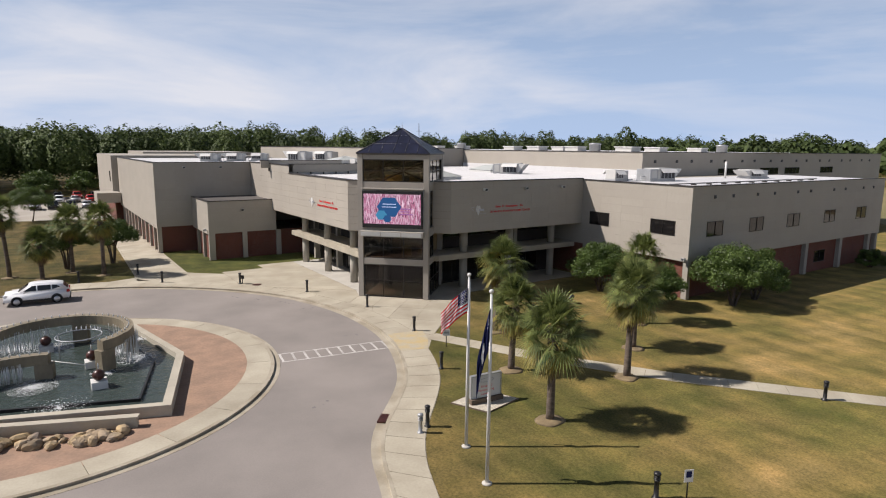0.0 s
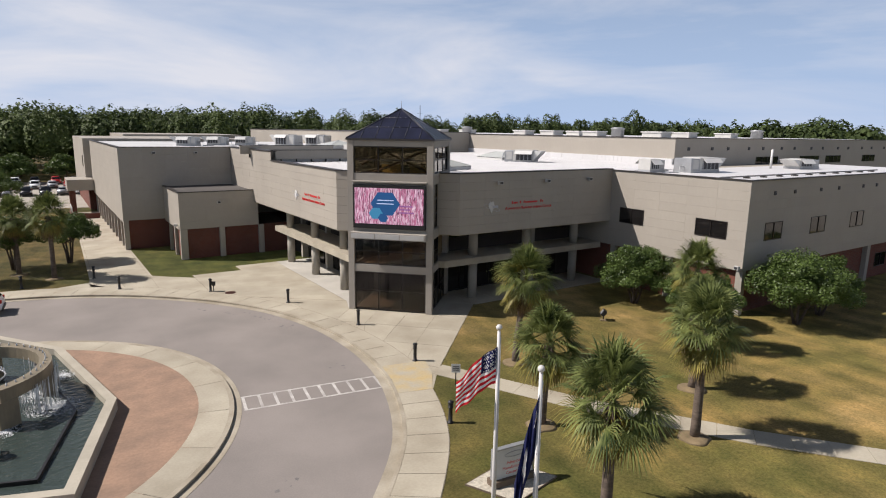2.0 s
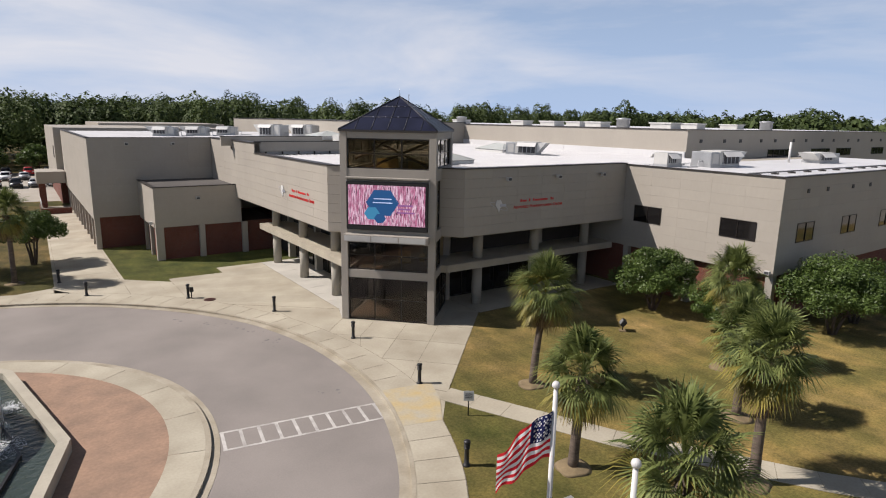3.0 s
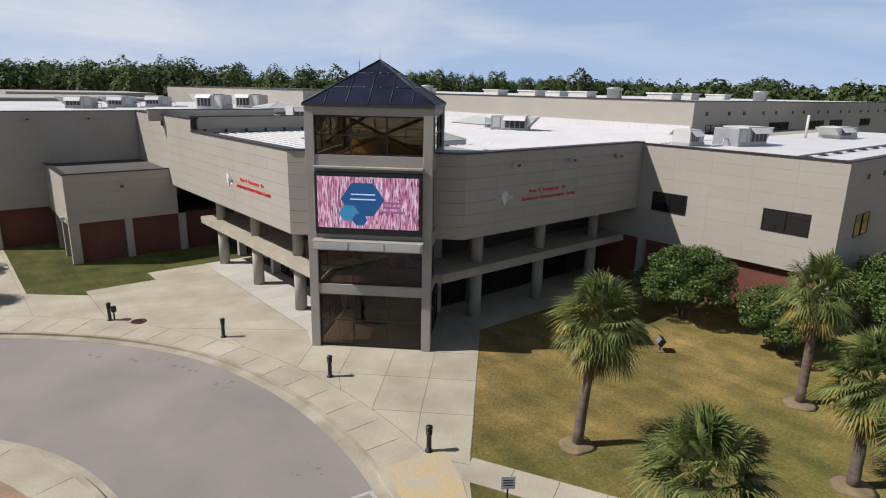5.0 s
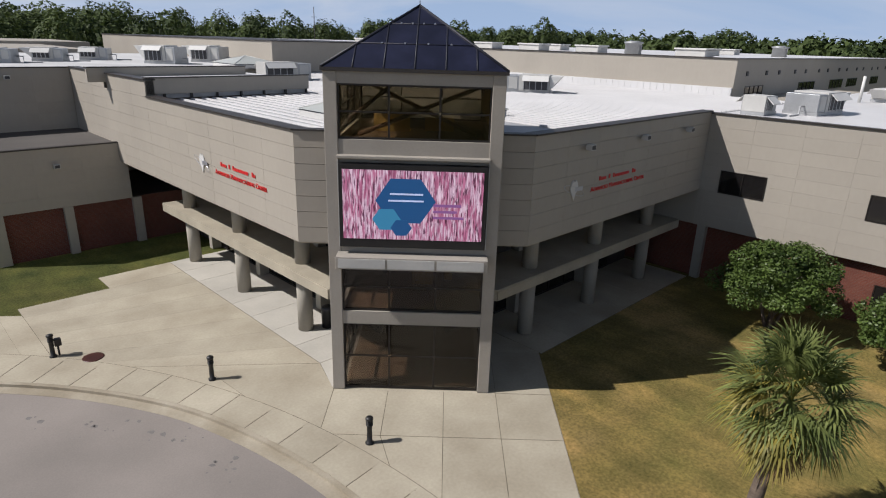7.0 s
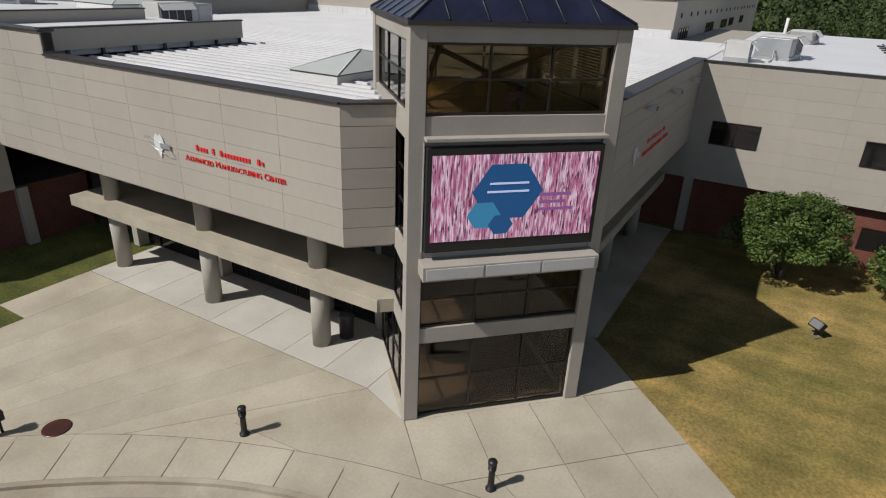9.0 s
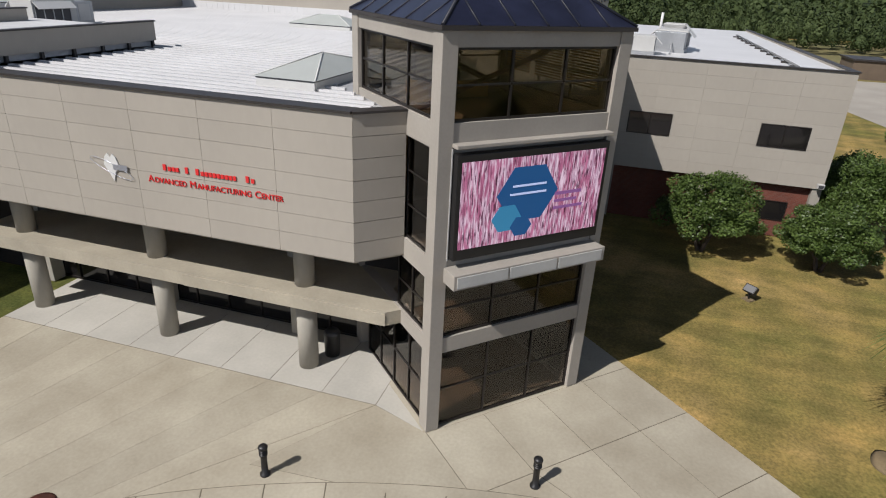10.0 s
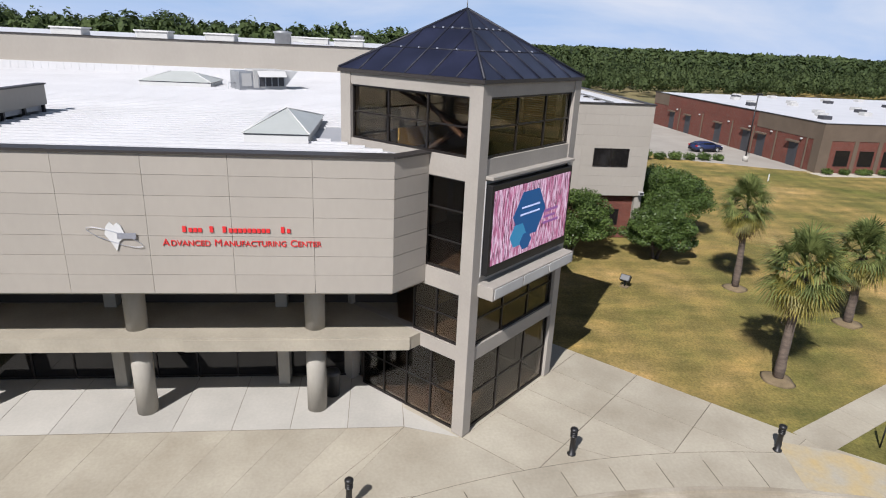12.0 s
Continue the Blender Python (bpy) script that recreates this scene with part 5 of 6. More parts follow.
def foam_patch(x, y, r, n):
    """White broken water: many small flat flecks."""
    vs, fs = [], []
    for i in range(n * 8):
        d, a = r * random.random() ** 1.1, random.random() * 6.283
        cx, cy, s = x + d * math.cos(a), y + d * math.sin(a), 0.010 + 0.036 * random.random() * (1 - d / r * 0.7)
        b = len(vs)
        for k in range(5):
            q = k * 1.2566 + random.random() * 0.5
            vs.append((cx + s * math.cos(q), cy + s * math.sin(q), 0.363 + 0.04 * (1 - d / r) * random.random()))
        fs.append((b, b + 1, b + 2, b + 3, b + 4))
    ob = new("foam", raw_mesh("foam", vs, fs, M_FOAM))
    ob.parent = fountain
    ob["kind"] = "stuff"


for x, y, r, n in ((-20.6, -6.0, 1.1, 260), (-21.0, -4.2, 1.0, 200), (-22.4, -7.6, 0.7, 120), (-25.6, -8.0, 1.2, 220), (-26.5, -0.6, 1.6, 260), (-24.4, -1.2, 1.0, 120), (-24.6, -11.6, 1.5, 60), (-20.0, -2.2, 0.8, 60)):
    foam_patch(x, y, r, n)
for x, y in ((-22.75, -9.75), (-22.8, -6.2), (-24.9, -1.9)):
    b = part("plinth", box((x - 0.37, x + 0.37, y - 0.37, y + 0.37, 0.2, 0.75), bevel=0.02), M_WHITE, fountain, "white cube plinth")
    bm = bmesh.new()
    bmesh.ops.create_uvsphere(bm, u_segments=24, v_segments=16, radius=0.29, matrix=pose(x, y, 1.02))
    for f in bm.faces:
        f.smooth = True
    part("ball", bm, M_BALL, b, "rusty dark red ball")
    part("spout", lathe([(0.05, 0), (0.03, 0.2), (0.01, 0.3)], 6, pose(x, y, 1.36)), M_FOAM, b)
part("pipe", tube([(-24.9, -5.0, 0.75), (-22.9, -6.6, 0.55)], 0.03, n=6), M_WHITE, fountain)
# low wall and boulders before the pool
w0, w1 = Vector((-28.5, -12.2)), Vector((-21.7, -14.95))
wd = (w1 - w0).normalized()
wn2 = Vector((-wd.y, wd.x))
low = thing("retaining_wall", "low pale concrete wall above a bed of boulders", "wall")
part("wall", prism([w0, w1, w1 + wn2 * 0.3, w0 + wn2 * 0.3], -0.05, 0.42), M_FWALL, low)
part("coping", prism([w0 - wn2 * 0.05, w1 - wn2 * 0.05 + wd * 0.05, w1 + wn2 * 0.35 + wd * 0.05, w0 + wn2 * 0.35], 0.42, 0.52), M_FWALL, low)


def boulder(x, y, s, rz):
    bm = bmesh.new()
    bmesh.ops.create_icosphere(bm, subdivisions=2, radius=1.0)
    o = Vector((random.random() * 50, random.random() * 50, 0))
    for v in bm.verts:
        v.co *= 1 + 0.45 * noise.noise(v.co * 1.1 + o) + 0.12 * noise.noise(v.co * 3 + o)
        v.co.x *= s * 1.25
        v.co.y *= s * 0.85
        v.co.z *= s * 0.7
    ob = solid("boulder", bm, M_STONE, "rounded tan and brown boulder beside the fountain", "boulder", "boulders")
    ob.matrix_basis = pose(x, y, s * 0.4, 0, 0, rz)


for i in range(52):
    t = random.random()
    p = w0.lerp(w1, 0.05 + t * 0.9) - wn2 * (0.45 + random.random() * 1.0)
    boulder(p.x, p.y, 0.15 + 0.19 * random.random(), random.random() * 180)


# ---- bollards, signs, small site things ----
def bollard(x, y, h=1.07, mat=None, label="black iron bollard light with a ringed head"):
    b = thing("bollard_light", label, "bollard", pose(x, y, -0.01 if y > -14 else -0.03), "bollards")
    mt = mat or M_BLACK
    part("post", lathe([(0.15, 0), (0.15, 0.05), (0.095, 0.07), (0.09, h - 0.36), (0.12, h - 0.34), (0.12, h - 0.30)], 20), mt, b)
    part("lamp", lathe([(0.085, h - 0.30), (0.085, h - 0.12)], 16), M_GRILLE, b)
    for z in (h - 0.26, h - 0.19):
        part("louvre", lathe([(0.125, z), (0.10, z + 0.03)], 20), mt, b)
    part("cap", lathe([(0.13, h - 0.12), (0.14, h - 0.08), (0.12, h - 0.03), (0.05, h)], 20), mt, b)
    return b


for x, y in ((-3.22, -1.5), (-3.34, -9.0), (-5.38, 5.97), (-9.53, 12.1), (-15.5, 16.5), (-16.9, 21.5), (-5.82, -16.15), (-10.5, -22.0), (8.5, -30.6), (-6.5, -31.5), (-22.0, 20.4)):
    bollard(x, y)
bollard(-11.1, -22.35, 0.95, M_STEEL, "grey steel bollard at the kerbside")
box_b = thing("utility_box", "small black box on a bracket beside a bollard", "utility box", pose(-9.3, 12.1, 0))
part("post", tube([(0, 0, 0), (0, 0, 0.5)], 0.04), M_BLACK, box_b)
part("case", box((-0.12, 0.14, -0.1, 0.1, 0.45, 0.78), bevel=0.02), M_BLACK, box_b)
man = thing("manhole_cover", "rusty round manhole cover in the forecourt", "manhole cover", pose(-8.32, 10.95, 0.0))
part("cover", lathe([(0.42, 0.0), (0.42, 0.012), (0.36, 0.016)], 28), M_BALL, man)
inlet = thing("drain_inlet", "dark rusty drain inlet in the kerb", "drain", pose(-11.7, -20.1, -0.1, 0, 0, 48))
part("frame", box((-0.45, 0.45, -0.28, 0.28, 0.0, 0.06)), M_BALL, inlet)
part("grate", join(*[box((-0.4, 0.4, -0.24 + 0.1 * i, -0.2 + 0.1 * i, 0.06, 0.075)) for i in range(5)]), M_BALL, inlet)
pot = thing("litter_bin", "dark litter bin under the gallery", "bin", pose(0.8, 6.9, 0))
part("body", lathe([(0.28, 0), (0.3, 0.9), (0.32, 0.92)], 18), M_BLACK, pot)
part("lid", lathe([(0.32, 0.92), (0.25, 1.05), (0.1, 1.1)], 18), M_GRILLE, pot)
fl = thing("floodlight", "ground floodlight on a short bracket in the lawn", "floodlight", pose(11.85, -9.35, -0.03, 0, 0, 45))
part("base", box((-0.22, 0.22, -0.22, 0.22, 0, 0.05)), M_MULCH, fl)
part("stem", tube([(0, 0, 0.08), (0, 0, 0.4)], 0.04), M_BLACK, fl)
part("head", box((-0.3, 0.3, -0.14, 0.14, -0.2, 0.2), m=pose(0, 0, 0.55, 35, 0, 0), bevel=0.03), M_BLACK, fl)
part("lens", box((-0.25, 0.25, 0.14, 0.15, -0.16, 0.16), m=pose(0, 0, 0.55, 35, 0, 0)), M_GRILLE2, fl)


def post_sign(x, y, h, w, hh, rz, label, blue=False):
    s = thing("post_sign", label, "sign", pose(x, y, -0.03, 0, 0, rz))
    part("post", tube([(0, 0, 0), (0, 0, h - 0.02)], 0.03, n=6), M_BLACK, s)
    b = part("board", box((-w / 2, w / 2, -0.045, -0.03, h - hh, h), bevel=0.004), M_WHITE, s)
    if blue:
        part("symbol", box((-w * 0.3, w * 0.3, -0.052, -0.046, h - hh * 0.62, h - hh * 0.12)), M_FBLUE, b)
    else:
        part("bar", box(*[(-w * 0.36, w * 0.36, -0.05, -0.046, h - hh * f - 0.02, h - hh * f + 0.02) for f in (0.3, 0.5, 0.7)]), M_GRILLE, b)


post_sign(-3.33, -13.0, 1.2, 0.46, 0.46, -35, "small white notice on a black post in the lawn")
post_sign(-5.5, -32.1, 1.15, 0.36, 0.5, -25, "white and blue parking sign on a post", True)

mon = thing("monument_sign", "low white framed sign with red lettering on a pebble bed", "sign", pose(-6.5, -21.2, -0.03, 0, 0, -6))
part("pebble_bed", prism([(-1.67, 0.534), (-0.577, -1.224), (1.67, -0.534), (0.577, 1.224)], 0.0, 0.06), M_PEBBLE, mon, "pale pebble bed")
part("edging", trough([(-1.707, 0.548), (-0.591, -1.262), (1.707, -0.548), (0.591, 1.262)], [(-1.67, 0.534), (-0.577, -1.224), (1.67, -0.534), (0.577, 1.224)], 0.0, 0.065), M_BROWN, mon)
part("plinth", box((-0.95, 0.95, -0.25, 0.25, 0.03, 0.3), bevel=0.02), M_BROWN, mon)
brd = part("board", box((-0.85, 0.85, -0.09, 0.09, 0.3, 1.45), bevel=0.01), M_WHITE, mon)
part("frame", box((-0.9, -0.85, -0.1, 0.1, 0.3, 1.5), (0.85, 0.9, -0.1, 0.1, 0.3, 1.5), (-0.85, 0.85, -0.1, 0.1, 1.45, 1.5)), M_STEEL, brd)
mm = pose(0, -0.09, 0, 90, 0, 0)
for txt, z in (("Advanced", 0.83), ("Manufacturing", 0.63), ("Center", 0.43)):
    lettering("letters", [(txt, 1.0, -0.33 if len(txt) < 9 else -0.5)], 0.17, Matrix.Translation((0, -0.092, z)) @ pose(0, 0, 0, 90, 0, 0), M_RED, brd, 0.003)
part("emblem", tube([(0.42 * math.cos(t), -0.1, 1.2 + 0.1 * math.sin(t)) for t in [i * 0.2618 for i in range(25)]], 0.014, n=5), M_STEEL, brd)


# ---- flags ----
def flagpole(x, y, label):
    f = thing("flagpole", label, "flagpole", pose(x, y, -0.03), "flagpoles")
    part("footing", lathe([(0.2, 0), (0.2, 0.04), (0.1, 0.08)], 18), M_APRON, f)
    part("pole", tube([(0, 0, 0.05), (0, 0, 7.5)], 0.075, 0.045, 14), M_WHITE, f)
    bm = bmesh.new()
    bmesh.ops.create_uvsphere(bm, u_segments=16, v_segments=10, radius=0.085, matrix=pose(0, 0, 7.6))
    part("finial", bm, M_WHITE, f)
    part("halyard", tube([(0.09, 0, 1.2), (0.07, 0, 7.3)], 0.008, n=4), M_WHITE, f)
    return f


flagpole(-10.1, -24.5, "white flagpole with a ball top flying a striped flag")
flagpole(-11.15, -27.3, "white flagpole with a ball top flying a navy flag")


def cloth(w, h, nu, nv, way, droop, wave, fold):
    """Points of a hanging flag, from the hoist outwards."""
    out = []
    for j in range(nv + 1):
        row = []
        for i in range(nu + 1):
            u, v = i / nu, j / nv
            s = u * w
            x = s * fold
            z = -v * h * (1 - 0.12 * u) - droop * s * (0.65 + 0.35 * u)
            y = wave * math.sin(u * 9.5 + v * 2.2) * (0.2 + u) + wave * 0.5 * math.sin(u * 17 - v * 4)
            row.append(Vector((way.x * x - way.y * y, way.y * x + way.x * y, z)))
        out.append(row)
    return out


flag = thing("flag", "red, white and blue striped flag flying from a pole", "flag", pose(-10.1, -24.5, 7.05))
g = cloth(1.85, 1.08, 40, 26, Vector((-0.80, 0.60)), 0.62, 0.10, 0.62)
bm = bmesh.new()
vs = [[bm.verts.new(p) for p in row] for row in g]
for j in range(26):
    for i in range(40):
        f = bm.faces.new((vs[j][i], vs[j][i + 1], vs[j + 1][i + 1], vs[j + 1][i]))
        f.material_index = 2 if i < 16 and j < 14 else (0 if (j // 2) % 2 == 0 else 1)
        f.smooth = True
part("cloth", bm, [M_FRED, M_FWHITE, M_FBLUE], flag)
bm = bmesh.new()
for j in range(9):
    for i in range(6 if j % 2 == 0 else 5):
        c = g[1 + round(j * 1.5)][1 + round(i * 2.5 + (1.2 if j % 2 else 0))]
        q = g[1 + round(j * 1.5)][2 + round(i * 2.5 + (1.2 if j % 2 else 0))]
        e = (q - c).normalized()
        up = Vector((0, 0, 1))
        nrm_f = e.cross(up)
        for sd in (-0.008, 0.008):
            pts = [c + nrm_f * sd + (e * math.sin(k * math.pi / 5) + up * math.cos(k * math.pi / 5)) * (0.036 if k % 2 == 0 else 0.016) for k in range(10)]
            bm.faces.new([bm.verts.new(p) for p in pts])
part("stars", bm, M_FWHITE, flag)
flag2 = thing("flag", "navy flag with a white emblem hanging limp from its pole", "flag", pose(-11.15, -27.3, 7.0))
g = cloth(2.3, 1.5, 30, 20, Vector((-0.7, 0.72)), 1.05, 0.16, 0.22)
bm = bmesh.new()
vs = [[bm.verts.new(p) for p in row] for row in g]
for j in range(20):
    for i in range(30):
        f = bm.faces.new((vs[j][i], vs[j][i + 1], vs[j + 1][i + 1], vs[j + 1][i]))
        u, v = i / 30 - 0.52, j / 20 - 0.5
        tree = (abs(u) < 0.025 and 0 < v < 0.26) or (u * u * 3 + (v + 0.06) ** 2 < 0.022)
        moon = (u + 0.36) ** 2 * 2.2 + (v + 0.3) ** 2 < 0.011 and (u + 0.33) ** 2 * 2.2 + (v + 0.33) ** 2 > 0.008
        f.material_index = 1 if tree or moon else 0
        f.smooth = True
part("cloth", bm, [M_FBLUE, M_FWHITE], flag2)


# ---- vehicles ----
def car(m, paint, label, suv=True, L=4.52):
    """A parked car: body, glazing, lamps and four wheels."""
    c = thing("car", label, "car", m, "parked cars")
    H, W = (1.66, 0.92) if suv else (1.45, 0.90)
    lo = [(-L / 2, 0.32), (-L / 2 - 0.02, 0.62), (-L / 2 + 0.05, 0.93), (-L / 2 + 0.95, 1.04), (L / 2 - 0.12, 1.06), (L / 2, 0.75), (L / 2 - 0.03, 0.34)]
    roof = [(-L / 2 + 0.95, 1.02), (-L / 2 + 1.75, H - 0.06), (-L / 2 + 2.3, H), (L / 2 - 1.1, H - 0.03), (L / 2 - (0.5 if suv else 0.7), H - 0.13), (L / 2 - 0.08, 1.04)]

    def side(profile, w0, w1, zs):
        bm = bmesh.new()
        k = len(profile)
        rows = []
        for sy in (-1, 1):
            rows.append([bm.verts.new((x, sy * (w0 + (w1 - w0) * max(0, min(1, (z - zs[0]) / (zs[1] - zs[0])))), z)) for x, z in profile])
        bm.faces.new(rows[0]), bm.faces.new(rows[1][::-1])
        for i in range(k):
            bm.faces.new((rows[0][i], rows[0][(i + 1) % k], rows[1][(i + 1) % k], rows[1][i]))
        bmesh.ops.recalc_face_normals(bm, faces=bm.faces[:])
        bmesh.ops.bevel(bm, geom=[e for e in bm.edges], offset=0.045, segments=2, affect="EDGES")
        for f in bm.faces:
            f.smooth = True
        return bm
    part("body", side(lo, W, W - 0.03, (0.3, 1.06)), paint, c)
    cab = part("cabin", side(roof, W - 0.06, W - 0.24, (1.02, H)), paint, c)
    # side windows set just proud of the cabin
    for sy in (-1, 1):
        x1, x2, x3 = -L / 2 + 1.32, -L / 2 + 2.28, L / 2 - 1.25
        for gl in ([(x1, 1.12), (x1 + 0.62, H - 0.16), (x2 - 0.04, H - 0.14), (x2 - 0.04, 1.12)], [(x2 + 0.04, 1.12), (x2 + 0.04, H - 0.14), (x3 - 0.04, H - 0.15), (x3 - 0.04, 1.13)], [(x3 + 0.05, 1.14), (x3 + 0.05, H - 0.16), (x3 + 0.40, H - 0.2), (x3 + 0.62, 1.3)]):
            bm = bmesh.new()
            ys = [W - 0.06 - 0.18 * (z - 1.02) / (H - 1.02) + 0.012 for _, z in gl]
            a = [bm.verts.new((x, sy * y, z)) for (x, z), y in zip(gl, ys)]
            b = [bm.verts.new((x, sy * (y - 0.03), z)) for (x, z), y in zip(gl, ys)]
            bm.faces.new(a), bm.faces.new(b[::-1])
            for i in range(4):
                bm.faces.new((a[i], b[i], b[(i + 1) % 4], a[(i + 1) % 4]))
            bmesh.ops.recalc_face_normals(bm, faces=bm.faces[:])
            part("side_window", bm, M_CARGLASS, cab)
    for xa, za, xb, zb in ((-L / 2 + 1.0, 1.1, -L / 2 + 1.68, H - 0.1), (L / 2 - (0.44 if suv else 0.66), H - 0.2, L / 2 - 0.14, 1.12)):
        bm = bmesh.new()
        s = -1 if xa < 0 else 1
        d = 0.015 * s
        q = [bm.verts.new(p) for p in ((xa + d - 0.03 * 0, -W + 0.2, za), (xb + d, -W + 0.27, zb), (xb + d, W - 0.27, zb), (xa + d, W - 0.2, za))]
        bm.faces.new(q)
        bmesh.ops.solidify(bm, geom=bm.faces[:], thickness=0.02)
        part("windscreen", bm, M_CARGLASS, cab)
    for sy in (-1, 1):
        part("headlight", box((-L / 2 + 0.0, -L / 2 + 0.3, sy * (W - 0.32), sy * (W + 0.004), 0.78, 0.92), bevel=0.02), M_LAMP, c)
        part("tail_light", box((L / 2 - 0.22, L / 2 + 0.01, sy * (W - 0.22), sy * (W + 0.004), 0.82, 1.02), bevel=0.02), M_TAIL, c)
        part("mirror", box((-L / 2 + 1.35, -L / 2 + 1.5, sy * (W - 0.02), sy * (W + 0.18), 1.02, 1.16), bevel=0.03), paint, c)
        part("sill", box((-L / 2 + 0.95, L / 2 - 0.95, sy * (W - 0.1), sy * (W + 0.012), 0.28, 0.44)), M_BLACK, c)
        for x in (-L / 2 + 0.88, L / 2 - 0.92):
            part("wheel_arch", lathe([(0.40, 0.0), (0.40, 0.012)], 24, pose(x, sy * (W - 0.002), 0.38, 90 * sy * -1, 0, 0)), M_BLACK, c)
            wh = part("wheel", lathe([(0.30, -0.1), (0.34, -0.07), (0.34, 0.1), (0.30, 0.12)], 24, pose(x, sy * (W - 0.07), 0.34, 90 * sy * -1, 0, 0)), M_TYRE, c)
            part("rim", lathe([(0.23, 0.105), (0.23, 0.128), (0.06, 0.14)], 14, pose(x, sy * (W - 0.07), 0.34, 90 * sy * -1, 0, 0)), M_RIM, wh)
    part("grille", box((-L / 2 - 0.035, -L / 2 + 0.05, -0.45, 0.45, 0.5, 0.72)), M_BLACK, c)
    part("bumper", box((-L / 2 - 0.05, -L / 2 + 0.1, -W + 0.06, W - 0.06, 0.26, 0.4), bevel=0.02), M_BLACK, c)
    part("bumper", box((L / 2 - 0.1, L / 2 + 0.05, -W + 0.06, W - 0.06, 0.3, 0.5), bevel=0.02), M_BLACK, c)
    return c


P_WHITE = surf("car_white", (1.05, 1.06, 1.08), 0.25, 0.03, 1, 10, 0)
P_GREY, P_RED, P_BLACK, P_BLUE = plain("car_silver", (0.35, 0.36, 0.38), 0.3, 0.4), plain("car_red", (0.40, 0.02, 0.02), 0.3), plain("car_black", (0.02, 0.02, 0.025), 0.25), plain("car_blue", (0.02, 0.03, 0.08), 0.25)
suv = car(pose(-25.2, 14.45, -0.13, 0, 0, -4), P_WHITE, "white compact car parked along the drive")
tmpl = {k: car(pose(*p, 0, 0, 0, r), pt, lb, s) for k, p, r, pt, lb, s in (("w", (-20.5, 112), 88, P_WHITE, "white car parked in the far lot", True), ("b", (-23.5, 111.5), 92, P_BLACK, "black car parked in the far lot", True), ("r", (-14.6, 112), 90, P_RED, "red car parked in the far lot", True), ("g", (-17.5, 112.5), 90, P_GREY, "silver car parked in the far lot", False))}
car(pose(62.6, -41.4, 0, 0, 0, 100), P_BLUE, "dark blue car standing in the service yard", False)
for i, (x, y, k) in enumerate(((-26.6, 111.5, "g"), (-29.6, 111, "b"), (-32.6, 111, "w"), (-35.5, 110.6, "g"), (-11.8, 112, "w"), (-22, 97.5, "b"), (-19.0, 96.8, "b"), (-25, 97.4, "g"), (-13.4, 98, "w"), (-16.2, 97.4, "g"), (-36, 96, "r"), (-20.5, 122, "b"), (-24, 122, "w"), (-28, 122, "g"), (-16.6, 122.5, "r"), (-13, 122, "b"), (-32, 121.5, "b"))):
    copy_thing(tmpl[k], pose(x, y, 0, 0, 0, 86 + (i * 37) % 9))


# ---- palms and trees ----
def frond(bm, base, az, el, length, droop, spread=205, nb=21):
    """A fan leaf: its arching stalk and a cupped fan of narrow blades whose tips hang."""
    d = Vector((math.cos(az) * math.cos(el), math.sin(az) * math.cos(el), math.sin(el)))
    side = Vector((-math.sin(az), math.cos(az), 0))
    up = side.cross(d).normalized()
    up = up if up.z > 0 else -up
    st = length * 0.50
    mid = base + d * st * 0.55 + Vector((0, 0, 0.03))
    hub = base + d * st - Vector((0, 0, droop * 0.20 * st))
    for p, q, w0, w1 in ((base, mid, 0.030, 0.020), (mid, hub, 0.020, 0.014)):
        bm.faces.new([bm.verts.new(v) for v in (p + side * w0, p - side * w0, q - side * w1, q + side * w1)])
    # the fan hangs more steeply than its stalk
    fd = (d + side * random.uniform(-0.3, 0.3) - Vector((0, 0, 0.12 + 0.40 * droop))).normalized()
    fu = side.cross(fd).normalized()
    fu = fu if fu.z > 0 else -fu
    roll = random.uniform(-0.95, 0.95)
    fs = (side * math.cos(roll) + fu * math.sin(roll)).normalized()
    for k in range(nb):
        ang = (k / (nb - 1) - 0.5) * math.radians(spread)
        bl = length * (0.56 - 0.12 * abs(ang) / 1.8) * (0.88 + 0.24 * random.random())
        db = (fd * math.cos(ang) + fs * math.sin(ang) + fu * 0.16).normalized()
        wv = db.cross(fu).normalized() * 0.030
        p1 = hub + db * bl * 0.58 - Vector((0, 0, droop * 0.06 * bl))
        p2 = hub + db * bl - Vector((0, 0, (0.10 + droop * 0.34 + 0.14 * random.random()) * bl))
        v = [bm.verts.new(q) for q in (hub + wv * 0.4, hub - wv * 0.4, p1 - wv, p1 + wv, p2)]
        bm.faces.new(v[:4]), bm.faces.new((v[3], v[2], v[4]))


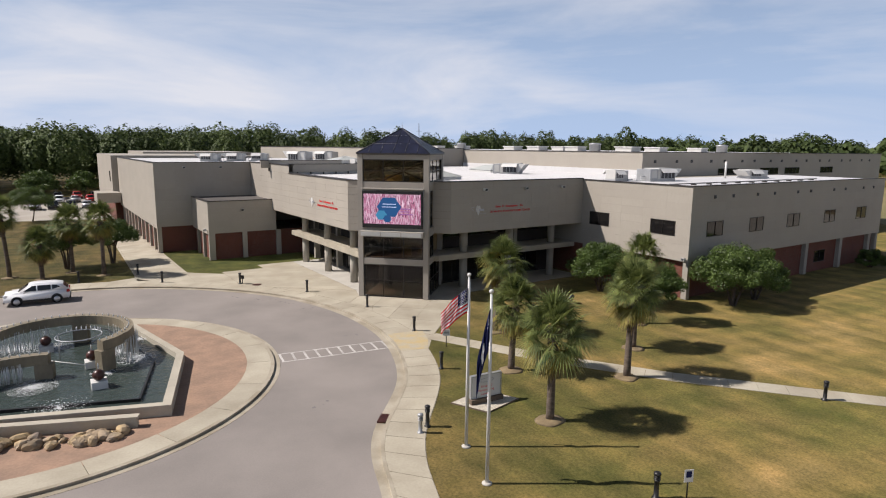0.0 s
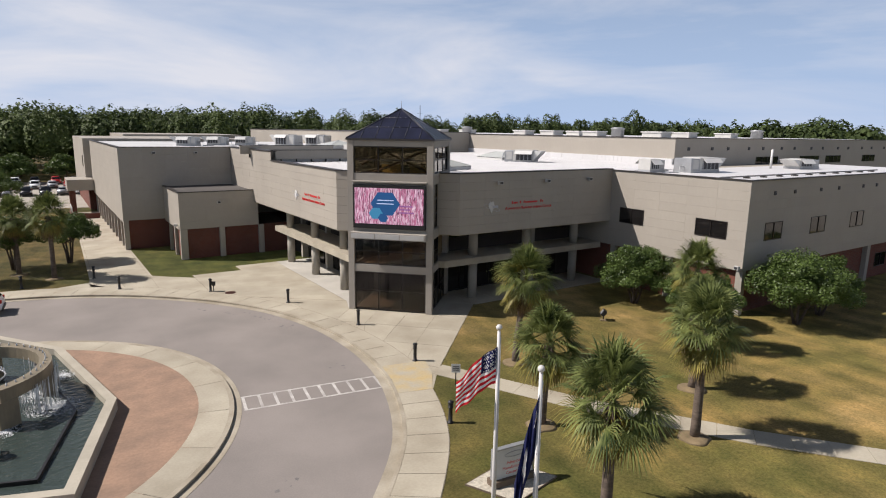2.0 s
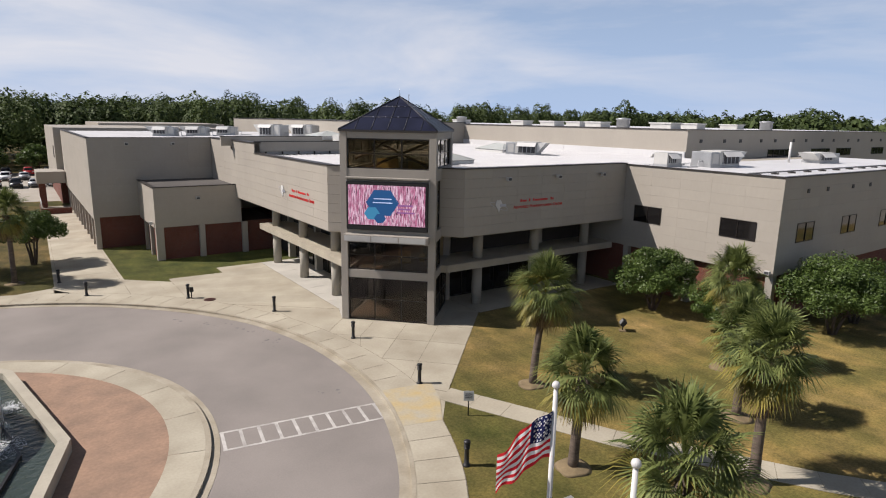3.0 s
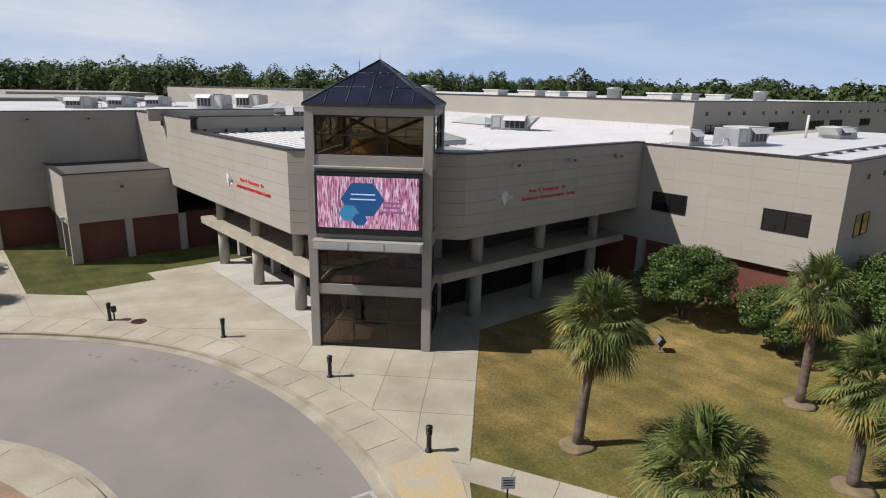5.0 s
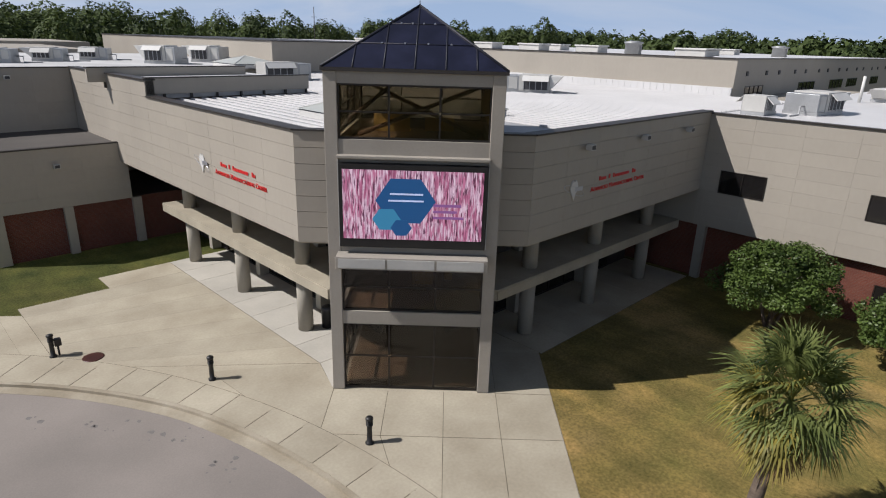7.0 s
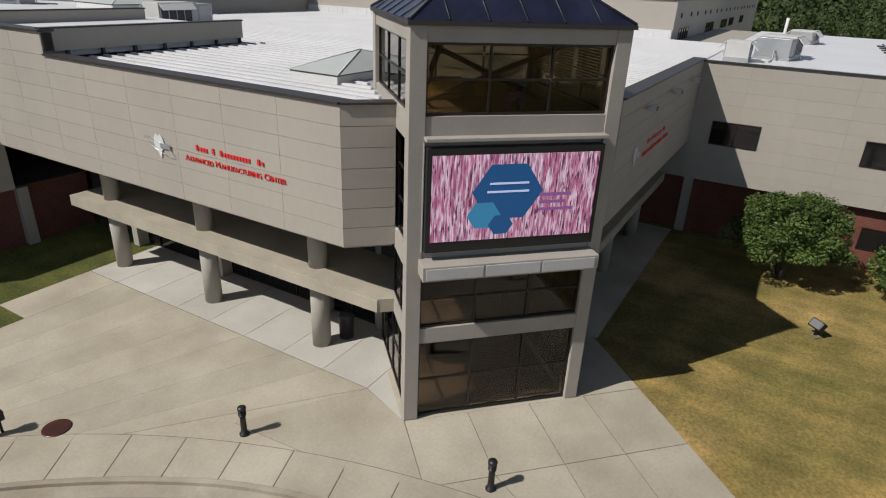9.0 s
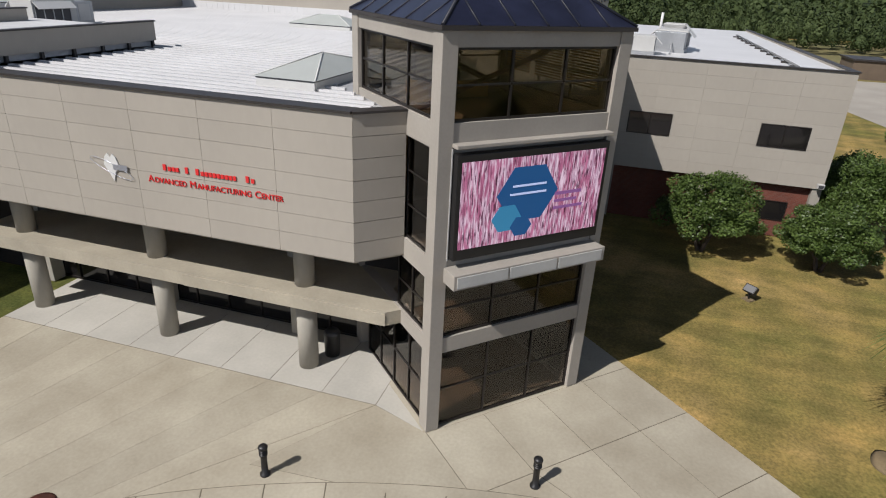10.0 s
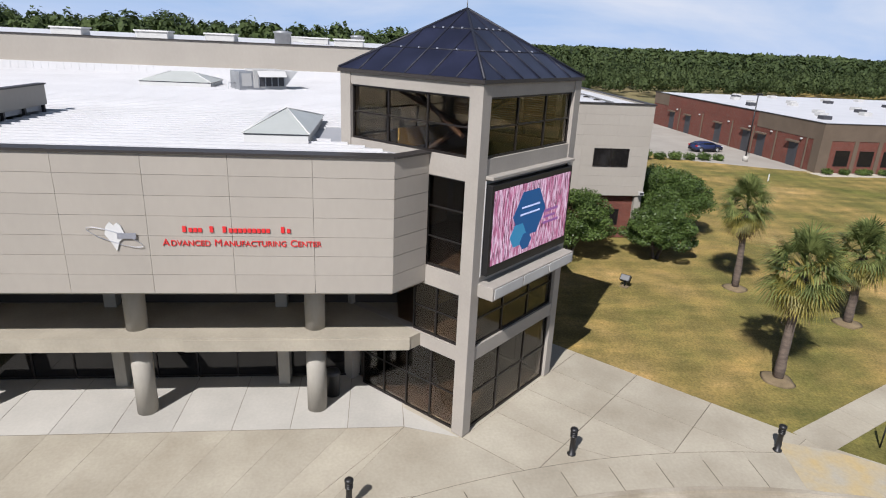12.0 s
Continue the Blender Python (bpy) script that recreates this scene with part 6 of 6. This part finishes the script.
def palm(x, y, trunk_h, seed, size=1.0, lean=(0.0, 0.0), rust=0, label="cabbage palm with a dense fan-leaf crown"):
    random.seed(seed)
    t = thing("palm_tree", label, "palm", pose(x, y, -0.03), "palms")
    top = Vector((lean[0], lean[1], trunk_h))
    pts = [Vector((lean[0] * (i / 8) ** 1.6, lean[1] * (i / 8) ** 1.6, trunk_h * i / 8)) for i in range(9)]
    tb = tube(pts, 0.21, 0.15, 14)
    for v in tb.verts:
        v.co += Vector((1, 1, 0)) * 0.035 * noise.noise(v.co * 5 + Vector((seed, 0, 0)))
    boots = []
    for i in range(46):
        a, z = random.random() * 6.283, trunk_h * (0.62 + 0.36 * random.random())
        q = pts[0].lerp(top, z / trunk_h)
        boots.append(box((0.12, 0.27, -0.05, 0.05, -0.11, 0.11), m=pose(q.x, q.y, z, 0, -28, math.degrees(a))))
    part("trunk", join(tb, *boots), M_TRUNKP, t)
    bm, dry, old = bmesh.new(), bmesh.new(), bmesh.new()
    for i in range(54):
        f = (i + 0.5) / 54
        el = math.radians(86 - 98 * f ** 0.85 + random.uniform(-14, 14))
        frond(bm if f < 0.84 or i % 3 else old, top + Vector((0, 0, 0.45 - 0.5 * f)), i * 2.39996 + random.uniform(-0.25, 0.25), el, (1.62 + 0.42 * random.random()) * size, 0.08 + 0.6 * f * f)
    for i in range(13):
        frond(old, top - Vector((0, 0, 0.10)), i * 2.39996 + random.random(), math.radians(-20 - 28 * random.random()), (1.35 + 0.35 * random.random()) * size, 0.7)
    for i in range(13):
        frond(dry, top - Vector((0, 0, 0.22)), i * 2.39996 + random.random(), math.radians(-50 - 26 * random.random()), (1.05 + 0.3 * random.random()) * size, 0.9, 150, 15)
    for i in range(rust):
        frond(old, top + Vector((0, 0, 0.1)), 2.2 + 0.35 * i, math.radians(24 + 9 * i), 1.75 * size, 0.4)
    part("crown", bm, M_PALM, t, "green fan leaves")
    part("old_fronds", old, M_PALMY, t, "yellowing lower fan leaves")
    part("dead_fronds", dry, M_PALMD, t, "dry brown hanging fronds")
    mound = lathe([(0.72, 0.0), (0.55, 0.06), (0.4, 0.10), (0.2, 0.13)], 24)
    for v in mound.verts:
        v.co.xy *= 1 + 0.18 * noise.noise(v.co * 2 + Vector((seed, 3, 0)))
    ob = solid("mulch_ring", mound, M_MULCH, "ring of brown pine straw round a palm trunk", "mulch", "mulch rings")
    ob.matrix_basis = pose(x, y, -0.03)
    return t


palm(-5.25, -24.6, 4.1, 11, 1.12)
palm(-2.5, -18.5, 3.7, 12, 1.0, (0.15, -0.1))
palm(2.33, -22.9, 4.7, 13, 1.08, (0.2, 0.1))
palm(1.4, -12.15, 4.7, 14, 1.1, (0.35, -0.25), 5, "cabbage palm with some rust-yellow fronds in its crown")
palm(11.7, -16.2, 4.8, 15, 1.0, (0.3, 0.1))
palm(6.84, -19.7, 3.7, 16, 1.0, (0.1, 0.1))
palm(-27.4, 26.0, 6.1, 17, 1.0, (-0.3, 0.0), 0, "tall cabbage palm beside the drive")
palm(-24.8, 23.6, 3.2, 18, 1.05)
palm(-22.2, 26.0, 4.9, 19, 1.05)
palm(-19.7, 22.9, 5.3, 20, 1.05)


def leafy(bm_v, bm_f, c, r, n, size, flat=0.75, hollow=0.55):
    """Adds n leaves in a lumpy shell round c."""
    for i in range(n):
        d = Vector((random.gauss(0, 1), random.gauss(0, 1), random.gauss(0, 1) * flat)).normalized()
        k = r * (hollow + (1 - hollow) * random.random() ** 0.6)
        p = c + Vector((d.x * k, d.y * k, d.z * k * flat))
        a = Vector((random.gauss(0, 1), random.gauss(0, 1), random.gauss(0, 0.6))).normalized()
        b = a.cross(d + Vector((random.gauss(0, 0.5), random.gauss(0, 0.5), 0.4))).normalized()
        s = size * (0.6 + 0.7 * random.random())
        o = len(bm_v)
        bm_v.extend((p - a * s, p + b * s * 0.55, p + a * s, p - b * s * 0.55))
        bm_f.append((o, o + 1, o + 2, o + 3))


def tree(x, y, h, r, seed, label, mat=None, stems=4, leaves=540, lumps=50, base=0.17, leaf=0.078):
    """A broad low tree: several stems, limbs and a crown of many leaf clumps."""
    random.seed(seed)
    t = thing("tree", label, "tree", pose(x, y, -0.03), "broadleaf trees")
    vs, fs, limbs = [], [], []
    for i in range(lumps):
        a, q = i * 2.39996, math.sqrt((i + 0.5) / lumps)
        zz = h * (base + (1 - base) * 0.86 * math.sqrt(max(0.0, 1 - q * q * 0.92)) * (0.72 + 0.3 * random.random()))
        if random.random() < 0.34:
            zz = h * (base + 0.16 + 0.2 * random.random())
        c = Vector((r * 0.86 * q * math.cos(a), r * 0.86 * q * math.sin(a), zz))
        c += Vector((random.gauss(0, 0.12), random.gauss(0, 0.12), 0)) * r * 0.6
        leafy(vs, fs, c, r * (0.20 + 0.13 * random.random()), leaves, leaf)
        if i % 3 == 0:
            limbs.append(c)
    stem_b = []
    for k in range(stems):
        a = k * 6.283 / stems + 0.4
        s0 = Vector((0.14 * math.cos(a), 0.14 * math.sin(a), 0))
        s1 = Vector((r * 0.16 * math.cos(a), r * 0.16 * math.sin(a), h * base * 0.9))
        s2 = Vector((r * 0.34 * math.cos(a), r * 0.34 * math.sin(a), h * 0.6))
        stem_b.append(tube([s0, s0.lerp(s1, 0.5) + Vector((0.03, 0.02, 0)), s1, s2], 0.11, 0.05, 8))
        for c in limbs[k::stems]:
            stem_b.append(tube([s1, s1.lerp(c, 0.5) + Vector((0, 0, 0.1)), c], 0.045, 0.012, 5))
    part("trunk", join(*stem_b), M_BARK, t)
    part("crown", raw_mesh("crown", [tuple(v) for v in vs], fs, mat or M_LEAF), None, t)
    return t


tree(17.3, -7.6, 5.3, 2.7, 31, "dense round dark green tree near the office wall")
tree(16.9, -13.5, 4.1, 2.35, 32, "low spreading dark green tree in the lawn")
tree(22.9, -17.0, 5.2, 3.3, 33, "wide low dark green tree by the office corner", lumps=60, base=0.27)
tree(26.6, -16.8, 4.7, 2.4, 34, "low dark green tree by the office wall")
tree(-22.6, 28.5, 5.0, 2.6, 35, "multi-stemmed crape myrtle behind the palms", base=0.42)
tree(-18.3, 29.5, 5.0, 2.7, 36, "multi-stemmed crape myrtle beside the walk", base=0.42)
tree(-25.6, 76.0, 6.0, 3.4, 37, "young round tree at the edge of the lot", base=0.35, stems=1)
tree(-24.0, 128.0, 7.0, 4.5, 38, "clipped round tree before the woods", stems=1, lumps=50, leaf=0.25, leaves=140)
tree(-15.0, 127.0, 7.0, 3.4, 39, "clipped round tree before the woods", stems=1, lumps=50, leaf=0.25, leaves=140)
tree(52.5, -15.6, 2.2, 1.5, 40, "dark shrub against the brick base", stems=3, lumps=24, base=0.1)


def shrub(x, y, r, seed, mat):
    random.seed(seed)
    vs, fs = [], []
    for i in range(9):
        a = i * 2.4
        leafy(vs, fs, Vector((r * 0.5 * math.cos(a) * (i > 0), r * 0.5 * math.sin(a) * (i > 0), r * (0.75 + 0.2 * (i % 2)))), r * 0.55, 90, 0.12, 0.9)
    ob = tagged(new("shrub", raw_mesh("shrub", [tuple(v) for v in vs], fs, mat)), "round clipped green shrub", "shrub", "hedge shrubs")
    ob.matrix_basis = pose(x, y, -0.03)
    return ob


sh = shrub(55.2, -29.2, 0.92, 51, M_HEDGE)
for i in range(1, 6):
    copy_thing(sh, pose(55.2 + 0.05 * i, -29.2 - 2.05 * i, -0.24, 0, 0, i * 53) @ Matrix.Scale(0.85 + 0.2 * ((i * 7) % 5) / 5, 4))
solid("gravel_bed", prism([(48.5, -47.2), (46.2, -47.6), (46.9, -75), (48.5, -75)], -0.1, 0.0), M_PEBBLE, "pale gravel planting bed along the brick wall", "gravel bed")
for i in range(12):
    copy_thing(sh, pose(47.5, -49.0 - 1.75 * i - 0.5 * (i % 3), -0.16, 0, 0, i * 71) @ Matrix.Scale(0.72, 4))


# ---- brick building across the yard ----
com = thing("commercial_building", "long single-storey red brick building with a white roof", "building")
BX, BY, BH = 48.6, -48.2, 5.9
part("wall", box((BX, 96, -110, BY, 0, 4.2)), M_BRICK, com)
part("band", box((BX - 0.05, 62, -110, BY + 0.05, 3.9, BH), (90, 96.05, -110, BY + 0.05, 3.9, BH)), M_BROWN, com, "brown block parapet band")
part("parapet", box((62, 90, -110, BY + 0.02, 4.2, BH - 0.1)), M_BRICK, com)
part("roof", box((BX + 0.3, 95.7, -109.7, BY - 0.3, BH - 0.02, BH + 0.03)), M_ROOFW, com)
part("coping", box((BX - 0.1, 96.1, BY - 0.25, BY + 0.1, BH - 0.001, BH + 0.09), (BX - 0.1, BX + 0.25, -110, BY - 0.25, BH - 0.001, BH + 0.086)), M_CAP, com)
part("pier", box((BX - 0.12, BX + 1.3, BY - 1.3, BY + 0.12, 0, 3.9)), M_BROWN, com)
for x in (53.5, 60.5, 64.2, 72.0, 82.0, 88.0):
    d = part("door", box((x - 0.9, x + 0.9, BY - 0.1, BY + 0.03, 0, 3.0)), M_GRILLE, com, "dark service door recess")
    part("canopy", box((x - 1.05, x + 1.05, BY + 0.03, BY + 0.55, 3.05, 3.25)), M_BROWN, d)
for i in range(9):
    window_unit(com, "x", BX, -52.2 - 3.2 * i, -50.4 - 3.2 * i, 0.9, 2.7, -1, 0)
    part("pier", box((BX - 0.1, BX + 0.02, -53.1 - 3.2 * i, -52.6 - 3.2 * i, 0, 3.9)), M_BROWN, com)
for x in (51.0, 57.2, 62.4, 68.0, 77.0, 85.0):
    part("downspout", box((x - 0.08, x + 0.08, BY + 0.06, BY + 0.2, 0, 3.9)), M_BROWN, com)
    part("wall_lamp", box((x + 1.0, x + 1.3, BY + 0.06, BY + 0.22, 3.55, 3.75)), M_WHITE2, com)
for i in range(30):
    x, y = 54 + (i * 7.3) % 38, -52 - (i * 11.7) % 42
    v = thing("roof_vent", "small pale vent on the white roof", "roof vent", pose(x, y, BH + 0.03), "yard roof vents")
    part("housing", box((-0.6, 0.6, -0.6, 0.6, 0, 0.45), bevel=0.04), M_WHITE2 if i % 3 else M_GRILLE, v)
lamp = thing("street_lamp", "tall dark lamp post with a flat head on a pale footing", "lamp post", pose(55.4, -43.2, 0))
part("footing", lathe([(0.35, 0), (0.35, 0.7)], 16), M_APRON, lamp)
part("pole", tube([(0, 0, 0.7), (0, 0, 8.6)], 0.1, 0.07), M_BLACK, lamp)
part("head", box((-0.7, 0.3, -0.2, 0.2, 8.55, 8.75), bevel=0.03), M_BLACK, lamp)
stake = thing("marker_stake", "pale marker stake in the grass", "stake", pose(43.0, -38.5, -0.03))
part("stake", box((-0.05, 0.05, -0.05, 0.05, 0, 0.8)), M_WHITE, stake)
far = thing("storage_shed", "small dark shed at the end of the yard", "shed", pose(118, -44, 0))
part("wall", box((-4, 4, -3, 3, 0, 3.2)), M_BROWN, far)
part("roof", box((-4.3, 4.3, -3.3, 3.3, 3.2, 3.5)), M_CAP, far)


# ---- woods ----
def woods(name, spots, n_leaf, mat, label, seed, leaf_k=0.16, conic=False):
    """Far trees as one mass of leaf clumps. spots: x, y, height, crown radius."""
    rng = np.random.default_rng(seed)
    spots = np.asarray(spots, float)
    k = len(spots)
    d = rng.normal(size=(k, n_leaf, 3))
    d /= np.linalg.norm(d, axis=2, keepdims=True)
    lump = 0.84 + 0.20 * np.sin(d[..., 0:1] * 5 + rng.random((k, 1, 1)) * 6) * np.sin(d[..., 1:2] * 5 + rng.random((k, 1, 1)) * 6) - 0.12 * rng.random(size=(k, n_leaf, 1))
    rad = spots[:, None, 3:4]
    hh = spots[:, None, 2:3]
    p = d * lump * rad
    half = hh * (0.42 if not conic else 0.40)
    p[..., 2:3] = d[..., 2:3] * lump * half
    if conic:
        taper = np.clip(0.75 - 0.5 * d[..., 2:3], 0.2, 1.2)
        p[..., :2] *= taper
    p[..., 2:3] += hh - half
    p[..., 0] += spots[:, None, 0]
    p[..., 1] += spots[:, None, 1]
    p[..., 2] = np.maximum(p[..., 2], 0.2)
    nn = d + 0.45 * rng.normal(size=(k, n_leaf, 3)) + np.array((0, 0, 0.25))
    nn /= np.linalg.norm(nn, axis=2, keepdims=True)
    a = rng.normal(size=(k, n_leaf, 3))
    a -= d * (a * d).sum(2, keepdims=True) * 0.6
    a /= np.linalg.norm(a, axis=2, keepdims=True)
    b = np.cross(a, d)
    b /= np.maximum(1e-6, np.linalg.norm(b, axis=2, keepdims=True))
    b *= -np.sign((np.cross(a, b) * nn).sum(2, keepdims=True) + 1e-9)
    s = rad * leaf_k * (0.6 + 0.8 * rng.random((k, n_leaf, 1)))
    v = np.stack((p - a * s, p + b * s * 0.8, p + a * s, p - b * s * 0.8), 2).reshape(-1, 3)
    f = np.arange(len(v)).reshape(-1, 4)
    return tagged(new(name, raw_mesh(name, v, f, mat, True, np.repeat(nn.reshape(-1, 3), 4, axis=0))), label, "woods", kind="stuff")


rng = np.random.default_rng(5)


def scatter(x0, x1, y0, y1, step, h0, h1, r0, r1, keep=None):
    out = []
    for x in np.arange(x0, x1, step):
        for y in np.arange(y0, y1, step):
            px, py = x + rng.uniform(-0.45, 0.45) * step, y + rng.uniform(-0.45, 0.45) * step
            if keep is None or keep(px, py):
                out.append((px, py, rng.uniform(h0, h1), rng.uniform(r0, r1)))
    return out


woods("woods", scatter(-170, 25, 136, 166, 6.0, 15, 18.5, 3.6, 5.4, lambda x, y: y > 134 + 0.10 * abs(x + 20)), 1500, M_WOODS, "tall dark green woods behind the lot", 61, 0.068)
woods("woods", scatter(-240, 60, 166, 215, 9.0, 16, 20.5, 5, 7.5, None), 800, M_WOODS, "tall dark green woods behind the lot", 62, 0.07)
woods("woods", scatter(20, 330, 175, 235, 9.5, 15, 23, 4.5, 7.5, lambda x, y: y > 190 - 0.08 * x and rng.random() < 0.85) + [(231, 167, 25.5, 7.5), (236, 169, 22, 6), (277, 99, 22.5, 8), (271, 103, 21, 8), (284, 96, 21.5, 8.5), (262, 118, 20, 7.5)], 1300, M_WOODS, "mixed green woods behind the halls", 63, 0.066)
woods("woods", scatter(235, 420, -10, 210, 12, 13, 21, 5, 8, lambda x, y: x + y * 0.35 > 265 and rng.random() < 0.7), 300, M_WOODS, "mixed green woods behind the halls", 64, 0.14)
woods("woods", scatter(152, 240, -260, 20, 5.5, 5.0, 11, 2.2, 3.6, lambda x, y: x > 158 + 0.18 * abs(y + 80)), 440, M_PINES, "low dense pine plantation beyond the field", 65, 0.10, True)
woods("woods", scatter(230, 460, -420, 60, 9.5, 7, 14, 3.6, 6, None), 170, M_PINES, "low dense pine plantation reaching to the horizon", 66, 0.16)
woods("woods", scatter(450, 1100, -900, 300, 24, 11, 17, 11, 17, None), 90, M_PINES, "distant pine woods on the horizon", 67, 0.19)
woods("woods", scatter(100, 230, -420, -260, 9, 7, 11, 4, 6, lambda x, y: x - y > 420), 70, M_PINES, "low dense pine plantation beyond the field", 68, 0.26)
mast = thing("radio_mast", "thin dark mast standing far behind the halls", "mast", pose(111, 176, -0.03))
part("pole", tube([(0, 0, 0), (0, 0, 22.8)], 0.22, 0.12, 6), M_CAP, mast)
part("crosspiece", tube([(-0.9, 0.6, 19.5), (0.9, -0.6, 19.5)], 0.07, n=5), M_CAP, mast)
